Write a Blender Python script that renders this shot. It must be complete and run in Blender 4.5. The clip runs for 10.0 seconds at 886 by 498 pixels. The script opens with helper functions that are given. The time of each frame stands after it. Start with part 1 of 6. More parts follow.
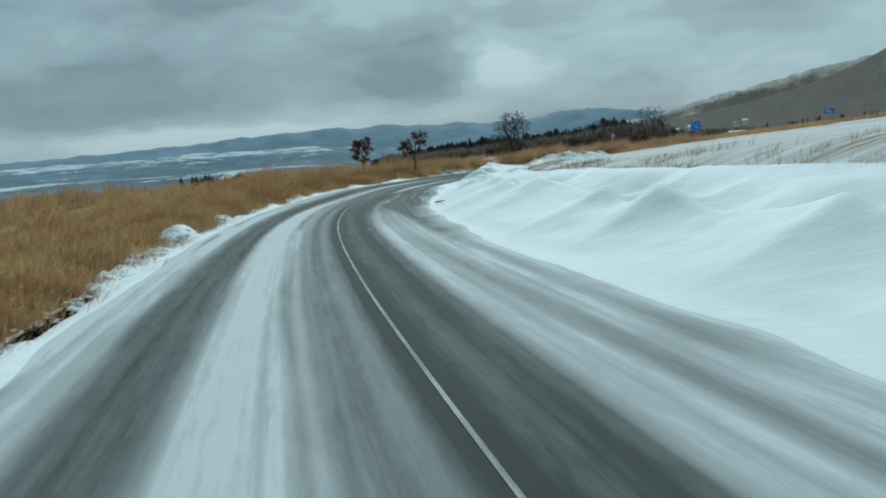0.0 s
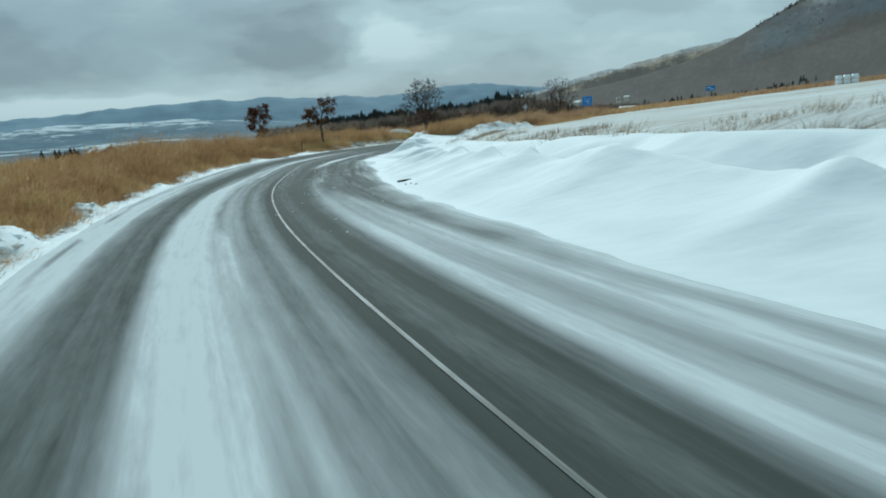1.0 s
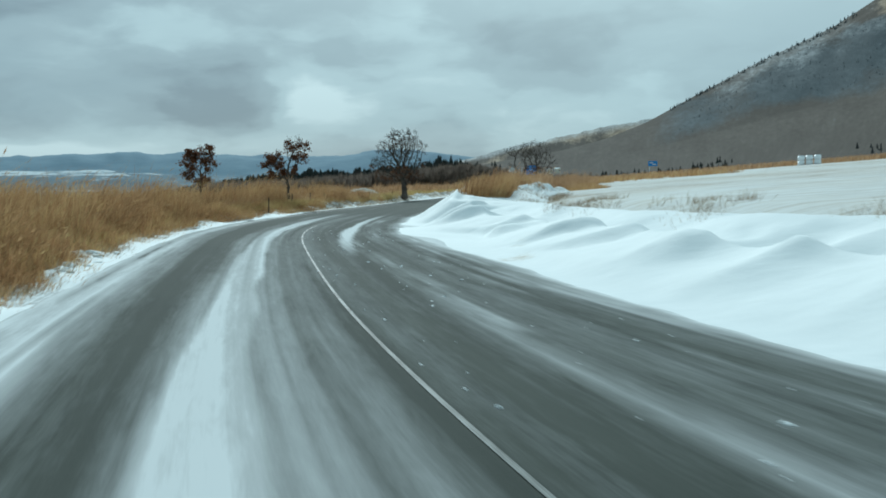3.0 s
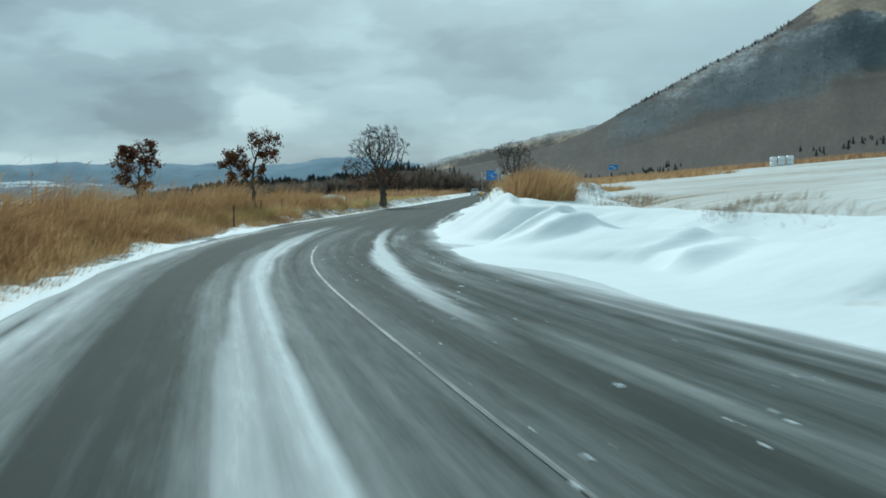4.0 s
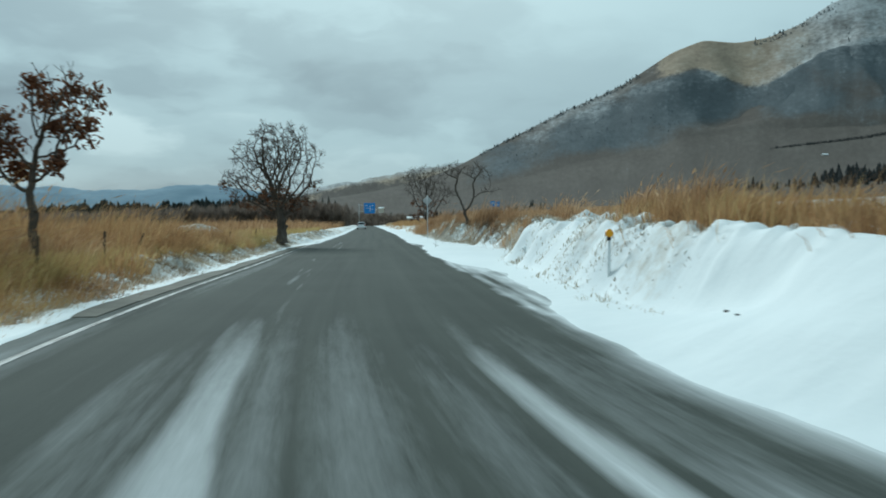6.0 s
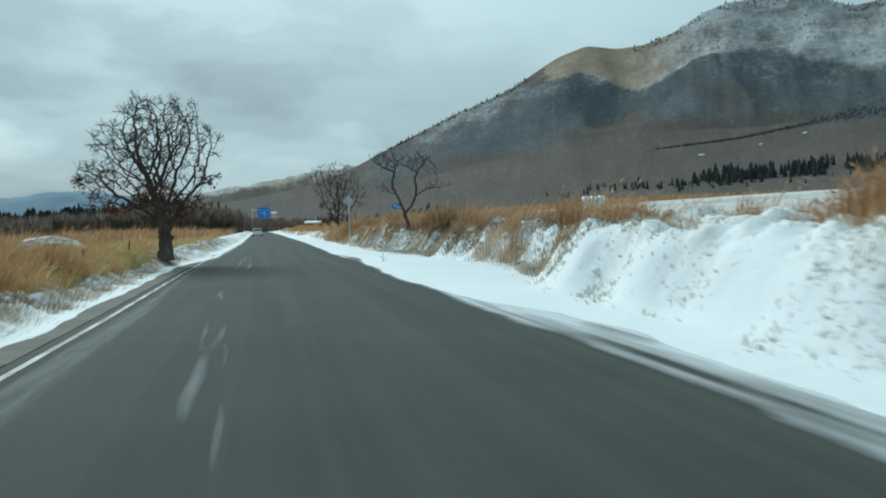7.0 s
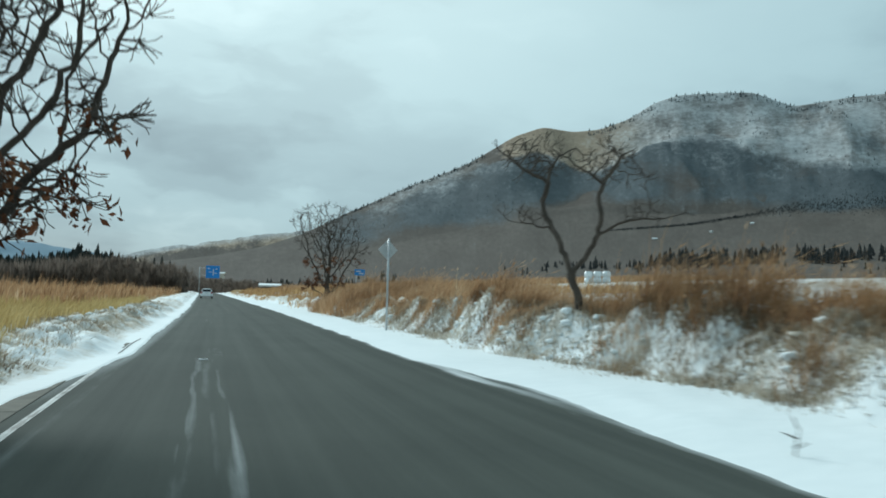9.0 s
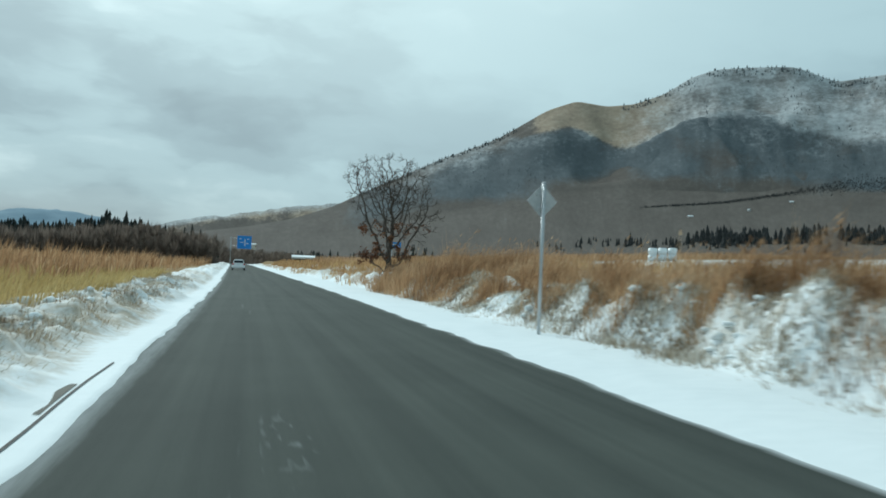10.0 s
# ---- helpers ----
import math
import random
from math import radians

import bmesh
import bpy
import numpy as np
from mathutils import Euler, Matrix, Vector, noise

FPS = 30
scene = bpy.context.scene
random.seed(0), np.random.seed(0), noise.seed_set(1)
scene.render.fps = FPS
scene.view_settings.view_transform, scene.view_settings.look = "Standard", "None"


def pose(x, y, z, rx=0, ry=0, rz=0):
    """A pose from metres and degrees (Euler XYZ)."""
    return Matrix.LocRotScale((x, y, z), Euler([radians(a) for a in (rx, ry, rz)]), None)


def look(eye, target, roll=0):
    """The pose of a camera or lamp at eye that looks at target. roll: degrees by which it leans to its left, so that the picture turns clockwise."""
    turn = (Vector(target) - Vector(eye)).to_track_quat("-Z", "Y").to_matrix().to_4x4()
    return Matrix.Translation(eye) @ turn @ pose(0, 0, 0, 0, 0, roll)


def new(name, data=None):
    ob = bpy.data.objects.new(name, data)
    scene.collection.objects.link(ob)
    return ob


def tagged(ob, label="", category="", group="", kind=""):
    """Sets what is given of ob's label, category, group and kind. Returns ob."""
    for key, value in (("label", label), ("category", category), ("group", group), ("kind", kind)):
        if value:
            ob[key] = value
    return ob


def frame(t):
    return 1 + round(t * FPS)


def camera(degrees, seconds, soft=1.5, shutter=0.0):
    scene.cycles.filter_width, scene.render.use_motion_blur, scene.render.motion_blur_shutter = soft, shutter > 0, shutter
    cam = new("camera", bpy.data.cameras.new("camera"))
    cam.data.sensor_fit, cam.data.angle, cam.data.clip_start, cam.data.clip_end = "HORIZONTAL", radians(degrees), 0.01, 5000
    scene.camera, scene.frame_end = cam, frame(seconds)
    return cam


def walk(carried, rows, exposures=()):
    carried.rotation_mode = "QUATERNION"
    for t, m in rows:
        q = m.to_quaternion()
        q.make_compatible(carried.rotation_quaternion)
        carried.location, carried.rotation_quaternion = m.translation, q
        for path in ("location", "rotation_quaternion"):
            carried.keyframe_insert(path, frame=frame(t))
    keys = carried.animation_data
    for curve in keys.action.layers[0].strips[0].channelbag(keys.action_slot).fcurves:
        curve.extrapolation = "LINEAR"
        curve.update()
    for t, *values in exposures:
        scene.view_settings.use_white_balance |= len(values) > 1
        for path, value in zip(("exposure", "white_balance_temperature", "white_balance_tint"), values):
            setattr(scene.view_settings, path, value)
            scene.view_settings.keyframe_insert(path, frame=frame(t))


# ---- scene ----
cam = camera(62.7, 10.0, soft=1.75, shutter=0.28)

PATH = [
    (0, (23.115, -51.768, 1.703), (22.368, -49.93, 1.454), -4.4),
    (0.5, (20.641, -48.683, 1.61), (20.03, -46.804, 1.303), -4.6),
    (1, (18.227, -45.422, 1.527), (17.77, -43.504, 1.188), -4.0),
    (1.5, (15.834, -41.968, 1.49), (15.478, -40.025, 1.18), -2.8),
    (2, (13.58, -38.305, 1.444), (13.22, -36.353, 1.2), -2.3),
    (2.5, (11.44, -34.434, 1.41), (11.116, -32.471, 1.208), -2.1),
    (2.7, (10.527, -32.851, 1.395), (10.239, -30.881, 1.209), -1.7),
    (4, (5.186, -21.353, 1.217), (5.081, -19.362, 1.058), -2.0),
    (4.5, (3.515, -16.736, 1.223), (3.496, -14.739, 1.103), -3.2),
    (5, (2.223, -12.202, 1.155), (2.296, -10.204, 1.079), -3.4),
    (5.2, (1.714, -10.226, 1.222), (1.808, -8.229, 1.156), -0.6),
    (6.3, (0.243, 0.631, 1.278), (0.615, 2.594, 1.191), -1.1),
    (6.5, (0.052, 2.494, 1.302), (0.506, 4.439, 1.198), -1.1),
    (7, (-0.193, 7.455, 1.371), (0.362, 9.375, 1.301), -1.5),
    (7.5, (-0.317, 12.637, 1.447), (0.34, 14.526, 1.476), -2.5),
    (8, (-0.274, 17.957, 1.459), (0.431, 19.826, 1.562), -1.7),
    (8.5, (-0.198, 23.503, 1.392), (0.539, 25.357, 1.529), -0.1),
    (9, (-0.169, 28.846, 1.382), (0.517, 30.72, 1.507), 1.4),
    (9.5, (-0.03, 34.349, 1.464), (0.615, 36.24, 1.548), 1.8),
    (10, (0.098, 40.04, 1.389), (0.714, 41.942, 1.442), 2.4),
]
walk(cam, [(t, look(eye, target, roll)) for t, eye, target, roll in PATH], [(0, -0.36, 6420, 10), (1.0, -0.2, 6420, 10), (1.5, -0.08, 6420, 10), (2.5, -0.1, 6430, 10), (4.0, -0.08, 6460, 10), (5.2, -0.12, 6480, 10), (6.5, -0.14, 6540, 11), (7.5, -0.03, 6580, 12), (10, -0.05, 6620, 12)])

# ---- light: a cloudy winter sky, a wide veiled sun ahead, a bright cloud gap beside it ----
SUN_AZ, SUN_EL = -18.0, 35.0
GAP_AZ, GAP_EL = 11.0, 35.0
world = bpy.data.worlds.new("winter_sky")
scene.world = world
world.use_nodes = True


def node(nt, kind, inputs=(), **props):
    n = nt.nodes.new(kind)
    for k, v in props.items():
        setattr(n, k, v)
    for k, v in dict(inputs).items():
        s = n.inputs[k]
        if hasattr(v, "is_linked") or isinstance(v, bpy.types.NodeSocket):
            nt.links.new(v, s)
        else:
            s.default_value = v
    return n


def math_(nt, op, a, b=0.0, clamp=False):
    return node(nt, "ShaderNodeMath", {0: a, 1: b}, operation=op, use_clamp=clamp).outputs[0]


def ramp(nt, fac, stops, ease="LINEAR"):
    n = node(nt, "ShaderNodeValToRGB", {"Fac": fac})
    e = n.color_ramp.elements
    while len(e) < len(stops):
        e.new(0.5)
    for el, (p, c) in zip(e, stops):
        el.position = p
        el.color = (*c, 1) if len(c) == 3 else c
    n.color_ramp.interpolation = ease
    return n.outputs["Color"]


def grey(v):
    return (v, v, v)


def mix(nt, fac, a, b, blend="MIX"):
    n = nt.nodes.new("ShaderNodeMix")
    n.data_type, n.blend_type = "RGBA", blend
    for k, v in ((0, fac), (6, a), (7, b)):
        if isinstance(v, bpy.types.NodeSocket):
            nt.links.new(v, n.inputs[k])
        elif k == 0:
            n.inputs[k].default_value = v
        else:
            n.inputs[k].default_value = (*v, 1)
    return n.outputs[2]


def noise_tex(nt, vec, scale, detail=4.0, rough=0.55, dist=0.0, out="Fac"):
    return node(nt, "ShaderNodeTexNoise", {"Vector": vec, "Scale": scale, "Detail": detail, "Roughness": rough, "Distortion": dist}).outputs[out]


def mapped(nt, vec, scale=(1, 1, 1), loc=(0, 0, 0), rot=(0, 0, 0)):
    return node(nt, "ShaderNodeMapping", {"Vector": vec, "Scale": scale, "Location": loc, "Rotation": rot}).outputs[0]


wt = world.node_tree
wt.nodes.clear()
ray_dir = node(wt, "ShaderNodeTexCoord").outputs["Generated"]
xyz = node(wt, "ShaderNodeSeparateXYZ", {0: ray_dir})
up = math_(wt, "MAXIMUM", xyz.outputs[2], 0.0)
low = math_(wt, "ADD", up, 0.30)
flat = node(wt, "ShaderNodeCombineXYZ", {0: math_(wt, "DIVIDE", xyz.outputs[0], low), 1: math_(wt, "DIVIDE", xyz.outputs[1], low), 2: 0.0}).outputs[0]
big = noise_tex(wt, mapped(wt, flat, (0.9, 1.5, 1), (3.7, 1.2, 0)), 1.0, 4, 0.45, 0.6)
small = noise_tex(wt, mapped(wt, flat, (3.4, 4.6, 1), (0.4, 5.2, 0)), 1.0, 6, 0.50, 0.2)
bearing = math_(wt, "ARCTAN2", xyz.outputs[0], xyz.outputs[1])
height = math_(wt, "ARCSINE", xyz.outputs[2])
ragged = node(wt, "ShaderNodeSeparateColor", {0: noise_tex(wt, mapped(wt, ray_dir, (6.0, 6.0, 15.0), (1.3, 0.2, 2.1)), 1.0, 6, 0.52, 0.0, out="Color")})
bearing = math_(wt, "ADD", bearing, math_(wt, "MULTIPLY", math_(wt, "SUBTRACT", ragged.outputs[0], 0.5), 0.16))
height = math_(wt, "ADD", height, math_(wt, "MULTIPLY", math_(wt, "SUBTRACT", ragged.outputs[1], 0.5), 0.07))


def cloud_lobe(az, el, wide, tall):
    """A soft heap of cloud, with a ragged outline, at a bearing and height in degrees."""
    a = math_(wt, "MULTIPLY", math_(wt, "SUBTRACT", bearing, radians(az)), 1 / radians(wide))
    b = math_(wt, "MULTIPLY", math_(wt, "SUBTRACT", height, radians(el)), 1 / radians(tall))
    return math_(wt, "POWER", 2.718, math_(wt, "MULTIPLY", math_(wt, "ADD", math_(wt, "MULTIPLY", a, a), math_(wt, "MULTIPLY", b, b)), -1.0))


heaps = noise_tex(wt, node(wt, "ShaderNodeCombineXYZ", {0: math_(wt, "MULTIPLY", bearing, 5.0), 1: math_(wt, "MULTIPLY", height, 13.0), 2: 0.7}).outputs[0], 1.0, 4, 0.50)
calm = ramp(wt, math_(wt, "ADD", math_(wt, "MULTIPLY", xyz.outputs[0], 0.5), 0.5), [(0.56, grey(1.0)), (0.70, grey(0.30))], "EASE")
cover = math_(wt, "ADD", math_(wt, "MULTIPLY", big, 0.50), math_(wt, "MULTIPLY", heaps, 0.50))
cover = math_(wt, "ADD", 0.497, math_(wt, "MULTIPLY", math_(wt, "SUBTRACT", cover, 0.5), math_(wt, "MULTIPLY", calm, 0.72)))
for az, el, wide, tall, amount in ((-45, 6.0, 11, 2.3, -0.15), (-72, 7.0, 12, 4.0, -0.10), (-24, 6.4, 6, 1.7, -0.11), (-16.5, 6.6, 3.2, 2.4, 0.13), (-3, 10.5, 13, 3.8, -0.085), (10, 11.5, 14, 4.0, -0.045), (-40, 2.7, 10, 1.0, 0.20), (-30, 11.0, 10, 2.0, 0.04), (10, 19, 30, 4.5, 0.06)):
    cover = math_(wt, "ADD", cover, math_(wt, "MULTIPLY", cloud_lobe(az, el, wide, tall), amount))
clouds = ramp(wt, cover, [(0.38, (0.145, 0.245, 0.300)), (0.46, (0.260, 0.415, 0.475)), (0.53, (0.41, 0.63, 0.69)), (0.61, (0.64, 0.90, 0.95))], "EASE")
# the clouds thin out ahead
sun_dir = Vector((math.sin(radians(SUN_AZ)) * math.cos(radians(SUN_EL)), math.cos(radians(SUN_AZ)) * math.cos(radians(SUN_EL)), math.sin(radians(SUN_EL))))
gap_dir = Vector((math.sin(radians(GAP_AZ)) * math.cos(radians(GAP_EL)), math.cos(radians(GAP_AZ)) * math.cos(radians(GAP_EL)), math.sin(radians(GAP_EL))))
toward = node(wt, "ShaderNodeVectorMath", {0: ray_dir, 1: tuple(gap_dir)}, operation="DOT_PRODUCT").outputs["Value"]
glow = math_(wt, "POWER", math_(wt, "MAXIMUM", toward, 0.0), 9.0)
clouds = mix(wt, math_(wt, "MULTIPLY", glow, 0.72), clouds, (0.84, 1.12, 1.14))
thin_dir = Vector((math.sin(radians(-54)) * math.cos(radians(26)), math.cos(radians(-54)) * math.cos(radians(26)), math.sin(radians(26))))
thin = node(wt, "ShaderNodeVectorMath", {0: ray_dir, 1: tuple(thin_dir)}, operation="DOT_PRODUCT").outputs["Value"]
thin = math_(wt, "POWER", math_(wt, "MAXIMUM", thin, 0.0), 9.0)
clouds = mix(wt, math_(wt, "MULTIPLY", thin, math_(wt, "MULTIPLY", small, 0.55)), clouds, (0.70, 0.93, 0.96))
haze = math_(wt, "POWER", math_(wt, "SUBTRACT", 1.0, up, True), 15.0)
west = math_(wt, "MULTIPLY", math_(wt, "SUBTRACT", math_(wt, "MULTIPLY", xyz.outputs[0], -1.0), 0.15), 2.2, True)
clouds = mix(wt, math_(wt, "MULTIPLY", haze, 0.85), clouds, mix(wt, west, (0.175, 0.285, 0.355), (0.27, 0.41, 0.485)))
level = math_(wt, "ADD", up, math_(wt, "MULTIPLY", math_(wt, "SUBTRACT", small, 0.5), 0.07))
over_valley = ramp(wt, math_(wt, "ADD", math_(wt, "MULTIPLY", xyz.outputs[0], 0.5), 0.5), [(0.08, grey(0.30)), (0.27, grey(0.9)), (0.50, grey(0.9)), (0.60, grey(0))], "EASE")
bank = ramp(wt, level, [(0.052, grey(0)), (0.085, grey(1)), (0.16, grey(0.8)), (0.26, grey(0))], "EASE")
clouds = mix(wt, math_(wt, "MULTIPLY", math_(wt, "MULTIPLY", bank, over_valley), 0.16), clouds, (0.215, 0.34, 0.39))
slit = ramp(wt, level, [(0.035, grey(0)), (0.055, grey(1)), (0.068, grey(0.8)), (0.085, grey(0))], "EASE")
clouds = mix(wt, math_(wt, "MULTIPLY", math_(wt, "MULTIPLY", slit, over_valley), 0.2), clouds, (0.56, 0.77, 0.81))
sky = node(wt, "ShaderNodeTexSky", sky_type="NISHITA", sun_disc=False, sun_elevation=radians(SUN_EL), sun_rotation=radians(SUN_AZ))
sky_light = mix(wt, 1.0, sky.outputs[0], (0.1, 0.1, 0.1), "MULTIPLY")
bg = node(wt, "ShaderNodeBackground", {"Color": mix(wt, 0.94, sky_light, clouds), "Strength": 1.0})
wt.links.new(bg.outputs[0], node(wt, "ShaderNodeOutputWorld").inputs[0])

sun = bpy.data.lights.new("sun", "SUN")
sun.energy, sun.angle, sun.color = 2.5, radians(14), (0.83, 0.97, 0.98)
sun_ob = new("sun", sun)
sun_ob.matrix_world = look(sun_dir * 50, (0, 0, 0))


# ---- materials ----
def material(name):
    m = bpy.data.materials.new(name)
    m.use_nodes = True
    nt = m.node_tree
    return m, nt, nt.nodes["Principled BSDF"]


def finish(nt, bsdf, color, rough=0.8, bump=None, strength=0.3, dist=0.02, spec=0.3):
    for key, v in (("Base Color", color), ("Roughness", rough)):
        if isinstance(v, bpy.types.NodeSocket):
            nt.links.new(v, bsdf.inputs[key])
        else:
            bsdf.inputs[key].default_value = (*v, 1) if key == "Base Color" else v
    bsdf.inputs["Specular IOR Level"].default_value = spec
    if bump is not None:
        b = node(nt, "ShaderNodeBump", {"Height": bump, "Strength": strength, "Distance": dist})
        nt.links.new(b.outputs[0], bsdf.inputs["Normal"])


def world_pos(nt):
    return node(nt, "ShaderNodeNewGeometry").outputs["Position"]


def attr(nt, name):
    return node(nt, "ShaderNodeAttribute", attribute_name=name).outputs["Fac"]


def plain(name, color, rough=0.6, metal=0.0, vary=0.15, scale=8.0, bump=0.1):
    m, nt, b = material(name)
    pos = node(nt, "ShaderNodeTexCoord").outputs["Object"]
    n = noise_tex(nt, pos, scale, 5, 0.6)
    n2 = noise_tex(nt, pos, scale * 0.13, 3, 0.5)
    f_ = math_(nt, "ADD", math_(nt, "MULTIPLY", n, 0.6), math_(nt, "MULTIPLY", n2, 0.4))
    lo = tuple(c * (1 - vary) for c in color)
    hi = tuple(min(1, c * (1 + vary)) for c in color)
    finish(nt, b, ramp(nt, f_, [(0.3, lo), (0.7, hi)]), rough, n, bump, 0.01)
    b.inputs["Metallic"].default_value = metal
    return m


def snow_material():
    m, nt, b = material("snow")
    p = world_pos(nt)
    broad = noise_tex(nt, p, 0.25, 3, 0.5)
    fine = noise_tex(nt, p, 7.0, 6, 0.65)
    wind = noise_tex(nt, mapped(nt, p, (1.2, 3.5, 2.0), rot=(0, 0, 0.5)), 1.6, 4, 0.5)
    c = ramp(nt, math_(nt, "ADD", math_(nt, "MULTIPLY", broad, 0.6), math_(nt, "MULTIPLY", wind, 0.4)), [(0.3, (0.735, 0.78, 0.79)), (0.7, (0.825, 0.86, 0.865))])
    dirt = ramp(nt, math_(nt, "MULTIPLY", attr(nt, "dirt"), math_(nt, "ADD", math_(nt, "MULTIPLY", noise_tex(nt, p, 4.5, 5, 0.62), 1.6), -0.2)), [(0.22, grey(0)), (0.70, grey(1))])
    c = mix(nt, dirt, c, (0.47, 0.405, 0.32))
    h = math_(nt, "ADD", math_(nt, "MULTIPLY", fine, 0.35), math_(nt, "MULTIPLY", wind, 0.65))
    finish(nt, b, c, 0.75, h, 0.35, 0.05, 0.25)
    b.inputs["Subsurface Weight"].default_value = 0.0
    return m


def road_material():
    m, nt, b = material("asphalt")
    p = world_pos(nt)
    grain = noise_tex(nt, p, 120.0, 3, 0.7)
    broad = noise_tex(nt, p, 0.35, 4, 0.6)
    along = node(nt, "ShaderNodeAttribute", attribute_name="lane").outputs["Vector"]
    tyre = noise_tex(nt, mapped(nt, along, (2.6, 0.035, 1)), 1.0, 4, 0.55)
    base = ramp(nt, math_(nt, "ADD", math_(nt, "MULTIPLY", broad, 0.35), math_(nt, "MULTIPLY", tyre, 0.65)), [(0.34, (0.044, 0.056, 0.047)), (0.66, (0.089, 0.104, 0.088))])
    base = mix(nt, 0.35, base, ramp(nt, grain, [(0.35, grey(0.02)), (0.75, grey(0.10))]))
    patch = noise_tex(nt, mapped(nt, along, (6.0, 0.8, 1)), 1.0, 8, 0.78, 0.3)
    film = noise_tex(nt, mapped(nt, along, (9.0, 0.10, 1)), 1.0, 5, 0.6)
    cov = attr(nt, "snow")
    f_ = math_(nt, "ADD", cov, math_(nt, "MULTIPLY", math_(nt, "SUBTRACT", math_(nt, "ADD", math_(nt, "MULTIPLY", patch, 0.6), math_(nt, "MULTIPLY", film, 0.4)), 0.5), 0.85))
    f_ = math_(nt, "MULTIPLY", f_, ramp(nt, cov, [(0.02, grey(0)), (0.14, grey(1))]))
    dust = ramp(nt, f_, [(0.04, grey(0)), (0.30, grey(0.15)), (0.60, grey(0.36)), (0.85, grey(0.54)), (1.05, grey(0.76))])
    c = mix(nt, dust, base, (0.80, 0.84, 0.85))
    r = mix(nt, dust, grey(0.85), grey(0.9))
    finish(nt, b, c, r, math_(nt, "ADD", grain, dust), 0.25, 0.012, 0.12)
    return m


def line_material(name, color, least=0.44):
    m, nt, b = material(name)
    p = world_pos(nt)
    along = node(nt, "ShaderNodeAttribute", attribute_name="lane").outputs["Vector"]
    wear = noise_tex(nt, mapped(nt, along, (14, 0.5, 1)), 1.0, 8, 0.78)
    blot = noise_tex(nt, p, 1.1, 5, 0.6)
    f_ = ramp(nt, math_(nt, "ADD", math_(nt, "MULTIPLY", wear, 0.6), math_(nt, "MULTIPLY", blot, 0.4)), [(least, grey(0)), (least + 0.14, grey(1))])
    finish(nt, b, mix(nt, f_, (0.058, 0.068, 0.058), color), 0.6, wear, 0.2, 0.005)
    return m


def ground_material():
    m, nt, b = material("ground")
    p = world_pos(nt)
    snow = attr(nt, "snow")
    straw = noise_tex(nt, mapped(nt, p, (3.0, 3.0, 3.0)), 1.0, 7, 0.7)
    tuft = noise_tex(nt, p, 0.22, 5, 0.6)
    grass = ramp(nt, math_(nt, "ADD", math_(nt, "MULTIPLY", straw, 0.45), math_(nt, "MULTIPLY", tuft, 0.55)), [(0.3, (0.15, 0.092, 0.046)), (0.5, (0.29, 0.19, 0.088)), (0.7, (0.42, 0.30, 0.14))])
    rows = noise_tex(nt, mapped(nt, p, (0.35, 2.6, 1.0), rot=(0, 0, -0.32)), 1.0, 7, 0.72, 0.4)
    blotch = noise_tex(nt, p, 0.045, 4, 0.6)
    f_ = math_(nt, "ADD", snow, math_(nt, "MULTIPLY", math_(nt, "SUBTRACT", math_(nt, "ADD", math_(nt, "MULTIPLY", rows, 0.62), math_(nt, "MULTIPLY", blotch, 0.38)), 0.5), 2.45))
    f_ = math_(nt, "MULTIPLY", f_, ramp(nt, snow, [(0.02, grey(0)), (0.10, grey(1))]))
    cov = ramp(nt, f_, [(0.10, grey(0)), (0.24, grey(0.45)), (0.50, grey(0.74)), (0.90, grey(0.95))])
    c = mix(nt, cov, grass, (0.80, 0.84, 0.85))
    finish(nt, b, c, 0.9, math_(nt, "ADD", straw, rows), 0.5, 0.08, 0.1)
    return m


def blade_material(name, stops, thin=0.4):
    m, nt, b = material(name)
    isl = node(nt, "ShaderNodeNewGeometry").outputs["Random Per Island"]
    p = world_pos(nt)
    patch = noise_tex(nt, p, 0.42, 3, 0.6)
    f_ = math_(nt, "ADD", math_(nt, "MULTIPLY", isl, 0.46), math_(nt, "MULTIPLY", math_(nt, "SUBTRACT", math_(nt, "MULTIPLY", patch, 2.1), 0.55), 0.54))
    c = ramp(nt, f_, stops)
    finish(nt, b, c, 0.85, None, spec=0.1)
    if thin:
        tr = node(nt, "ShaderNodeBsdfTranslucent", {"Color": c})
        both = node(nt, "ShaderNodeMixShader", {0: thin, 1: b.outputs[0], 2: tr.outputs[0]})
        nt.links.new(both.outputs[0], nt.nodes["Material Output"].inputs["Surface"])
    return m


def bark_material():
    m, nt, b = material("bark")
    p = node(nt, "ShaderNodeTexCoord").outputs["Object"]
    v = noise_tex(nt, mapped(nt, p, (9, 9, 2.2)), 1.0, 6, 0.7)
    n = noise_tex(nt, p, 1.7, 4, 0.5)
    c = ramp(nt, math_(nt, "ADD", math_(nt, "MULTIPLY", v, 0.6), math_(nt, "MULTIPLY", n, 0.4)), [(0.3, (0.045, 0.036, 0.030)), (0.55, (0.11, 0.09, 0.075)), (0.75, (0.19, 0.165, 0.14))])
    finish(nt, b, c, 0.9, v, 0.8, 0.04, 0.15)
    return m


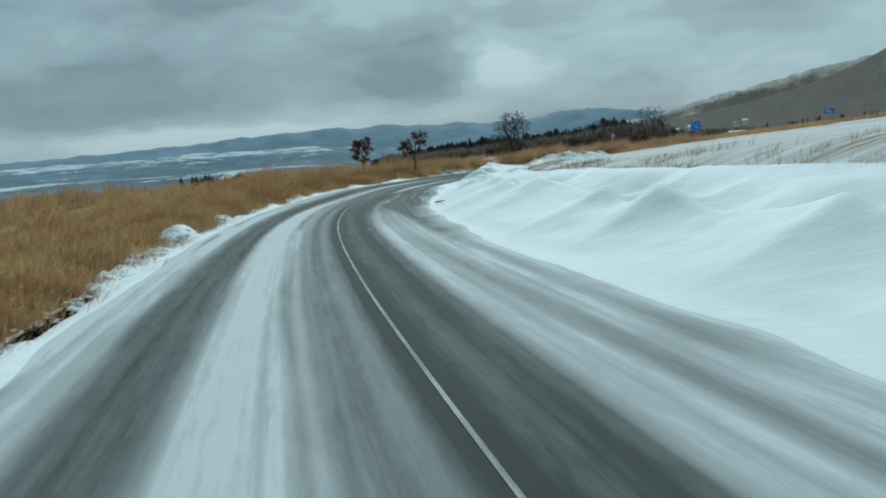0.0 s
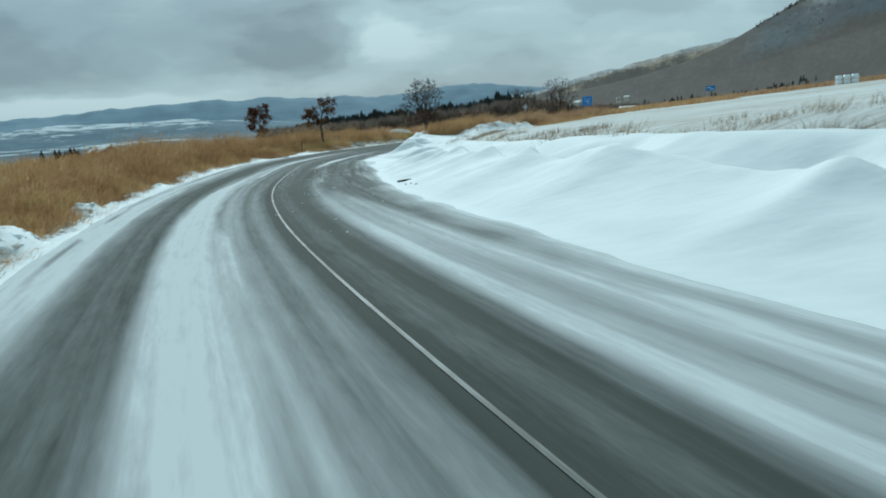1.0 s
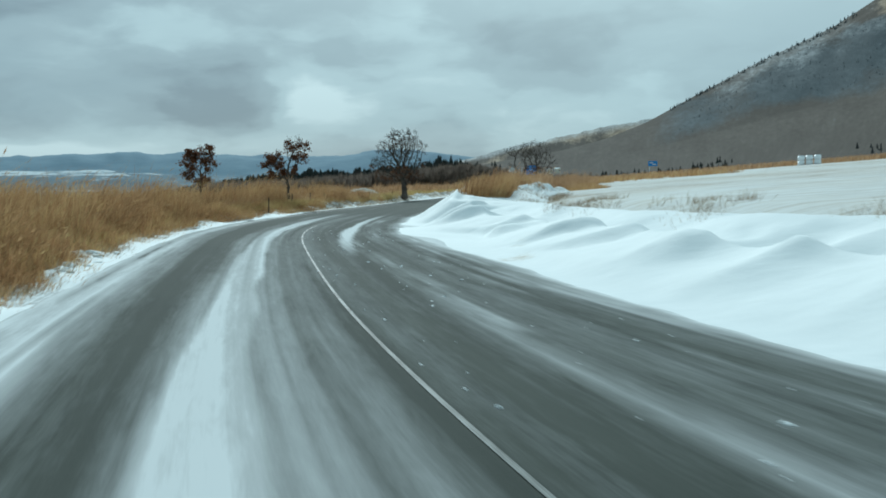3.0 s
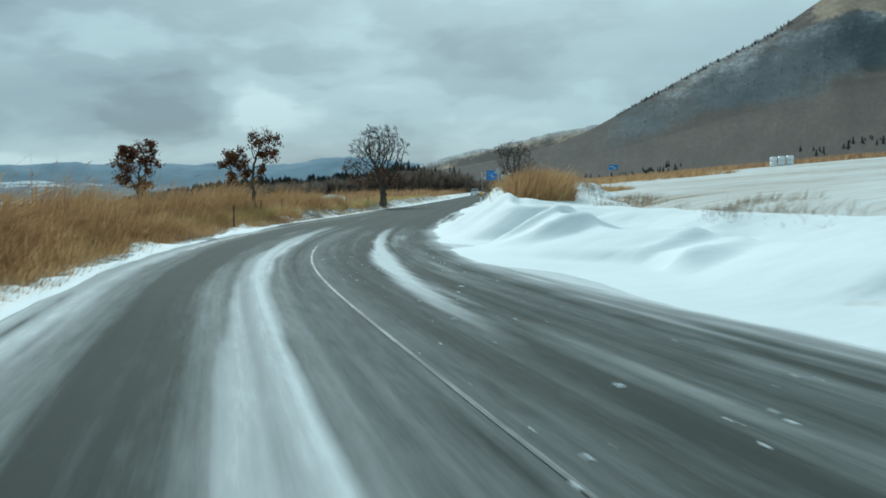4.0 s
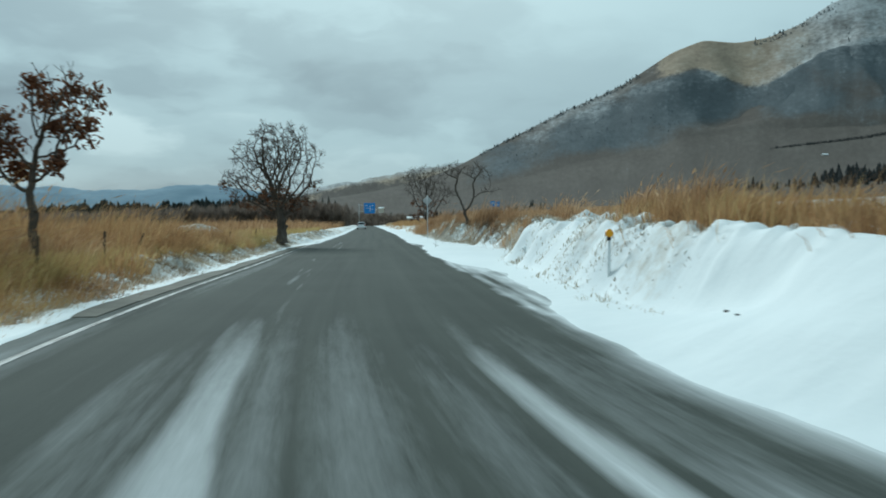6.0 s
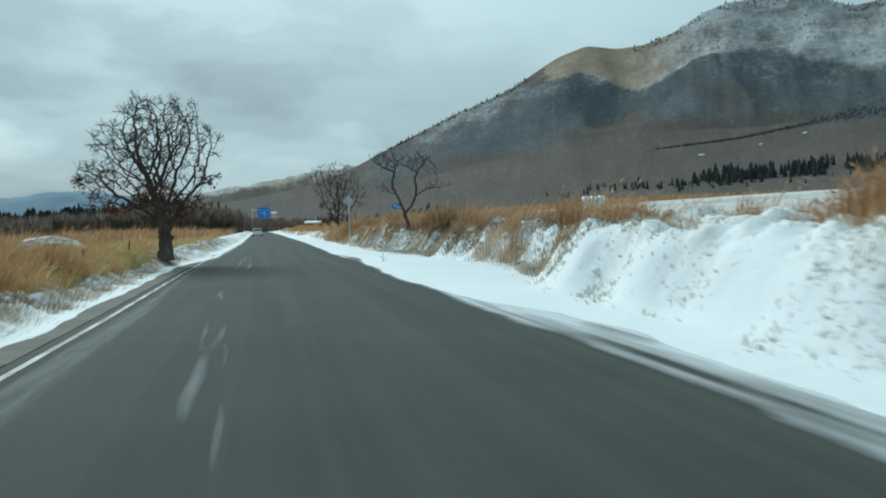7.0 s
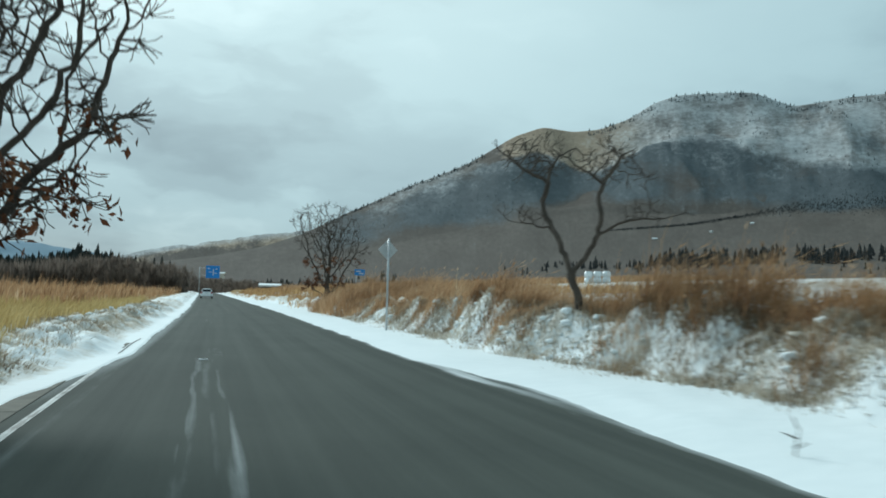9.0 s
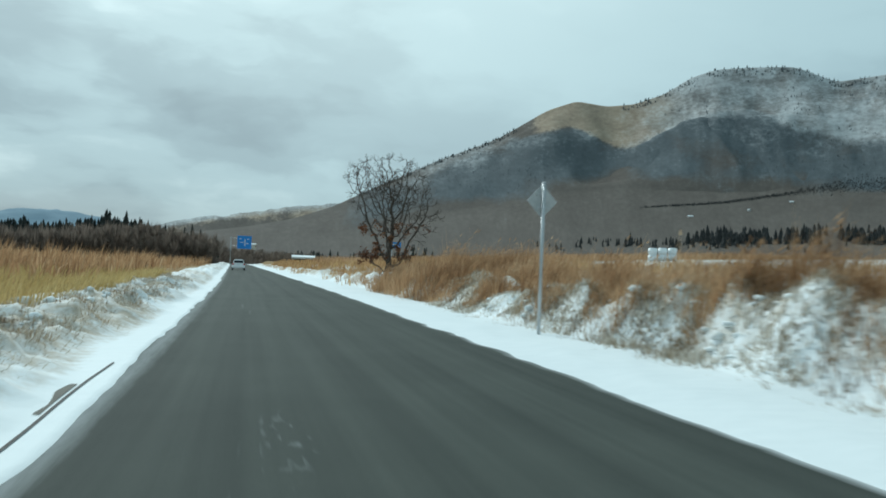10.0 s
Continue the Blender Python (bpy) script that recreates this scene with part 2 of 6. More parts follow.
def mountain_material():
    m, nt, b = material("mountain_forest")
    slope = node(nt, "ShaderNodeAttribute", attribute_name="slope").outputs["Vector"]
    dark, frost, gold = attr(nt, "conifer"), attr(nt, "frost"), attr(nt, "gold")
    fine = noise_tex(nt, slope, 0.085, 6, 0.66)
    fall = noise_tex(nt, mapped(nt, slope, (0.060, 0.010, 1.0)), 1.0, 5, 0.6, 0.4)
    mid = noise_tex(nt, slope, 0.016, 5, 0.6, 0.3)
    speck = math_(nt, "ADD", math_(nt, "ADD", math_(nt, "MULTIPLY", fine, 0.42), math_(nt, "MULTIPLY", mid, 0.45)), math_(nt, "MULTIPLY", fall, 0.13))
    # brown and pine are lightened, pine also blued, to stand for distance haze
    brown = ramp(nt, speck, [(0.36, (0.100, 0.086, 0.076)), (0.5, (0.120, 0.104, 0.092)), (0.64, (0.150, 0.131, 0.116))])
    pine = ramp(nt, speck, [(0.36, (0.084, 0.098, 0.106)), (0.5, (0.105, 0.121, 0.129)), (0.65, (0.140, 0.159, 0.168))])
    tawny = ramp(nt, speck, [(0.38, (0.24, 0.185, 0.140)), (0.5, (0.31, 0.243, 0.180)), (0.64, (0.39, 0.318, 0.245))])
    ashen = ramp(nt, speck, [(0.37, (0.245, 0.252, 0.250)), (0.5, (0.370, 0.383, 0.384)), (0.65, (0.53, 0.553, 0.563))])
    edge = math_(nt, "MULTIPLY", math_(nt, "SUBTRACT", speck, 0.5), 1.3)
    c = mix(nt, ramp(nt, math_(nt, "ADD", dark, edge), [(0.25, grey(0)), (0.75, grey(1))]), brown, pine)
    c = mix(nt, ramp(nt, math_(nt, "ADD", gold, edge), [(0.36, grey(0)), (0.64, grey(1))]), c, tawny)
    c = mix(nt, ramp(nt, math_(nt, "ADD", frost, edge), [(0.20, grey(0)), (0.85, grey(0.95))]), c, ashen)
    finish(nt, b, c, 0.95, fine, 0.3, 4.0, 0.05)
    return m


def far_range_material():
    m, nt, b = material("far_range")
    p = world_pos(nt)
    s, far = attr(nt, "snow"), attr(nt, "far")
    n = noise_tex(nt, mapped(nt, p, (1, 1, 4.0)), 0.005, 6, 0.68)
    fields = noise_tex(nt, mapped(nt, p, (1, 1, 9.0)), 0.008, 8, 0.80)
    # both tones carry painted blue haze; "far" mixes in the paler one
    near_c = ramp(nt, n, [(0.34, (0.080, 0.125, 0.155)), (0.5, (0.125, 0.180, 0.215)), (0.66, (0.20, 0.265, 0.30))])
    hazed_c = ramp(nt, n, [(0.34, (0.175, 0.265, 0.33)), (0.66, (0.235, 0.335, 0.40))])
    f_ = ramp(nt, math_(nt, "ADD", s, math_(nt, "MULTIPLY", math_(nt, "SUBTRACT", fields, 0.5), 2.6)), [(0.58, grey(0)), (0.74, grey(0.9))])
    finish(nt, b, mix(nt, f_, mix(nt, far, near_c, hazed_c), (0.62, 0.69, 0.72)), 0.95, None, spec=0.05)
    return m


SNOW = snow_material()
ROAD = road_material()
LINE_WHITE = line_material("worn_white_paint", (0.52, 0.55, 0.54), 0.45)
LINE_CENTRE = line_material("worn_centre_paint", (0.27, 0.29, 0.28), 0.45)
GROUND = ground_material()
BARK = bark_material()
MOUNTAIN = mountain_material()
FAR_RANGE = far_range_material()
CONCRETE = plain("concrete", (0.15, 0.142, 0.12), 0.9, vary=0.3, scale=3.0, bump=0.3)
PAMPAS = blade_material("dry_pampas", [(0.12, (0.23, 0.125, 0.064)), (0.36, (0.40, 0.222, 0.110)), (0.60, (0.54, 0.338, 0.172)), (0.76, (0.58, 0.41, 0.19)), (0.95, (0.71, 0.54, 0.34))], 0.48)
RED_GRASS = blade_material("reddish_dry_grass", [(0.15, (0.21, 0.115, 0.065)), (0.4, (0.43, 0.25, 0.134)), (0.65, (0.57, 0.37, 0.215)), (0.95, (0.70, 0.53, 0.36))], 0.48)
STRAW = blade_material("yellow_straw", [(0.2, (0.36, 0.245, 0.105)), (0.5, (0.55, 0.40, 0.17)), (0.85, (0.66, 0.52, 0.27))])
WEED = blade_material("dead_weeds", [(0.2, (0.14, 0.095, 0.065)), (0.5, (0.36, 0.27, 0.18)), (0.85, (0.60, 0.52, 0.41))])
FROSTED = blade_material("snow_crusted_grass", [(0.20, (0.20, 0.150, 0.105)), (0.38, (0.42, 0.340, 0.25)), (0.54, (0.60, 0.535, 0.445)), (0.80, (0.76, 0.745, 0.70))], 0.25)
DEAD_LEAF = blade_material("dead_oak_leaves", [(0.2, (0.09, 0.036, 0.020)), (0.5, (0.17, 0.075, 0.042)), (0.85, (0.26, 0.14, 0.08))])
CONIFER = blade_material("conifer_needles", [(0.2, (0.036, 0.042, 0.038)), (0.6, (0.058, 0.066, 0.060)), (0.95, (0.09, 0.098, 0.09))])
# needles paled towards blue-grey: distance haze put into the colour
HAZED_CONIFER = blade_material("hazed_far_conifers", [(0.2, (0.105, 0.122, 0.128)), (0.6, (0.135, 0.154, 0.161)), (0.95, (0.18, 0.20, 0.207))])
# needles of the foot's row and belt, lightened a little for painted haze
ROW_CONIFER = blade_material("hazed_dark_conifers", [(0.2, (0.058, 0.061, 0.060)), (0.6, (0.075, 0.079, 0.077)), (0.95, (0.10, 0.105, 0.102))])
BROWN_WOOD = blade_material("bare_woods", [(0.2, (0.165, 0.130, 0.108)), (0.6, (0.24, 0.195, 0.163)), (0.95, (0.34, 0.285, 0.24))], 0.5)
STEEL = plain("galvanised_steel", (0.50, 0.52, 0.53), 0.45, 0.7, 0.15, 12)
SIGN_BACK = plain("sign_back_grey", (0.47, 0.49, 0.49), 0.6, 0.2, 0.2, 6)
SIGN_BLUE = plain("sign_blue", (0.018, 0.25, 0.68), 0.5, 0, 0.1, 2)
SIGN_WHITE = plain("sign_white", (0.72, 0.75, 0.77), 0.5, 0, 0.08, 2)
POST_WHITE = plain("white_post", (0.74, 0.76, 0.76), 0.55, 0, 0.1, 10)
ORANGE = plain("orange_reflector", (0.78, 0.33, 0.012), 0.35, 0, 0.1, 30)
OLD_WOOD = plain("old_wood", (0.085, 0.062, 0.045), 0.9, 0, 0.4, 14, 0.5)
WRAP = plain("white_bale_wrap", (0.80, 0.83, 0.84), 0.35, 0, 0.06, 5, 0.4)
WALL_PALE = plain("pale_wall", (0.55, 0.55, 0.52), 0.85, 0, 0.15, 2)
WALL_DARK = plain("dark_wall", (0.12, 0.10, 0.09), 0.85, 0, 0.25, 2)
ROOF_SNOW = plain("snowy_roof", (0.80, 0.84, 0.85), 0.8, 0, 0.06, 1.5, 0.3)
CAR_WHITE = plain("white_car_paint", (0.86, 0.88, 0.89), 0.25, 0, 0.04, 3, 0.0)
CAR_GLASS = plain("dark_glass", (0.015, 0.02, 0.024), 0.08, 0, 0.1, 3, 0.0)
TYRE = plain("tyre", (0.02, 0.02, 0.021), 0.85, 0, 0.2, 20)
TAIL_RED = plain("red_lamp", (0.42, 0.012, 0.010), 0.2, 0, 0.1, 20, 0.0)
# dark tone that stands for the shade in the gutter's slot
SLOT_SHADE = plain("dark_slot_shade", (0.05, 0.048, 0.042), 0.8, 0, 0.3, 14, 0.4)
ROCK = plain("dark_clod", (0.055, 0.05, 0.045), 0.95, 0, 0.35, 20, 0.6)


# ---- helpers for meshes ----
def put_mesh(name, verts, faces, mat, attrs=(), smooth=True):
    """A mesh object from arrays; faces all have the same number of corners."""
    verts, faces = np.asarray(verts, np.float32), np.asarray(faces, np.int32)
    me = bpy.data.meshes.new(name)
    n, k = faces.shape
    me.vertices.add(len(verts))
    me.vertices.foreach_set("co", verts.ravel())
    me.loops.add(n * k)
    me.loops.foreach_set("vertex_index", faces.ravel())
    me.polygons.add(n)
    me.polygons.foreach_set("loop_start", np.arange(0, n * k, k, dtype=np.int32))
    me.polygons.foreach_set("loop_total", np.full(n, k, np.int32))
    me.polygons.foreach_set("use_smooth", np.full(n, smooth))
    for key, values in dict(attrs).items():
        values = np.asarray(values, np.float32)
        if values.ndim == 1:
            me.attributes.new(key, "FLOAT", "POINT").data.foreach_set("value", values)
        else:
            me.attributes.new(key, "FLOAT_VECTOR", "POINT").data.foreach_set("vector", values.ravel())
    me.materials.append(mat)
    me.update(calc_edges=True)
    return new(name, me)


def grid_faces(rows, cols):
    a = (np.arange(rows - 1)[:, None] * cols + np.arange(cols - 1)[None]).ravel()
    return np.stack([a, a + 1, a + cols + 1, a + cols], 1)


def part(name, bm, mat, parent, label="", smooth=False):
    """Links a bmesh as one mesh object under a thing or a part."""
    me = bpy.data.meshes.new(name)
    bm.to_mesh(me)
    bm.free()
    me.materials.append(mat)
    if smooth:
        for p in me.polygons:
            p.use_smooth = True
    ob = new(name, me)
    ob.parent = parent
    return tagged(ob, label)


def box(bm, cx, cy, cz, sx, sy, sz, bevel=0.0, m=None):
    r = bmesh.ops.create_cube(bm, size=1.0, matrix=(m or Matrix()) @ Matrix.Translation((cx, cy, cz)) @ Matrix.Diagonal((sx, sy, sz, 1)))
    if bevel:
        edges = list({e for v in r["verts"] for e in v.link_edges})
        bmesh.ops.bevel(bm, geom=edges, offset=bevel, segments=2, affect="EDGES", profile=0.6)
    return bm


def rod(bm, a, b, r0, r1=None, sides=10):
    a, b = Vector(a), Vector(b)
    m = Matrix.Translation((a + b) / 2) @ (b - a).to_track_quat("Z", "Y").to_matrix().to_4x4()
    bmesh.ops.create_cone(bm, cap_ends=True, segments=sides, radius1=r0, radius2=r0 if r1 is None else r1, depth=(b - a).length, matrix=m)
    return bm


def empty(name, m=Matrix()):
    ob = new(name)
    ob.matrix_world = m
    ob.empty_display_size = 0.2
    return ob


def hash2(ix, iy, seed):
    n = (ix.astype(np.int64) * 374761393 + iy.astype(np.int64) * 668265263 + seed * 1274126177) & 0x7FFFFFFF
    n = ((n ^ (n >> 13)) * 1274126177) & 0x7FFFFFFF
    return ((n ^ (n >> 16)) & 0xFFFF) / 65535.0


def vnoise(x, y, seed=0):
    ix, iy = np.floor(x), np.floor(y)
    u, v = x - ix, y - iy
    u, v = u * u * u * (u * (u * 6 - 15) + 10), v * v * v * (v * (v * 6 - 15) + 10)
    a, b = hash2(ix, iy, seed), hash2(ix + 1, iy, seed)
    c, d = hash2(ix, iy + 1, seed), hash2(ix + 1, iy + 1, seed)
    return (a * (1 - u) + b * u) * (1 - v) + (c * (1 - u) + d * u) * v


def fbm(x, y, octaves=4, seed=0, gain=0.5):
    """Noise from about -1 to 1."""
    x, y = np.asarray(x, float), np.asarray(y, float)
    total, amp, norm = 0.0, 1.0, 0.0
    for k in range(octaves):
        total = total + amp * (vnoise(x * 2.0**k, y * 2.0**k, seed + k) * 2 - 1)
        norm, amp = norm + amp, amp * gain
    return total / norm * 1.6


def sstep(a, b, x):
    u = np.clip((np.asarray(x, float) - a) / (b - a), 0, 1)
    return u * u * (3 - 2 * u)


def bump_(x, c, w):
    return np.exp(-(((x - c) / w) ** 2))


# ---- the road's line: a bend to the right that runs out into a long straight ----
CENTRE = np.array([(60, -92), (42, -74), (30.5, -60), (23.5, -50.5), (17.3, -41.4), (12.2, -33.1), (9.6, -28), (7.3, -23), (5.2, -17.2), (3.3, -12.2), (1.8, -7.5), (0.9, -3), (0.45, 3), (0.4, 8), (0.5, 13), (0.75, 18), (1.05, 28), (1.6, 42), (2.2, 54), (3.2, 75), (4.1, 100), (6.1, 160), (9, 250), (10.5, 320)], float)


def spline(points, n=60):
    q = np.vstack([2 * points[0] - points[1], points, 2 * points[-1] - points[-2]])
    u = np.linspace(0, 1, n, endpoint=False)[:, None]
    out = [0.5 * (2 * b + (c - a) * u + (2 * a - 5 * b + 4 * c - d) * u * u + (3 * b - a - 3 * c + d) * u**3) for a, b, c, d in zip(q[:-3], q[1:-2], q[2:-1], q[3:])]
    return np.vstack(out + [points[-1:]])


RAW = spline(CENTRE)
ARC = np.r_[0, np.cumsum(np.linalg.norm(np.diff(RAW, axis=0), axis=1))]
ARC_TOTAL = ARC[-1]
kern = np.ones(21) / 21
FINE_S = np.arange(0, ARC_TOTAL, 0.5)
FINE = np.stack([np.interp(FINE_S, ARC, RAW[:, k]) for k in (0, 1)], 1)
pad = np.pad(FINE, ((10, 10), (0, 0)), mode="reflect", reflect_type="odd")
FINE = np.stack([np.convolve(pad[:, k], kern, "valid") for k in (0, 1)], 1)
TAN = np.gradient(FINE, axis=0)
TAN /= np.linalg.norm(TAN, axis=1)[:, None]
RIGHT = np.stack([TAN[:, 1], -TAN[:, 0]], 1)


def along(s, d):
    """Plan place at s metres along the road and d metres to the right of its middle."""
    s, d = np.broadcast_arrays(np.asarray(s, float), np.asarray(d, float))
    c = np.stack([np.interp(s, FINE_S, FINE[:, k]) for k in (0, 1)], -1)
    r = np.stack([np.interp(s, FINE_S, RIGHT[:, k]) for k in (0, 1)], -1)
    r /= np.linalg.norm(r, axis=-1, keepdims=True)
    return c + r * d[..., None]


def s_of_y(y):
    return np.interp(y, FINE[:, 1], FINE_S)


def y_of_s(s):
    return np.interp(s, FINE_S, FINE[:, 1])


def to_road(x, y):
    """s and d of plan places."""
    x, y = np.asarray(x, float).ravel(), np.asarray(y, float).ravel()
    s, d = np.zeros(len(x)), np.zeros(len(x))
    for i in range(0, len(x), 4000):
        px, py = x[i : i + 4000, None], y[i : i + 4000, None]
        k = ((px - FINE[None, :, 0]) ** 2 + (py - FINE[None, :, 1]) ** 2).argmin(1)
        off = np.stack([px[:, 0], py[:, 0]], 1) - FINE[k]
        d[i : i + 4000] = (off * RIGHT[k]).sum(1)
        s[i : i + 4000] = FINE_S[k] + (off * TAN[k]).sum(1)
    return s, d


def road_z(s, d):
    """The bend leans a little to its inner side; the straight has a crown."""
    y = y_of_s(s)
    lean = 0.028 * sstep(-34, -16, y) * (1 - sstep(2, 16, y))
    return -lean * (np.asarray(d) + 2.5) - 0.012 * np.minimum(np.abs(d), 4.0) * sstep(8, 30, y)


def left_edge(y):
    return -3.15 - 0.45 * (1 - sstep(-10, 8, y)) + 0.42 * sstep(39, 46, y)


def right_rim(y):
    """Where the blown snow begins to cover the asphalt."""
    e = np.interp(y, [-60, -42, -38, -33, -29, -25, -20, -16, -12, -8, 0, 4, 9, 14, 20, 26, 30, 40, 60], [2.8, 2.8, 2.85, 2.98, 3.1, 3.32, 3.5, 3.6, 3.15, 3.0, 3.1, 3.1, 3.05, 3.0, 2.92, 2.95, 3.15, 3.0, 2.95])
    return e + 0.12 * fbm(y * 0.22, y * 0 + 3.3, 3, 5) + 0.08 * fbm(y * 0.9, y * 0 + 7.7, 3, 9)


def right_edge(y):
    """Where the snow lies deep; at a few places it leaves a dusty strip of asphalt."""
    strip_ = 0.65 * bump_(y, -11.4, 1.9) + 0.75 * bump_(y, -3.7, 0.8) + 0.72 * sstep(6, 12, y) * (1 - sstep(17, 23, y)) + 0.6 * bump_(y, 39.5, 3.0)
    return right_rim(y) + strip_ * (1 + 0.2 * fbm(y * 0.25, y * 0, 2, 14))


# ---- ground ----
def ground_z(x, y, s, d):
    base = road_z(s, np.clip(d, -6, 6)) - 0.10
    yy = y_of_s(s)
    left, right_ = np.maximum(-d - 3.6, 0), np.maximum(d - 3.4, 0)
    z = base + np.where(d < 0, 0.42 * sstep(0.2, 1.8, left), 0.0)
    back = 1 - sstep(-26, 2, yy)
    z -= back * 0.085 * np.minimum(np.maximum(left - 1.5, 0), 22) + 0.03 * np.clip(left - 20, 0, 700)
    field = np.clip(0.056 * (x - 6), -0.2, 5.2) + 0.42
    z = np.where(d > 0, base + (field - base) * sstep(2.5, 7.0, right_), z)
    z += 0.10 * fbm(x * 0.12, y * 0.12, 3, 21) * sstep(1.5, 8, np.abs(d) - 3.5)
    return z


def lines(*spans):
    return np.unique(np.concatenate([np.arange(a, b, step) for a, b, step in spans]).round(3))


gx = np.r_[-np.geomspace(4200, 30, 26), lines((-28, -10, 1.0), (-10, 30, 0.4), (30, 80, 2.0)), np.geomspace(85, 4200, 22)]
gy = np.r_[-np.geomspace(3000, 95, 14), lines((-90, -60, 2.0), (-60, 75, 0.4), (75, 130, 1.2), (130, 320, 5.0)), np.geomspace(330, 4300, 22)]
GX, GY = np.meshgrid(gx, gy)
gs, gd = to_road(GX, GY)
gz = ground_z(GX.ravel(), GY.ravel(), gs, gd)
gyy = y_of_s(gs)
field_snow = np.where(gd > 0, 0.40 * sstep(5.5, 9, gd) * (1 - 0.85 * sstep(150, 175, GY.ravel() + 0.12 * GX.ravel())), 0)
field_snow *= 1 - 0.75 * sstep(18, 34, gyy) * (1 - sstep(4, 10, gd - 4))
verge_snow = np.where(gd < 0, 0.9 * sstep(3.3, 3.7, -gd) * (1 - sstep(4.6, 5.6, -gd)) * sstep(-4, 8, gyy), 0.0)
far_left = np.where((gd < -60), 0.33 + 0.22 * fbm(GX.ravel() * 0.01, GY.ravel() * 0.02, 3, 4), 0)
ground = put_mesh("ground", np.stack([GX.ravel(), GY.ravel(), gz], 1), grid_faces(len(gy), len(gx)), GROUND, {"snow": np.clip(field_snow + verge_snow + far_left, 0, 1)})
tagged(ground, "dry grassland and snow-dusted farm field beside the road", "ground", kind="structure")

# ---- road ----
rs = np.r_[np.arange(20, s_of_y(5), 0.45), np.arange(s_of_y(5), s_of_y(50), 0.22), np.arange(s_of_y(50), s_of_y(110), 0.45), np.arange(s_of_y(110), ARC_TOTAL - 4, 3.0)]
rd = np.unique(np.r_[np.arange(-4.2, 4.81, 0.09), np.arange(-1.7, -0.6, 0.045)].round(4))
RS, RD = np.meshgrid(rs, rd, indexing="ij")
rxy = along(RS, RD)
RY = y_of_s(RS)
rz = road_z(RS, RD)


def band(y, d, table):
    """A stripe of packed snow along the road; rows of y, offset, half width, level."""
    ys, c, hw, level = (np.array(v, float) for v in zip(*table))
    mid, half = np.interp(y, ys, c) + 0.05 * fbm(y * 0.16, y * 0, 3, 36), np.interp(y, ys, hw)
    half = half * (1 + 0.30 * fbm(y * 0.3, d * 0.6, 3, 37))
    return np.interp(y, ys, level) * (1 - sstep(0.62, 1.35, np.abs(d - mid) / np.maximum(half, 0.02)))


def road_snow(y, d):
    bend = 1 - sstep(2, 12, y)
    streak = 0.6 * fbm(d * 3.4, y * 0.03, 4, 31) + 0.4 * fbm(d * 8.5, y * 0.02, 3, 33)
    early = 1 - sstep(-34, -26, y)
    rim = right_rim(y)
    # the outer lane: a swept shoulder, two bare wheel tracks, packed snow between and beside them
    lane = np.interp(y, [-40, -30, -22, -14, -6, 4], [0.52, 0.48, 0.38, 0.30, 0.22, 0.10]) * (1 - sstep(-0.4, -0.1, d))
    c = np.maximum(lane, np.interp(y, [-30, -14, -4, 6], [0.95, 0.80, 0.62, 0.30]) * (1 - sstep(-3.15, -2.55, d + 0.12 * fbm(y * 0.2, y * 0, 3, 38))))
    c = np.maximum(c, band(y, d, [(-60, -1.5, 0.55, 0.95), (-34, -1.5, 0.52, 0.92), (-28, -1.48, 0.40, 0.9), (-24, -1.4, 0.30, 0.85), (-18, -1.15, 0.27, 0.85), (-9, -1.0, 0.30, 0.9), (-2, -0.84, 0.27, 0.85), (5, -0.98, 0.20, 0.6), (10, -1.2, 0.12, 0.0)]))
    c -= band(y, d, [(-60, -2.45, 0.36, 0.36), (-40, -2.4, 0.36, 0.38), (-30, -2.25, 0.36, 0.36), (-18, -2.12, 0.40, 0.30), (-4, -2.05, 0.5, 0.22), (6, -2.2, 0.5, 0.1)])
    c -= band(y, d, [(-60, -0.72, 0.13, 0.10), (-20, -0.55, 0.15, 0.14), (-6, -0.40, 0.12, 0.14), (6, -0.3, 0.1, 0.0)])
    scratch = np.clip(fbm(y * 0.5, d * 7, 3, 39) + 0.25, 0, 1)
    c -= 0.75 * bump_(d, -3.42 + 0.06 * fbm(y * 0.15, y * 0, 2, 40), 0.05) * scratch + 0.35 * bump_(d, -3.05, 0.05) * scratch * sstep(-30, -20, y)
    # the inner lane: bare, with a frosted strip that thins out and a blown tongue further on
    inner = sstep(0.0, 0.25, d)
    c += inner * (0.05 + 0.06 * np.clip(fbm(d * 2, y * 0.25, 3, 44), 0, 1))
    right_of = np.interp(y, [-40, -34, -30, -26], [2.35, 2.2, 1.85, 1.5])
    frost_ = sstep(0.78, 1.1, d) * (1 - sstep(-0.2, 0.2, d - right_of))
    c += frost_ * (np.interp(y, [-60, -36, -31, -26], [0.62, 0.56, 0.36, 0.0]) + 0.12 * fbm(d * 4, y * 0.12, 3, 42))
    wisp = np.clip(fbm(d * 5, y * 0.35, 4, 46) + 0.1, 0, 1)
    c += inner * sstep(-34, -27, y) * (1 - sstep(-14, -8, y)) * (0.55 * bump_(d, 1.42 - 0.01 * (y + 22), 0.20) * wisp + 0.30 * wisp * sstep(1.6, 2.6, d))
    c = np.maximum(c, band(y, d, [(-16, 0.95, 0.12, 0.0), (-13, 1.08, 0.20, 0.75), (-10, 1.3, 0.24, 0.95), (-4, 1.58, 0.22, 0.95), (0, 1.6, 0.17, 0.8), (4, 1.5, 0.11, 0.5), (7, 1.5, 0.06, 0.0)]))
    c += 0.30 * sstep(-14, -9, y) * (1 - sstep(0, 6, y)) * wisp * bump_(d, 2.1, 0.35)
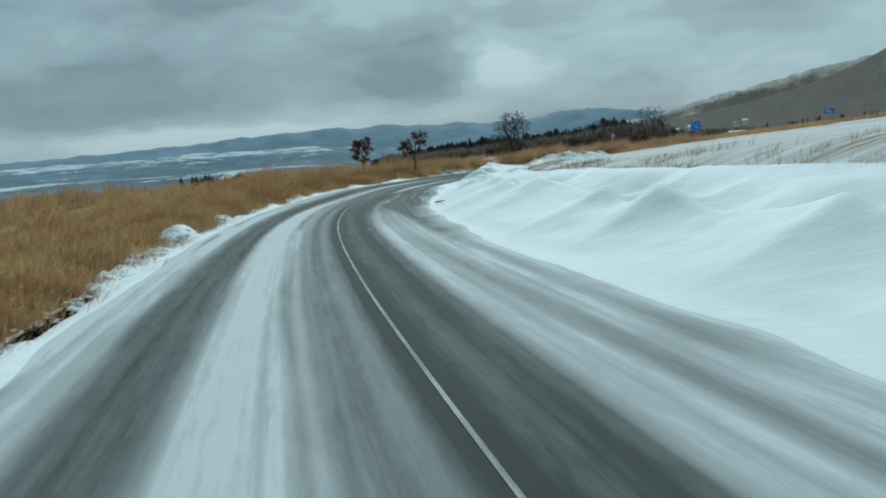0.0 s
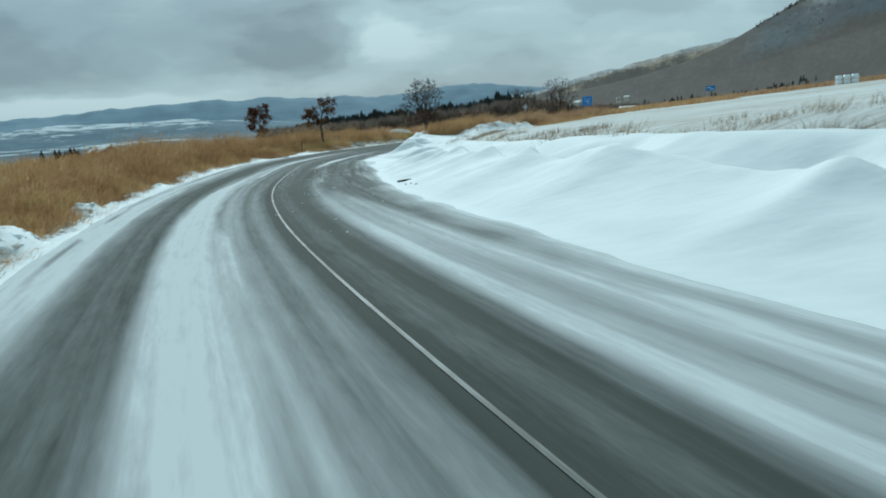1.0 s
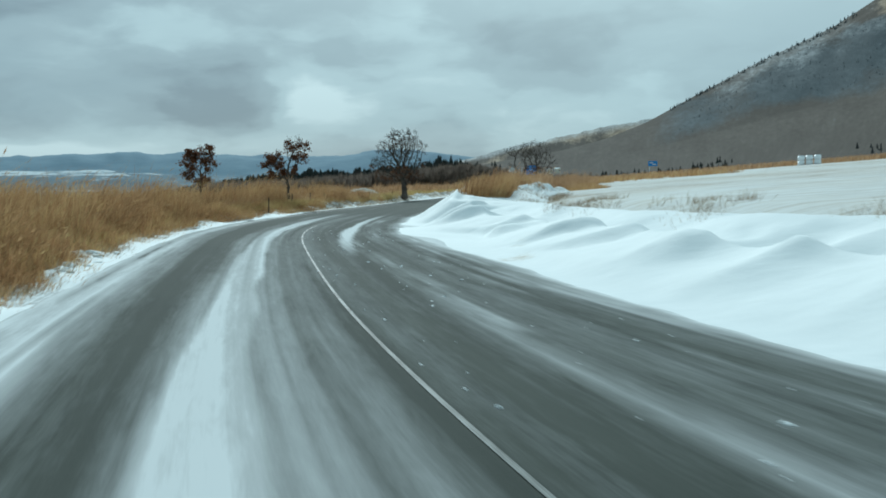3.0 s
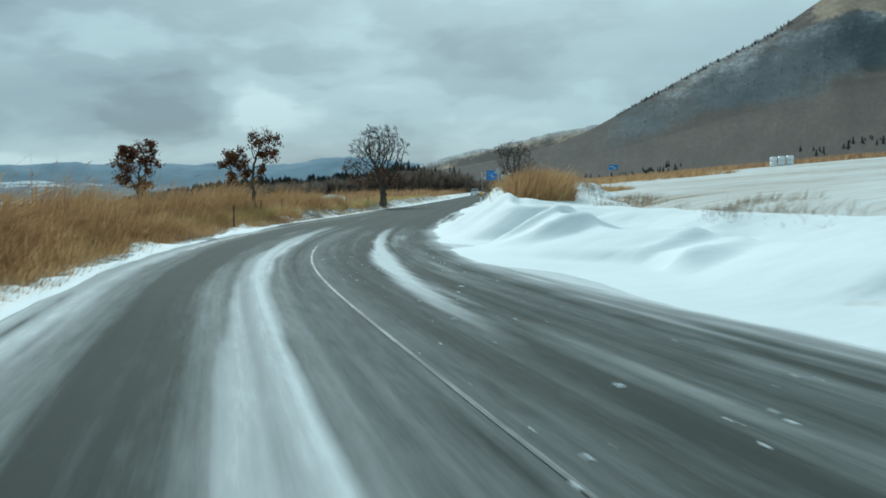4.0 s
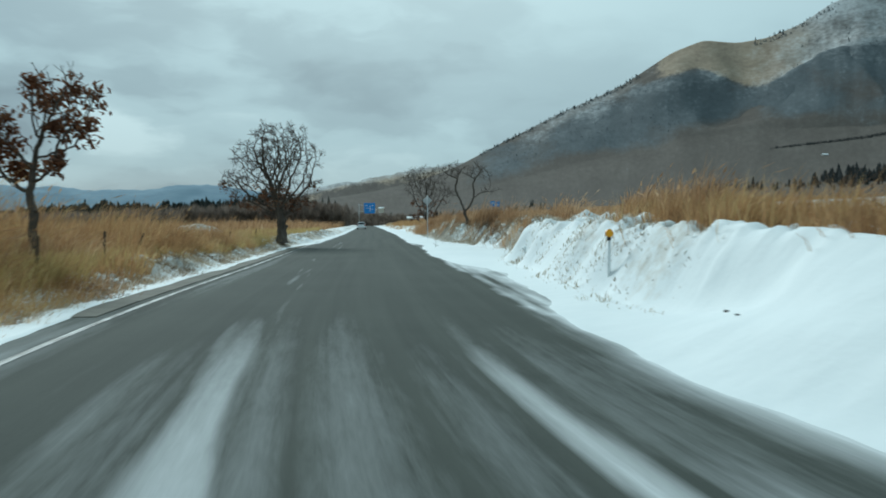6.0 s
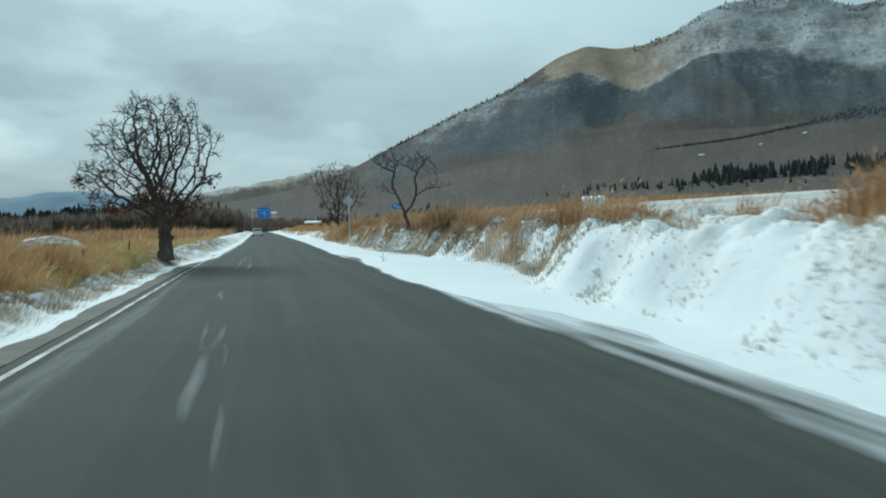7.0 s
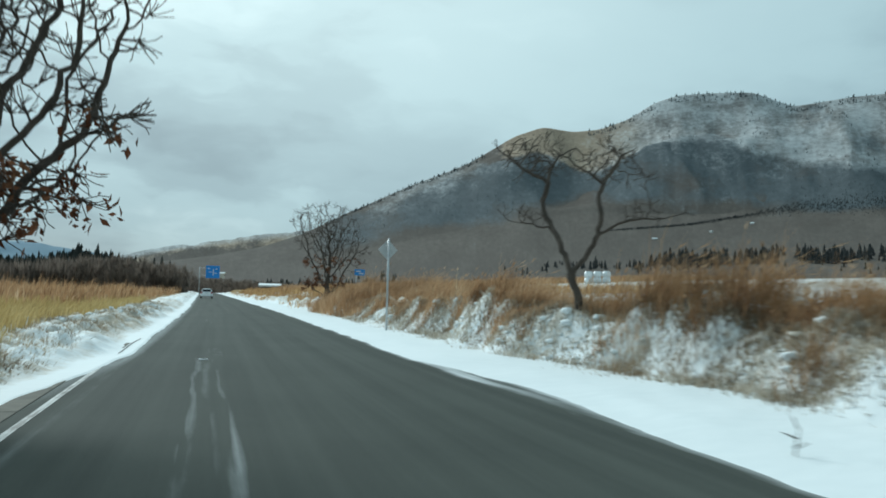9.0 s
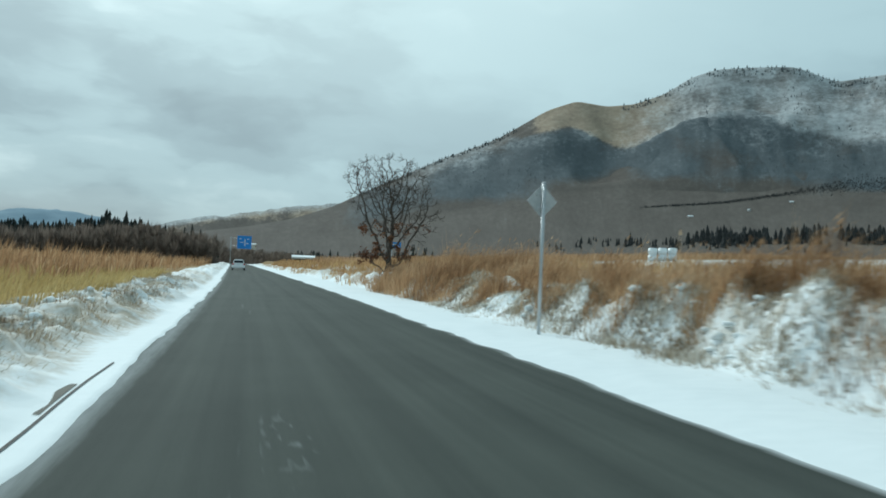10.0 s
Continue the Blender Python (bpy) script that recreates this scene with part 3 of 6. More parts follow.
    c = bend * np.clip(c + 0.05 + streak * (0.06 + 0.30 * np.clip(c * 1.6, 0, 1)), 0, 1)
    # blown snow towards the rim
    c += bend * (0.45 + 0.30 * early) * sstep(-0.55 - 0.35 * early, 0.05, d - rim + 0.15 * fbm(y * 0.5, d * 2, 3, 48)) + bend * 0.22 * bump_(d, 0.02, 0.18) * sstep(-30, -10, y)
    dusty = 0.62 + 0.75 * fbm(d * 5.0, y * 0.22, 4, 49)
    c += sstep(-0.06, 0.14, d - rim) * np.clip(dusty, 0.0, 1.0) + 0.35 * sstep(-0.14, 0.02, d - right_edge(y))
    # a frosted wheel track and the dusty rims on the straight
    straight = sstep(4, 14, y)
    on = np.maximum(0.95 * sstep(5, 8, y) * (1 - sstep(16, 20, y)), 0.8 * bump_(y, 23.5, 1.3))
    on = np.maximum(on, 0.95 * sstep(32, 35, y) * (1 - sstep(43, 49, y))) + 0.45 * bump_(y, 62, 3.0)
    c += straight * 0.17 * bump_(y, 45.8, 1.9) * bump_(d, -0.98, 0.24) * sstep(0.15, 0.6, fbm(d * 22, y * 4.4, 2, 80))
    off = np.abs(d - np.interp(y, [6, 13, 17, 24, 35, 39, 48], [-0.93, -1.0, -1.15, -1.5, -1.14, -1.18, -1.33]) - 0.03 * fbm(y * 0.4, y * 0, 2, 8))
    wide = np.interp(y, [6, 13, 17, 24, 35, 39, 48], [0.17, 0.15, 0.12, 0.10, 0.25, 0.20, 0.11])
    blot = np.clip(0.42 + 0.9 * fbm(d * 9, y * 0.35, 3, 78), 0, 1)
    c += straight * on * blot * (0.34 * bump_(off, wide, 0.045) + 0.13 * (1 - sstep(-0.04, 0.08, off - wide)))
    c += 0.38 * sstep(36, 44, y) * bump_(d, left_edge(y), 0.16)
    c += straight * (0.24 - 0.14 * sstep(30, 42, y)) * bump_(d, -2.6, 0.3) * np.clip(0.4 + fbm(d * 4, y * 0.05, 3, 35), 0, 1)
    return np.clip(c, 0, 1)


road = put_mesh("road", np.concatenate([rxy, rz[..., None]], -1).reshape(-1, 3), grid_faces(len(rs), len(rd))[:, ::-1], ROAD, {"snow": road_snow(RY, RD).ravel(), "lane": np.stack([RD, RS, RS * 0], -1).reshape(-1, 3)})
tagged(road, "two-lane asphalt road, frosted with blown snow in the bend", "road", kind="structure")


def strip(name, s0, s1, d0, d1, lift, mat, parent=None, step=0.8, wobble=0.0):
    ss = np.arange(s0, s1 + 0.01, step)
    cols = np.array([d0, (d0 + d1) / 2, d1])
    S, D = np.meshgrid(ss, cols, indexing="ij")
    if wobble:
        D = D + wobble * fbm(S * 0.4, D * 0, 2, 3)
    p = along(S, D)
    z = road_z(S, D) + lift
    ob = put_mesh(name, np.concatenate([p, z[..., None]], -1).reshape(-1, 3), grid_faces(len(ss), 3)[:, ::-1], mat, {"lane": np.stack([D, S, S * 0], -1).reshape(-1, 3)})
    ob.parent = parent
    return ob


edge_line = strip("edge_line", s_of_y(-4), s_of_y(45), -3.03, -2.945, 0.006, LINE_WHITE)
tagged(edge_line, "worn white edge line, partly under snow", "road marking", kind="structure")
centre_line = strip("centre_line", s_of_y(-60), s_of_y(-3), -0.02, 0.02, 0.006, LINE_CENTRE)
tagged(centre_line, "thin worn pale centre line, partly under blown snow", "road marking", kind="structure")

# ---- gutter along the outer side of the straight ----
gutter = empty("gutter")
tagged(gutter, "concrete road gutter of cast channel pieces, partly snowed in", "gutter", kind="structure")
piece = bmesh.new()
box(piece, 0.06, 0, -0.03, 0.46, 1.975, 0.10, 0.012)
piece_me = bpy.data.meshes.new("channel_piece")
piece.to_mesh(piece_me)
piece.free()
piece_me.materials.append(CONCRETE)
for s in np.arange(s_of_y(9), s_of_y(52), 2.0):
    p, q = along(s - 0.5, -3.48), along(s + 0.5, -3.48)
    ob = new("channel_piece", piece_me)
    ob.matrix_world = pose(*along(s, -3.48), float(road_z(s, -3.48)) - 0.004, 0, 0, -math.degrees(math.atan2(q[0] - p[0], q[1] - p[1])))
    ob.parent = gutter

# no gap is cut here: a flat dark strip imitates the slot's shade
strip("slot_shade_strip", s_of_y(45.4), s_of_y(50.2), -3.02, -2.99, 0.030, SLOT_SHADE, gutter, 0.3, 0.015)
strip("channel_top", s_of_y(46.9), s_of_y(48.6), -3.24, -3.05, 0.029, CONCRETE, gutter, 0.2, 0.02)

# ---- snow: the drifted bank on the inner side, the weedy bank on the straight, the far verge ----
CREST_Y = [-90, -45, -35, -25, -18, -12, -8, -4, 0, 4, 8, 12, 20, 26, 34, 42, 50, 60, 80, 110, 320]
CREST_Z = [0.98, 0.97, 0.94, 0.84, 0.74, 0.66, 0.66, 0.78, 0.96, 1.16, 1.24, 1.27, 1.22, 1.2, 1.18, 1.12, 0.95, 0.8, 0.7, 0.4, 0.25]


mound_rng = np.random.default_rng(29)
MOUNDS = [(s_of_y(y) + mound_rng.uniform(-0.9, 0.9), mound_rng.uniform(1.5, 2.9), mound_rng.uniform(0.22, 0.42), mound_rng.uniform(0.9, 1.7), mound_rng.uniform(-0.5, 0.25)) for y in np.arange(-33, 2.5, 2.9)]
WEED_Y = [0, 8, 14, 20, 24, 28, 32, 36, 40, 44, 50, 60, 80]
WEED_D = [4.5, 4.65, 4.9, 5.3, 6.4, 7.5, 7.5, 6.8, 6.6, 5.9, 6.1, 5.9, 5.9]


def bank_z(s, u):
    """Height of the snow u metres past the asphalt's rim."""
    y = y_of_s(s)
    crest = np.interp(y, CREST_Y, CREST_Z)
    smooth_ = 1 - sstep(2.5, 8.5, y)
    # the drift in the bend: a swept face up to a scalloped ridge, a hollow behind it, then a terrace up to the field
    foot = 0.25 + 0.25 * fbm(s * 0.2, s * 0, 2, 12) + 1.1 * bump_(y, -10.5, 3.0) + 0.5 * bump_(y, -3.5, 2.0)
    near_ = sstep(-8, 0, y)
    ridge = 2.45 + 0.35 * fbm(s * 0.17, s * 0 + 4, 2, 13) + 0.35 * sstep(-20, -12, y) - 0.75 * near_
    arch = (1 - np.abs(np.sin(np.pi * (s * 0.30 + 0.45 * fbm(s * 0.13, s * 0, 2, 15))))) * (1 - 0.7 * sstep(-26, -14, y))
    high = crest * (0.62 + (0.24 + 0.12 * (1 - sstep(-26, -18, y))) * arch + 0.46 * near_)
    x = np.clip((u - foot) / (ridge - foot), 0, 1)
    behind = u - ridge
    drift = np.where(behind < 0, high * x**1.35, high - (0.17 + 0.13 * (1 - sstep(-26, -18, y))) * crest * sstep(0, 0.34, behind) + (1.32 * crest - high - 0.25 * crest * near_) * sstep(0.25, 2.0, behind + 0.4 * fbm(s * 0.3, s * 0 + 9, 2, 16)))
    # mounds with a sharp brow that breaks towards the south
    brow = np.zeros(np.broadcast(s, u).shape)
    for s0, u0, tall, wide, skew in MOUNDS:
        du = u - u0
        ds = s - s0 - skew * du - 0.22 * du * du - 0.12 * fbm(u * 1.1, u * 0 + s0, 2, 18)
        front = np.clip((ds + 0.9) / 0.9, 0, 1) ** 1.5
        brow = np.maximum(brow, tall * bump_(du, 0, wide) * np.where(ds < 0, front, np.exp(-np.maximum(ds, 0) / 1.9)))
    drift = drift + brow * sstep(-37, -29, y) * (0.5 + 0.5 * sstep(-24, -16, y)) * (1 - 0.7 * sstep(-5, 1, y)) * sstep(0, 0.5, u - foot)
    drift = drift + 0.05 * fbm(s * 0.35, u * 0.8, 3, 17) * x + 0.012 * fbm(s * 2.2 + u, u * 3.0 - s, 2, 20) * x
    # the weedy bank of the straight: a flat shelf, then a lumpy rise
    toe = np.interp(y, WEED_Y, WEED_D) - right_edge(y) - 0.45 + 0.35 * fbm(s * 0.3, s * 0, 3, 22)
    face = sstep(0, 1, (u - toe) / (1.15 + 0.3 * fbm(s * 0.2, s * 0 + 4, 2, 24)))
    mound = np.clip(fbm(s * 0.42, u * 0.5, 2, 47) + 0.05, 0, 1) * sstep(24, 34, y)
    billow = lambda n: np.sqrt(n * n + 0.012)
    lumps = (0.20 + 0.14 * sstep(20, 28, y)) * billow(fbm(s * 0.7, u * 0.9, 2, 41)) + 0.15 * billow(fbm(s * 1.6, u * 1.6, 2, 45)) + 0.03 * fbm(s * 4.2, u * 4.2, 2, 43) + 0.10 * (1 - sstep(20, 27, y)) * billow(fbm(s * 2.7, u * 2.7, 2, 44))
    bank = (crest - 0.28) * face**0.85 + face * (lumps * (0.5 + 0.5 * crest) + 0.40 * mound - 0.10 * sstep(24, 34, y))
    shelf = 0.004 + 0.07 * sstep(0, 1.0, u) + 0.03 * fbm(s * 0.5, u * 0.9, 3, 23) * sstep(0.2, 1, u)
    z = shelf + smooth_ * drift + (1 - smooth_) * bank
    back = sstep(5.2, 9.0, u)
    return np.maximum(z, 0.004 + 0.04 * sstep(0, 0.7, u)) * (1 - back) + back * 0.25 * crest


def snow_sheet(name, ys, us, label, height, side=1, edge=right_edge, mat=SNOW, dirt=None):
    ss = np.concatenate([np.arange(s_of_y(a), s_of_y(b), st) for a, b, st in ys])
    S, U = np.meshgrid(ss, us, indexing="ij")
    Y = y_of_s(S)
    D = side * (np.abs(edge(Y)) + U)
    p = along(S, D)
    base = road_z(S, D)
    z = base + height(S, U)
    z[:, 0] = base[:, 0] - 0.012
    ground_at = ground_z(p[..., 0].ravel(), p[..., 1].ravel(), S.ravel(), D.ravel()).reshape(S.shape)
    k = sstep(us[-1] * 0.62, us[-1], U)
    z = z * (1 - k) + np.minimum(z, ground_at - 0.06) * k
    f_ = grid_faces(len(ss), len(us))
    f_ = f_[:, ::-1] if side > 0 else f_
    a = {"dirt": np.clip(dirt(S, U), 0, 1).ravel()} if dirt else {"dirt": np.zeros(S.size)}
    return tagged(put_mesh(name, np.concatenate([p, z[..., None]], -1).reshape(-1, 3), f_, mat, a), label, "snow", kind="stuff")


u_fine = np.r_[0, 0.06, 0.14, np.arange(0.25, 7.5, 0.11), np.arange(7.5, 13.0, 0.4)]


def bank_dirt(S, U):
    y = y_of_s(S)
    up_ = U + right_edge(y) - np.interp(y, WEED_Y, WEED_D)
    mud = 0.75 * bump_(y, -17.2, 0.55) * bump_(U + right_edge(y), 2.9 + 1.1, 0.5) + 0.5 * bump_(y, -15.6, 0.6) * bump_(U + right_edge(y), 4.6, 0.35)
    return mud + (0.58 * sstep(3, 9, y) + 0.46 * sstep(22, 31, y)) * sstep(-0.5, 0.3, up_) * (0.76 + 0.45 * fbm(S * 0.45, U * 0.6, 3, 61))


snow_bank = snow_sheet("snow_bank", [(-75, -52, 0.5), (-52, 62, 0.14), (62, 120, 0.5), (120, 315, 3.0)], u_fine, "wind-drifted white snow bank along the road's inner side", bank_z, dirt=bank_dirt)


def verge_z(s, u):
    y = y_of_s(s)
    near = sstep(2, 16, y)
    rise = sstep(0.05 + 0.45 * near, 0.8 + 0.8 * near, u + 0.25 * fbm(s * 0.5, u * 0, 3, 51))
    lumps = 0.22 * np.abs(fbm(s * 1.0, u * 1.2, 3, 53)) + 0.07 * fbm(s * 3.1, u * 3.1, 3, 55)
    thin = (1 - near) * 0.6 * sstep(0.40, 1.0, u + 0.45 * fbm(s * 0.4, u * 0, 3, 56))
    z_ = 0.02 + rise * (0.07 + 0.17 * near + lumps * (0.45 + 0.75 * near)) - thin
    heap = 0.36 * np.sqrt(np.clip(1 - ((s - s_of_y(-34.2)) / 1.15) ** 2 - ((u - 0.75) / 0.62) ** 2, 0, 1)) + 0.24 * np.sqrt(np.clip(1 - ((s - s_of_y(-29.0)) / 0.8) ** 2 - ((u - 0.6) / 0.4) ** 2, 0, 1))
    return np.maximum(z_, heap * (1 + 0.25 * fbm(s * 1.7, u * 1.7, 2, 59)))


def verge_edge(y):
    open_gutter = sstep(2, 10, y) * (1 - sstep(36, 42, y))
    return left_edge(y) - 0.02 - 0.40 * open_gutter * (0.9 + 0.25 * fbm(y * 0.3, y * 0, 2, 57)) + 0.07 * fbm(y * 0.5, y * 0, 3, 58)


def verge_dirt(S, U):
    y = y_of_s(S)
    return sstep(0.25, 0.8, U) * (0.5 * sstep(0.6, 1.3, U) * (1 - sstep(34, 42, y)) + 0.66 + 0.12 * (1 - sstep(-6, 6, y_of_s(S))) + 0.4 * fbm(S * 0.4, U * 0.7, 3, 63))


snow_verge = snow_sheet("snow_verge", [(-70, -52, 0.5), (-52, 75, 0.16), (75, 315, 2.0)], np.r_[0, 0.05, np.arange(0.12, 2.6, 0.11), np.arange(2.6, 4.4, 0.3)], "thin crusted snow over the weedy roadside verge", verge_z, -1, verge_edge, dirt=verge_dirt)


# ---- mountains and far ranges ----
def polar(az, r, z):
    return np.stack([r * np.sin(np.radians(az)), r * np.cos(np.radians(az)), z], -1)


SKYLINE_AZ = [-12, -6, -3, 0, 3, 6, 9, 12.6, 17, 21.6, 25.3, 27.5, 29.8, 31.8, 34, 35.8, 37.6, 40.2, 42.8, 45.4, 49, 52.6, 60, 80]
SKYLINE_EL = [0.6, 1.2, 1.7, 2.1, 2.6, 3.3, 4.4, 6.25, 8.35, 10.2, 12.4, 13.1, 12.7, 12.85, 13.55, 14.65, 15.15, 15.15, 15.0, 13.8, 14.1, 14.1, 13.0, 9.0]
FOOT_AZ = [-12, -3, 3, 9, 15, 20, 26, 32, 38, 46, 56, 80]
FOOT_EL = [0.4, 1.2, 1.7, 2.4, 3.6, 4.9, 6.2, 6.6, 6.5, 6.4, 6.0, 4.0]


def smooth_table(x, xs, ys):
    fine = np.interp(np.linspace(xs[0], xs[-1], 1200), xs, ys)
    k = np.hanning(23)
    fine = np.convolve(np.pad(fine, 11, mode="edge"), k / k.sum(), "valid")
    return np.interp(x, np.linspace(xs[0], xs[-1], 1200), fine)


m_az = np.arange(-12, 80, 0.16)
m_r = np.r_[np.linspace(330, 1690, 34), np.linspace(1705, 2450, 56), np.linspace(2480, 3200, 8)]
AZ, R = np.meshgrid(m_az, m_r, indexing="ij")
top = smooth_table(AZ, SKYLINE_AZ, SKYLINE_EL)
foot = smooth_table(AZ, FOOT_AZ, FOOT_EL)
lo = -0.6 + np.clip(AZ, 0, 40) * 0.02
e = np.where(R < 1700, lo + (foot - lo) * (0.12 * sstep(0, 0.06, (R - 330) / 1370) + 0.88 * np.clip((R - 330) / 1370, 0, 1) ** 1.25), foot + (top - foot) * np.clip((R - 1700) / 700, 0, 1) ** 0.9)
z = np.tan(np.radians(e)) * R
z = np.where(R > 2400, np.tan(np.radians(top)) * 2400 - (R - 2400) * 0.5, z)
spur = 1 - np.abs(fbm(AZ * 0.085, R * 0.0007, 3, 71))
z += (spur - 0.7) * 90 * sstep(1700, 1950, R) * (1 - sstep(2150, 2400, R)) * sstep(10, 24, AZ)
z += 70 * bump_(AZ, 38, 6) * bump_(R, 1980, 150) + 45 * bump_(AZ, 26, 3.2) * bump_(R, 2050, 130)
z += (2 + 8 * sstep(1650, 1900, R)) * fbm(AZ * 0.38 + R * 0.0012, R * 0.0035, 3, 73) * sstep(600, 1500, R) * (1 - sstep(2150, 2390, R)) * np.clip(top / 8, 0.15, 1)
seen_el = np.degrees(np.arctan2(z, R))
upper = sstep(0, 1, (seen_el - foot) / np.maximum(top - foot, 1.0))
low_edge = foot + 0.25 + 0.7 * fbm(AZ * 0.22, AZ * 0, 3, 79)
top_edge = smooth_table(AZ, [-12, 9, 15, 20, 24, 27, 29, 31, 34, 37, 39.5, 43, 47, 52, 60, 80], [3, 4.3, 6.7, 8.6, 10.4, 11.3, 10.4, 9.4, 10.4, 11.7, 12.0, 11.0, 9.6, 8.9, 8.0, 7.0]) + 0.3 * fbm(AZ * 0.5, R * 0.003, 3, 75)
dark = sstep(-0.7, 0.9, seen_el - low_edge) * (1 - sstep(0.0, 0.45, seen_el - top_edge)) * sstep(8, 14, AZ)
conifer = 0.12 + 0.72 * dark + 0.6 * bump_(seen_el - np.interp(AZ, [32, 38, 46, 58, 80], [5.15, 5.6, 6.8, 7.2, 6.0]), 0, 0.5) * sstep(41, 50, AZ)
above = sstep(-0.5, 0.35, seen_el - top_edge)
frost = 0.02 + 0.22 * dark * sstep(7, 10.5, seen_el) + above * (0.66 * sstep(29, 35, AZ) + 0.42 * bump_(AZ, 18, 5)) + 0.14 * sstep(13.6, 15, seen_el)
# bare ravines hold more rime, conifer stands less
rough = fbm(AZ * 0.42 + seen_el * 0.10, seen_el * 0.55, 4, 83)
ravine = bump_(fbm(AZ * 0.34 - seen_el * 0.13, seen_el * 0.16, 3, 85), 0, 0.045)
summit = above * sstep(31, 36, AZ)
frost += summit * (0.30 * rough + 0.32 * ravine) - 0.06 * summit
frost += 0.30 * bump_(seen_el - top_edge, -0.1, 0.55) * bump_(AZ, 17.5, 4.5) * (0.6 + rough)
conifer += summit * 0.75 * np.clip(-rough - 0.06, 0, 1) * 1.6
conifer += 0.30 * dark * np.clip(fbm(AZ * 0.20, seen_el * 0.30, 3, 87), -1, 1)
gold = 0.85 * above * sstep(23.0, 25.5, AZ) * (1 - sstep(31, 37, AZ)) + 0.34 * above * sstep(31, 36, AZ) * (1 - sstep(40, 47, AZ))
conifer -= 0.7 * gold
mountain = put_mesh("mountain", polar(AZ, R, z).reshape(-1, 3), grid_faces(len(m_az), len(m_r))[:, ::-1], MOUNTAIN, {"height": upper.ravel(), "conifer": conifer.ravel(), "frost": frost.ravel(), "gold": gold.ravel(), "slope": np.stack([AZ * 36, z, R * 0], -1).reshape(-1, 3)})
# a dark wooded spur that stands before the summits
sp_az, sp_r = np.arange(27.0, 74.0, 0.16), np.r_[np.linspace(1650, 2010, 34), np.linspace(2022, 2150, 6)]
SA, SR = np.meshgrid(sp_az, sp_r, indexing="ij")
sp_top = smooth_table(SA, [27, 30, 31.7, 33.3, 35.4, 37.9, 41.4, 43.3, 45.1, 47.5, 52, 60, 74], [7.2, 8.5, 9.5, 10.5, 11.6, 11.85, 11.1, 10.3, 9.5, 9.1, 8.4, 7.6, 6.6]) + 0.10 * fbm(SA * 1.1, SA * 0, 3, 171)
sp_foot = smooth_table(SA, FOOT_AZ, FOOT_EL) - 0.8
sp_e = sp_foot + (sp_top - sp_foot) * np.clip((SR - 1650) / 360, 0, 1) ** 0.85
sp_z = np.tan(np.radians(sp_e)) * SR
crease = 1 - np.abs(fbm(SA * 0.16 + SR * 0.0012, SR * 0.0010, 3, 173))
sp_z += (crease - 0.7) * 38 * sstep(1680, 1800, SR) * (1 - sstep(1900, 2010, SR))
sp_z = np.where(SR > 2010, np.tan(np.radians(sp_top)) * 2010 - (SR - 2010) * 0.9, sp_z)
sp_el = np.degrees(np.arctan2(sp_z, SR))
sp_dark = 0.55 + 0.5 * fbm(SA * 0.24, sp_el * 0.35, 3, 175) + 0.35 * sstep(41, 47, SA) - 0.5 * (1 - sstep(0.2, 1.6, sp_el - smooth_table(SA, FOOT_AZ, FOOT_EL)))
sp_frost = 0.04 + 0.16 * sstep(-0.9, -0.1, sp_el - sp_top) * (1 - sstep(42, 46, SA)) + 0.14 * np.clip(fbm(SA * 0.5, sp_el * 0.4, 3, 177), 0, 1)
spur_ob = put_mesh("mountain_spur", polar(SA, SR, sp_z).reshape(-1, 3), grid_faces(len(sp_az), len(sp_r))[:, ::-1], MOUNTAIN, {"height": (sp_el * 0 + 0.4).ravel(), "conifer": np.clip(sp_dark, 0, 1).ravel(), "frost": sp_frost.ravel(), "gold": (sp_el * 0).ravel(), "slope": np.stack([SA * 36, sp_z, SR * 0], -1).reshape(-1, 3)})
tagged(spur_ob, "dark wooded mountain spur before the frosted summits", "mountain", kind="structure")
mountain_grid = (m_az, m_r, z, dark, above, seen_el)
tagged(mountain, "forested brown mountain with rime-frosted twin summits", "mountain", kind="structure")

# a low snowy hill where the mountain's flank runs out
h_az = np.arange(-9, 22, 0.2)
h_r = np.linspace(2600, 3900, 30)
AZ, R = np.meshgrid(h_az, h_r, indexing="ij")
top = smooth_table(AZ, [-9, -6, -3.2, -0.6, 2.1, 4.6, 7.1, 9.0, 14, 22], [1.4, 1.8, 2.3, 2.95, 3.5, 4.02, 4.32, 4.55, 4.6, 3.0])
z = np.tan(np.radians(top)) * 3500 * sstep(2500, 3500, R) ** 0.8
z += 9 * fbm(AZ * 0.9, R * 0.006, 4, 81) * sstep(2700, 3200, R)
z = np.where(R > 3550, z - (R - 3550) * 0.4, z)
u = z / (np.tan(np.radians(top)) * 3500)
hill = put_mesh("snowy_hill", polar(AZ, R, z).reshape(-1, 3), grid_faces(len(h_az), len(h_r))[:, ::-1], MOUNTAIN, {"height": u.ravel(), "conifer": (u * 0).ravel(), "frost": (0.05 + 0.75 * sstep(0.70, 1.0, u)).ravel(), "gold": (0.42 + 0.35 * fbm(AZ * 0.4, R * 0.004, 3, 82)).ravel(), "slope": np.stack([AZ * 60, z, R * 0], -1).reshape(-1, 3)})
tagged(hill, "low far hill, tawny grass with snow on its top", "hill", kind="structure")

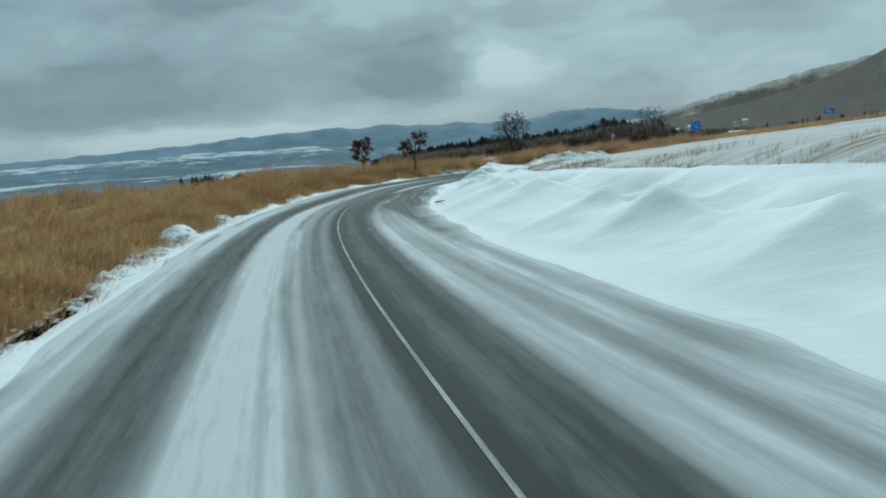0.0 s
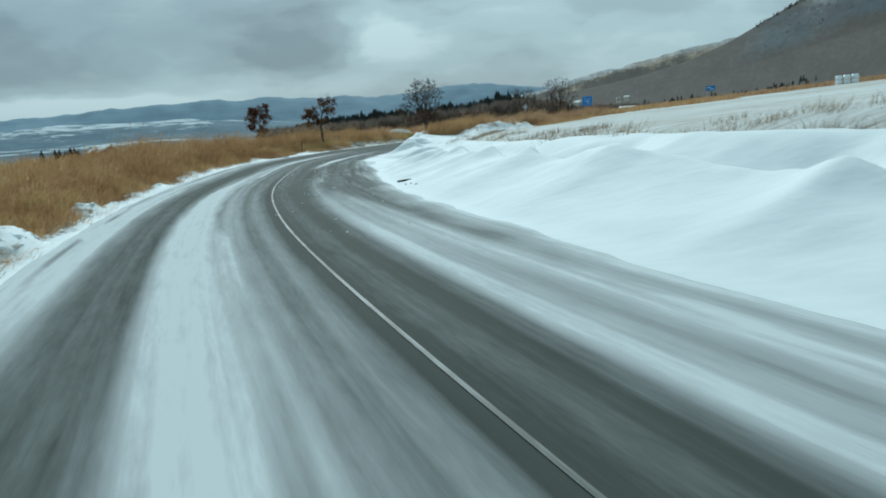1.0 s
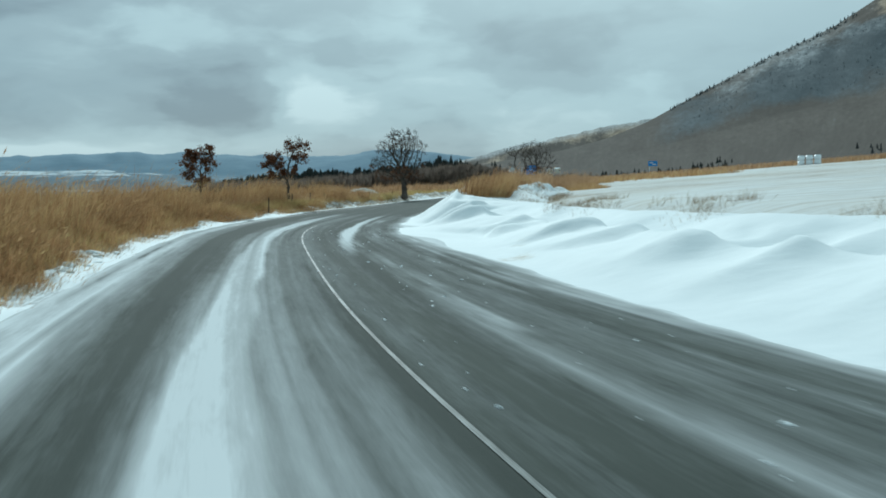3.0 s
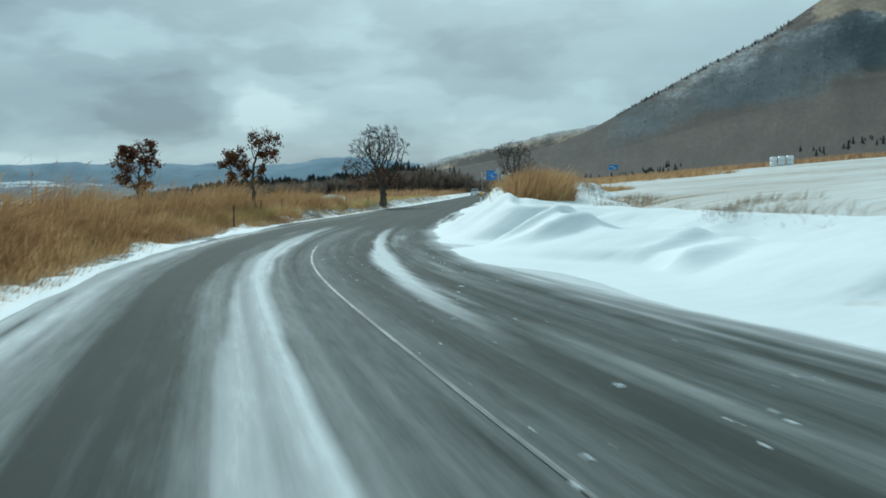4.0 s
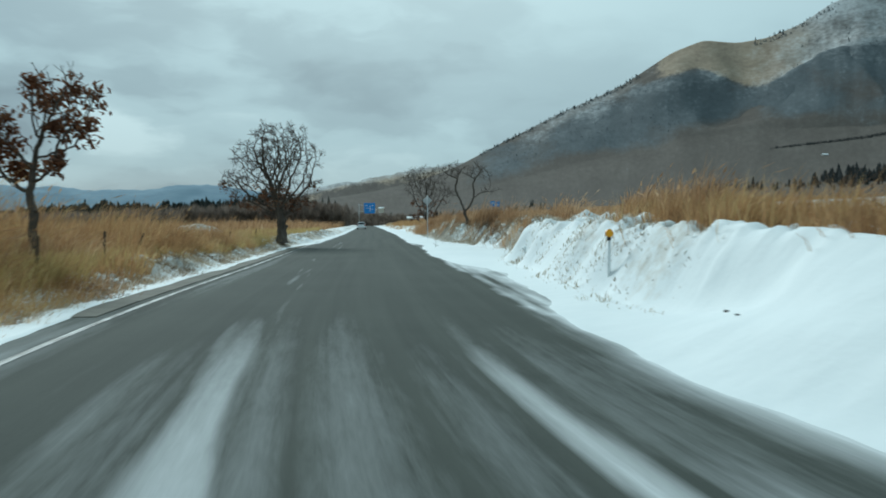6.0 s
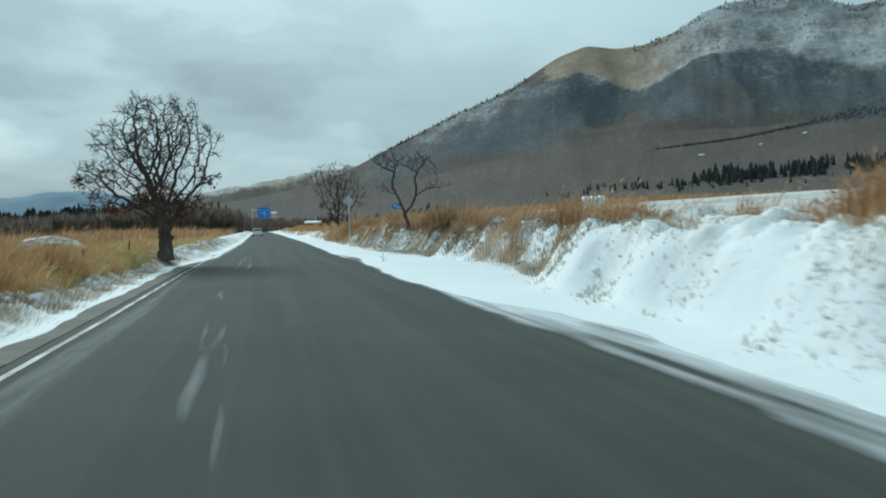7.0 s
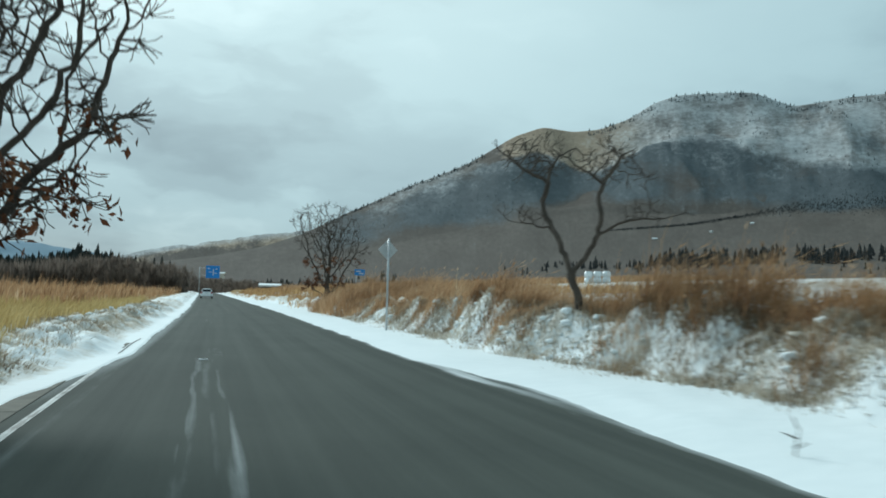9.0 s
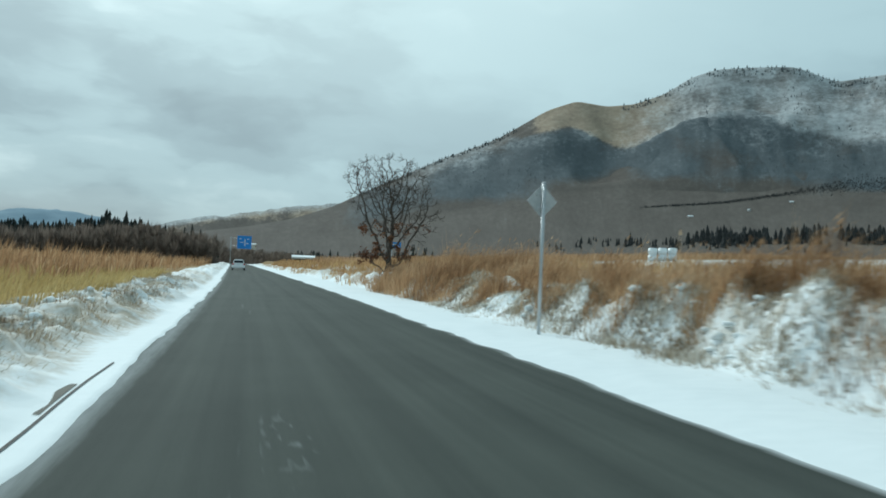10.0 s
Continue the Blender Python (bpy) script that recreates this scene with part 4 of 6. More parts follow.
# ranges across the valley, their blue distance haze put into the colour
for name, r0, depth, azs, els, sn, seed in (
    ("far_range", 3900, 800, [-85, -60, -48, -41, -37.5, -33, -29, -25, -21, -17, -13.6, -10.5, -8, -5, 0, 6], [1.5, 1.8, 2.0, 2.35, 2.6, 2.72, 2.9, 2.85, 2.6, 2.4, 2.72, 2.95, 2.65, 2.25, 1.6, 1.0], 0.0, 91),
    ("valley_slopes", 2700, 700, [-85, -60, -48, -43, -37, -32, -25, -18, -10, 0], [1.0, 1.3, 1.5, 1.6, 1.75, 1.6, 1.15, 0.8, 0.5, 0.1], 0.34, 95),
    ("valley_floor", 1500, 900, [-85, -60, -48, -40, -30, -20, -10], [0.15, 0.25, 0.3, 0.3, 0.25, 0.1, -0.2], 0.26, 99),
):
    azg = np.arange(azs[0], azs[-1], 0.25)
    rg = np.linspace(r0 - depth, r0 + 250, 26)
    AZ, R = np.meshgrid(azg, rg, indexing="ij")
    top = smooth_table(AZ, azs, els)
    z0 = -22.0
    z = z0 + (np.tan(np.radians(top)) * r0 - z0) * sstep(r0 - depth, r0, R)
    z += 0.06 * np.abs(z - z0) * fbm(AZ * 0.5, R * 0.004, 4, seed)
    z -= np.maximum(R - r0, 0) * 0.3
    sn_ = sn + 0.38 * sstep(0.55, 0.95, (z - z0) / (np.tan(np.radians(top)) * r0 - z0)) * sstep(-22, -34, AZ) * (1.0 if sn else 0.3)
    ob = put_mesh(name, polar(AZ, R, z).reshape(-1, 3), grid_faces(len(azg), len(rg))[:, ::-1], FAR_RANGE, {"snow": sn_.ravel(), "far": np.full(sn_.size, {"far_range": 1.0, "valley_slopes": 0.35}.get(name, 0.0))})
    tagged(ob, "far mountains across the valley, coloured blue for haze, with snow patches", "mountain range", kind="structure")


# ---- grasses ----
rng = np.random.default_rng(7)


def blades(name, x, y, z, height, width, lean, mat, label, category="grass", wind=(0.75, 0.15), parent=None, plume=0.0, out=None):
    """Many bent, tapering blades, each rooted at x, y, z."""
    n = len(x)
    a = rng.uniform(0, 2 * np.pi, n)
    side = np.stack([np.cos(a), np.sin(a), a * 0], 1)
    b = rng.uniform(0, 2 * np.pi, n)
    l = lean * rng.uniform(0.3, 1.0, n)
    tilt = np.stack([np.cos(b) * 0.6 + wind[0], np.sin(b) * 0.6 + wind[1]], 1) * l[:, None]
    if out is not None:
        tilt = (out * 1.3 + np.array(wind) * 0.7 + np.stack([np.cos(b), np.sin(b)], 1) * 0.35) * l[:, None]
    root = np.stack([x, y, z], 1)
    h, w = height[:, None], np.broadcast_to(width, n)[:, None]
    mid = root + np.c_[tilt * 0.35 * h, 0.58 * h[:, 0]]
    tip = root + np.c_[tilt * h, h[:, 0] * (1 - 0.35 * l)]
    verts = np.stack([root - side * w * 0.5, root + side * w * 0.5, mid + side * w * 0.42, mid - side * w * 0.42, tip], 1)
    i = np.arange(n)[:, None] * 5
    tris = np.concatenate([i + [0, 1, 2], i + [0, 2, 3], i + [3, 2, 4]], 1).reshape(-1, 3)
    verts = verts.reshape(-1, 3)
    if plume:
        k = rng.random(n) < plume
        m = int(k.sum())
        t, hh = tip[k], h[k]
        away = np.c_[tilt[k] * 0.6, np.full(m, 0.25)] * 0.5
        sd = side[k] * (w[k] * 1.7)
        low_ = mid[k] * 0.25 + t * 0.75
        pv = np.stack([low_, t * 0.6 + low_ * 0.4 + sd, t + away * 0.5, t * 0.6 + low_ * 0.4 - sd], 1).reshape(-1, 3)
        j = np.arange(m)[:, None] * 4 + len(verts)
        tris = np.concatenate([tris, np.concatenate([j + [0, 1, 2], j + [0, 2, 3]], 1).reshape(-1, 3)])
        verts = np.concatenate([verts, pv])
    ob = put_mesh(name, verts, tris, mat)
    ob.parent = parent
    return tagged(ob, label, category, kind="stuff") if parent is None else ob


def scatter(count, y0, y1, d0, d1, clump=0.0, seed=1, power=1.0):
    """Places along the road between two offsets; clump: how much they bunch."""
    y = rng.uniform(y0, y1, count)
    s = s_of_y(y) + rng.uniform(-0.3, 0.3, count)
    d = d0 + (d1 - d0) * rng.random(count) ** power
    if clump:
        keep = rng.random(count) < np.clip(0.55 + clump * fbm(s * 0.45, d * 0.6, 3, seed), 0.02, 1)
        s, d = s[keep], d[keep]
    p = along(s, d)
    return p[:, 0], p[:, 1], s, d


def tussocks(count, per, radius, y0, y1, d0, d1, clump=0.0, seed=1, power=1.0, dome=0.12):
    """Bunches of places: s and d of each blade, its bunch's vigour and the way it leans out."""
    x, y, s, d = scatter(count, y0, y1, d0, d1, clump, seed, power)
    n = np.maximum(4, (per * rng.uniform(0.5, 1.5, len(x))).astype(int))
    i = np.repeat(np.arange(len(x)), n)
    vigour = rng.uniform(0.6, 1.2, len(x))[i]
    off = rng.normal(0, 1, (len(i), 2))
    bx, by = x[i] + off[:, 0] * radius * vigour, y[i] + off[:, 1] * radius * vigour
    s2, d2 = s[i], d[i]
    p0, p1 = along(s, d + 0.5), along(s, d - 0.5)
    across = (p0 - p1)[i]
    fwd = np.stack([-across[:, 1], across[:, 0]], 1)
    move = off * radius * vigour[:, None]
    return bx, by, s2 + (move * fwd).sum(1), d2 + (move * across).sum(1), vigour * (1 - dome * np.minimum(np.hypot(*off.T), 2.5)), off * 0.45


def root_z(x, y, s, d):
    return ground_z(x, y, s, d) - 0.03


def in_bank(s, d):
    return road_z(s, d) + bank_z(s, np.maximum(d - right_edge(y_of_s(s)), 0)) - 0.06


def on_right(x, y, s, d):
    return np.maximum(root_z(x, y, s, d), in_bank(s, d) - 0.04)


def left_height(s, d):
    y = y_of_s(s)
    return 0.68 + 0.82 * sstep(-26, -8, y) - 0.55 * sstep(22, 34, y) + 0.2 * sstep(55, 75, y)


x, y, s, d, v, o = tussocks(1500, 150, 0.42, -60, 32, -4.5, -15, 0.8, 101, 1.4, 0.33)
k = -d > 4.25 + 0.40 * sstep(-6, 8, y_of_s(s)) + 0.9 * sstep(32, 44, y_of_s(s)) + 0.25 * fbm(s * 0.5, s * 0, 3, 102)
x, y, s, d, v, o = x[k], y[k], s[k], d[k], v[k], o[k]
blades("pampas_grass", x, y, root_z(x, y, s, d), 1.25 * left_height(s, d) * rng.uniform(0.55, 1.1, len(x)) * v * np.clip(1 + 0.95 * fbm(s * 0.30, d * 0.34, 3, 103), 0.3, 1.4) * (0.5 + 0.5 * sstep(4.4, 6.4, -d)), 0.014, 1.0, PAMPAS, "tall dry brown pampas grass bent by the wind", plume=0.06, out=o)
x, y, s, d, v, o = tussocks(2600, 32, 0.30, -60, 60, -15, -46, 0.5, 105)
blades("pampas_grass", x, y, root_z(x, y, s, d), left_height(s, d) * rng.uniform(0.6, 1.1, len(x)) * v * np.clip(1 + 0.9 * fbm(s * 0.16, d * 0.2, 3, 106), 0.4, 1.6), 0.032, 0.45, PAMPAS, "tall dry brown pampas grass further from the road", plume=0.08, out=o)
x, y, s, d = scatter(80000, 26, 85, -5.4, -24, 0.5, 107, 1.3)
blades("straw_grass", x, y, root_z(x, y, s, d), (0.48 + 0.28 * fbm(s * 0.2, d * 0.2, 3, 108)) * rng.uniform(0.6, 1.2, len(x)), 0.020, 0.6, STRAW, "short yellow straw grass beside the road")
x, y, s, d = scatter(46000, 4, 44, -4.7, -9, 0.9, 109)
blades("straw_grass", x, y, root_z(x, y, s, d), 0.5 * rng.uniform(0.5, 1.2, len(x)), 0.015, 0.7, STRAW, "low yellow straw in front of the tall grass")
x, y, s, d, v, o = tussocks(1900, 24, 0.45, 62, 235, -7, -60, 0.6, 111)
blades("pampas_grass", x, y, root_z(x, y, s, d), 1.7 * rng.uniform(0.5, 1.1, len(x)) * v * np.clip(1 + 0.7 * fbm(s * 0.08, d * 0.1, 3, 112), 0.4, 1.7), 0.06, 0.45, RED_GRASS, "brown tall grass on the far meadow", out=o)
x, y, s, d, v, o = tussocks(900, 40, 0.35, 34, 80, -11, -34, 1.0, 137)
blades("pampas_grass", x, y, root_z(x, y, s, d), 1.25 * rng.uniform(0.5, 1.1, len(x)) * v * np.clip(1 + 0.6 * fbm(s * 0.15, d * 0.2, 3, 138), 0.4, 1.6), 0.03, 0.5, RED_GRASS, "taller brown grass behind the yellow straw", out=o)
x, y, s, d, v, o = tussocks(3400, 62, 0.28, 9, 80, 6.0, 16, 1.7, 113, 1.3, 0.2)
k = d < 9.3 + 0.10 * np.maximum(y_of_s(s) - 22, 0) + 1.5 * fbm(s * 0.3, s * 0, 2, 114)
x, y, s, d, v, o = x[k], y[k], s[k], d[k], v[k], o[k]
k = d > np.interp(y_of_s(s), WEED_Y, WEED_D) + 0.75 + 0.5 * fbm(s * 0.3, s * 0, 2, 116)
x, y, s, d, v, o = x[k], y[k], s[k], d[k], v[k], o[k]
hgt = (0.72 + 0.58 * sstep(14, 40, y_of_s(s)) + 0.40 * sstep(45, 54, y_of_s(s))) * rng.uniform(0.45, 1.1, len(x)) * v * np.clip(0.95 + 0.95 * fbm(s * 0.26, d * 0.35, 3, 115), 0.3, 1.75) * (0.6 + 0.4 * sstep(6.2, 7.8, d))
blades("pampas_grass", x, y, on_right(x, y, s, d), hgt, 0.015, 0.85, RED_GRASS, "tall reddish-brown dry grass behind the snow bank", plume=0.12, out=o)
x, y, s, d, v, o = tussocks(300, 60, 0.28, 10, 25, 6.3, 9.0, 1.3, 159, 1.0, 0.2)
k = d > np.interp(y_of_s(s), WEED_Y, WEED_D) + 1.1
x, y, s, d, v, o = x[k], y[k], s[k], d[k], v[k], o[k]
blades("pampas_grass", x, y, on_right(x, y, s, d), 1.0 * rng.uniform(0.45, 1.1, len(x)) * v * np.clip(1 + 0.8 * fbm(s * 0.35, d * 0.4, 2, 160), 0.5, 1.6), 0.014, 0.8, RED_GRASS, "reddish grass plumes between the bank and the field", plume=0.12, out=o)
x, y, s, d, v, o = tussocks(900, 50, 0.26, 25, 62, 8.6, 14.0, 1.4, 161, 1.0, 0.2)
blades("straw_grass", x, y, root_z(x, y, s, d), 0.62 * rng.uniform(0.4, 1.1, len(x)) * v, 0.016, 0.8, PAMPAS, "patches of low yellow-brown grass at the field's edge", out=o)
x, y, s, d, v, o = tussocks(2200, 22, 0.45, 70, 240, 5.8, 34, 0.6, 117)
blades("pampas_grass", x, y, root_z(x, y, s, d), 1.2 * rng.uniform(0.5, 1.1, len(x)) * v, 0.055, 0.45, PAMPAS, "brown tall grass along the far straight", out=o)
x, y, s, d, v, o = tussocks(420, 40, 0.22, -48, 14, 8.0, 10.4, 0.9, 119)
blades("grass_tufts", x, y, on_right(x, y, s, d), 0.36 * rng.uniform(0.3, 1.2, len(x)) * v, 0.009, 0.95, WEED, "thin dry grass tufts along the field's edge", out=o)
x, y, s, d, v, o = tussocks(560, 84, 0.28, 2.0, 13, 5.9, 9.4, 0.4, 121, 1.0, 0.2)
k = d < 7.4 + 0.15 * (y_of_s(s) - 2.5) + 0.4 * fbm(s * 0.4, s * 0, 2, 122)
x, y, s, d, v, o = x[k], y[k], s[k], d[k], v[k], o[k]
root_ = on_right(x, y, s, d)
blades("pampas_grass", x, y, root_, np.clip(2.2 - root_, 0.4, 1.5) * rng.uniform(0.5, 1.05, len(x)) * v, 0.014, 0.9, PAMPAS, "windswept brown grass clump behind the drift", out=o)


x, y, s, d, v, o = tussocks(2200, 36, 0.17, -60, 14, -4.0, -5.4, 0.3, 141)
blades("straw_grass", x, y, root_z(x, y, s, d) + 0.03, 0.42 * rng.uniform(0.35, 1.2, len(x)) * v, 0.011, 0.9, PAMPAS, "short brown grass at the road's outer edge", out=o)

x, y, s, d, v, o = tussocks(1200, 44, 0.22, 2, 46, -4.8, -12, 1.3, 145)
blades("straw_grass", x, y, root_z(x, y, s, d), 0.62 * rng.uniform(0.4, 1.15, len(x)) * v, 0.014, 0.9, STRAW, "yellow straw tufts among the brown grass", out=o)
x, y, s, d, v, o = tussocks(700, 60, 0.28, 2, 46, -5.0, -15, 1.2, 147)
blades("pampas_grass", x, y, root_z(x, y, s, d), 1.05 * rng.uniform(0.4, 1.15, len(x)) * v, 0.014, 0.8, RED_GRASS, "reddish tall clumps in the roadside meadow", out=o)

x, y, s, d, v, o = tussocks(700, 50, 0.26, -56, 4, -4.5, -7.5, 0.8, 153, 1.0, 0.2)
blades("straw_grass", x, y, root_z(x, y, s, d), 0.48 * rng.uniform(0.4, 1.15, len(x)) * v, 0.013, 0.9, STRAW, "low yellowish straw before the tall brown grass", out=o)

# weeds and snow-crusted tufts that stick out of the snow
def in_verge(s, d):
    return road_z(s, d) + verge_z(s, np.maximum(-d + verge_edge(y_of_s(s)), 0)) - 0.06


for count, y0, y1, d0, d1, seed, where, mat, hh, wd, side_, label in (
    (6500, 6, 78, -0.35, 1.7, 123, in_bank, WEED, 0.40, 0.010, -1, "dead brown weeds sticking out of the snow bank"),
    (620, 20, 78, -0.1, 1.9, 131, in_bank, RED_GRASS, 0.62, 0.013, -1, "brown grass tufts growing out of the snowy bank"),
    (2000, 44, 78, 0.0, 2.0, 155, in_bank, RED_GRASS, 0.50, 0.014, -1, "dense brown grass over the bank along the straight"),
    (240, 26, 62, -0.95, -0.2, 157, in_bank, WEED, 0.16, 0.010, -1, "small dead tufts at the foot of the bank"),
    (7600, 6, 78, -0.40, 1.7, 127, in_bank, FROSTED, 0.30, 0.024, 1, "snow-crusted grass tufts on the roadside bank"),
    (3300, -56, 80, -3.95, -5.3, 125, in_verge, WEED, 0.26, 0.011, -1, "dead weeds poking through the snowy verge"),
    (3600, -10, 80, -4.1, -5.6, 129, in_verge, FROSTED, 0.21, 0.020, 1, "snow-crusted tufts on the verge"),
):
    x, y, s, d, v, o = tussocks(count, 34, 0.16, y0, y1, d0, d1, 0.4, seed)
    k = side_ * fbm(s * 0.55, d * 0.7, 3, 139) > -0.22
    if where is in_bank:
        d = d + np.interp(y_of_s(s), WEED_Y, WEED_D) - 0.1
        x, y = along(s, d).T
        k &= rng.random(len(k)) < (0.03 + (0.28 + 0.14 * sstep(12, 18, y_of_s(s))) * sstep(0.18, 0.5, fbm(s * 0.8, d * 1.3, 2, 149))) * sstep(6.5, 9, y_of_s(s)) + 0.93 * sstep(19, 28, y_of_s(s))
    x, y, s, d, v, o = x[k], y[k], s[k], d[k], v[k], o[k]
    hh = hh * np.where(d > 0, 0.62 + 0.38 * sstep(17, 27, y_of_s(s)), 1.0)
    blades("roadside_weeds", x, y, where(s, d), hh * rng.uniform(0.35, 1.15, len(x)) * v, wd, 1.0, mat, label, "weeds", out=o)
x, y, s, d, v, o = tussocks(80, 110, 0.26, 26, 62, 6.8, 8.2, 0.2, 135)
blades("pampas_grass", x, y, in_bank(s, d), 1.05 * rng.uniform(0.4, 1.15, len(x)) * v, 0.012, 0.7, RED_GRASS, "tall dry tufts standing on the snowy bank", out=o)
x, y, s, d, v, o = tussocks(260, 60, 0.3, 69, 80, 5.4, 9.5, 0.2, 143)
blades("pampas_grass", x, y, on_right(x, y, s, d), 1.6 * rng.uniform(0.5, 1.1, len(x)) * v, 0.022, 0.7, RED_GRASS, "bushy brown grass in front of the spreading tree", out=o)
x, y, s, d, v, o = tussocks(500, 60, 0.25, 66, 92, 6.0, 12.0, 0.4, 133)
blades("pampas_grass", x, y, root_z(x, y, s, d), 1.35 * rng.uniform(0.5, 1.1, len(x)) * v, 0.024, 0.7, RED_GRASS, "tall brown grass round the spreading tree", out=o)


x, y, s, d, v, o = tussocks(60, 60, 0.22, 40.5, 45.5, 6.7, 7.9, 0.0, 151)
blades("pampas_grass", x, y, on_right(x, y, s, d), 0.55 * rng.uniform(0.4, 1.15, len(x)) * v, 0.012, 0.8, WEED, "short dead grass round the crooked tree's foot", out=o)


def snow_clumps(y0, y1, d0, d1, count, where, seed, label, big_=1.0):
    """Lumps of crusted snow that sit on the weeds."""
    rg = np.random.default_rng(seed)
    bm = bmesh.new()
    bmesh.ops.create_icosphere(bm, subdivisions=2, radius=1.0)
    ball = np.array([v.co for v in bm.verts])
    tri = np.array([[v.index for v in f_.verts] for f_ in bm.faces])
    bm.free()
    x, y, s, d = scatter(count, y0, y1, d0, d1)
    if where is in_bank:
        d = d + np.interp(y_of_s(s), WEED_Y, WEED_D)
        x, y = along(s, d).T
    k = (fbm(s * 0.55, d * 0.7, 3, 139) > -0.15) & (rg.random(len(s)) < np.where(d > 0, 0.02 + 0.98 * sstep(21, 28, y_of_s(s)), 1.0))
    x, y, s, d = x[k], y[k], s[k], d[k]
    n = len(x)
    size = big_ * (0.026 + 0.062 * rg.random(n) ** 2.0)
    shape = size[:, None] * np.stack([rg.uniform(0.8, 1.6, n), rg.uniform(0.8, 1.6, n), rg.uniform(0.45, 0.9, n)], 1)
    q = ball[None] * 1.7 + rg.uniform(0, 90, (n, 1, 3))
    r = 1 + 0.48 * fbm(q[..., 0] + q[..., 2] * 0.7, q[..., 1] - q[..., 2] * 0.6, 3, seed)
    v = ball[None] * r[..., None] * shape[:, None]
    z = where(s, d) + 0.05 + size * rg.uniform(-0.5, 0.2, n)
    v = v + np.stack([x, y, z], 1)[:, None]
    f_ = (tri[None] + np.arange(n)[:, None, None] * len(ball)).reshape(-1, 3)
    dirt = np.clip((0.35 if where is in_bank else 0.2) + 0.5 * rg.normal(0, 1, n), 0, 0.85)
    tagged(put_mesh("snow_clumps", v.reshape(-1, 3), f_, SNOW, {"dirt": np.repeat(dirt, len(ball))}), label, "snow", kind="stuff")


snow_clumps(5, 62, -0.4, 1.9, 1700, in_bank, 241, "lumps of crusted snow caught on the bank's weeds", 1.45)
snow_clumps(-4, 72, -4.3, -5.8, 2400, in_verge, 243, "small lumps of crusted snow on the verge", 1.35)
snow_clumps(-56, 6, -3.9, -4.6, 2000, in_verge, 247, "broken clods of crusted snow along the bend's outer edge", 1.05)
# brushwood at the far side of the field
n = 26000
x = rng.uniform(-4, 190, n)
y = 176 - 0.12 * x + rng.normal(0, 7, n)
s, d = to_road(x, y)
k = d > 12
blades("brushwood", x[k], y[k], root_z(x[k], y[k], s[k], d[k]), rng.uniform(0.4, 1.9, k.sum()), 0.10, 0.5, RED_GRASS, "rust-brown brushwood hedge across the field", "brushwood")


# ---- trees ----
def unit(v):
    return v / (np.linalg.norm(v, axis=-1, keepdims=True) + 1e-9)


def frames_along(P, parent, heir):
    """A steady pair of side vectors at every joint of a branching skeleton."""
    way = np.zeros_like(P)
    way[1:] = P[1:] - P[parent[1:]]
    way = unit(way)
    way[0] = (0, 0, 1)
    has = heir >= 0
    mean = way.copy()
    mean[has] = unit(way[has] + way[heir[has]])
    U = np.zeros_like(P)
    U[0] = (1, 0, 0)
    for i in range(1, len(P)):
        u = U[parent[i]] - mean[i] * (U[parent[i]] @ mean[i])
        if np.linalg.norm(u) < 1e-3:
            u = np.cross(mean[i], (0.3, 1.0, 0.2))
        U[i] = unit(u)
    return U, np.cross(mean, U)


def loft(nodes, P, parent, heir, rad, U, V, sides, first):
    """One skin over the given joints; a side branch starts with a ring of its own."""
    t = np.arange(sides) * 2 * np.pi / sides
    circle = lambda c, u, v, r: c[:, None] + (u[:, None] * np.cos(t)[None, :, None] + v[:, None] * np.sin(t)[None, :, None]) * r[:, None, None]
    ends = circle(P[nodes], U[nodes], V[nodes], rad[nodes])
    where = np.full(len(P), -1)
    where[nodes] = np.arange(len(nodes))
    par = parent[nodes]
    main = (heir[par] == nodes) & (par > first)
    shared = main & (where[par] >= 0)
    own = np.flatnonzero(~shared)
    r0 = np.where(main[own], rad[par[own]], np.minimum(rad[par[own]] * 0.95, rad[nodes[own]] * 1.25))
    src = np.where(main[own], par[own], nodes[own])
    starts = circle(P[par[own]], U[src], V[src], r0)
    begin = np.where(shared, where[par], 0)
    begin[own] = len(nodes) + np.arange(len(own))
    k = np.arange(sides)
    a, b = begin[:, None] * sides, np.arange(len(nodes))[:, None] * sides
    faces = np.stack([a + k, a + (k + 1) % sides, b + (k + 1) % sides, b + k], -1).reshape(-1, 4)
    return np.concatenate([ends, starts]).reshape(-1, 3), faces


def crown_points(rg, clouds):
    """Random places in ellipsoids (x, y, z, rx, ry, rz, count), denser towards the rim."""
    out = []
    for cx, cy, cz, rx, ry, rz, n in clouds:
        v = rg.normal(0, 1, (n, 3))
        v /= np.linalg.norm(v, axis=1)[:, None]
        out.append(np.array([cx, cy, cz]) + v * (rg.random(n) ** 0.42)[:, None] * np.array([rx, ry, rz]))
    return np.concatenate(out)


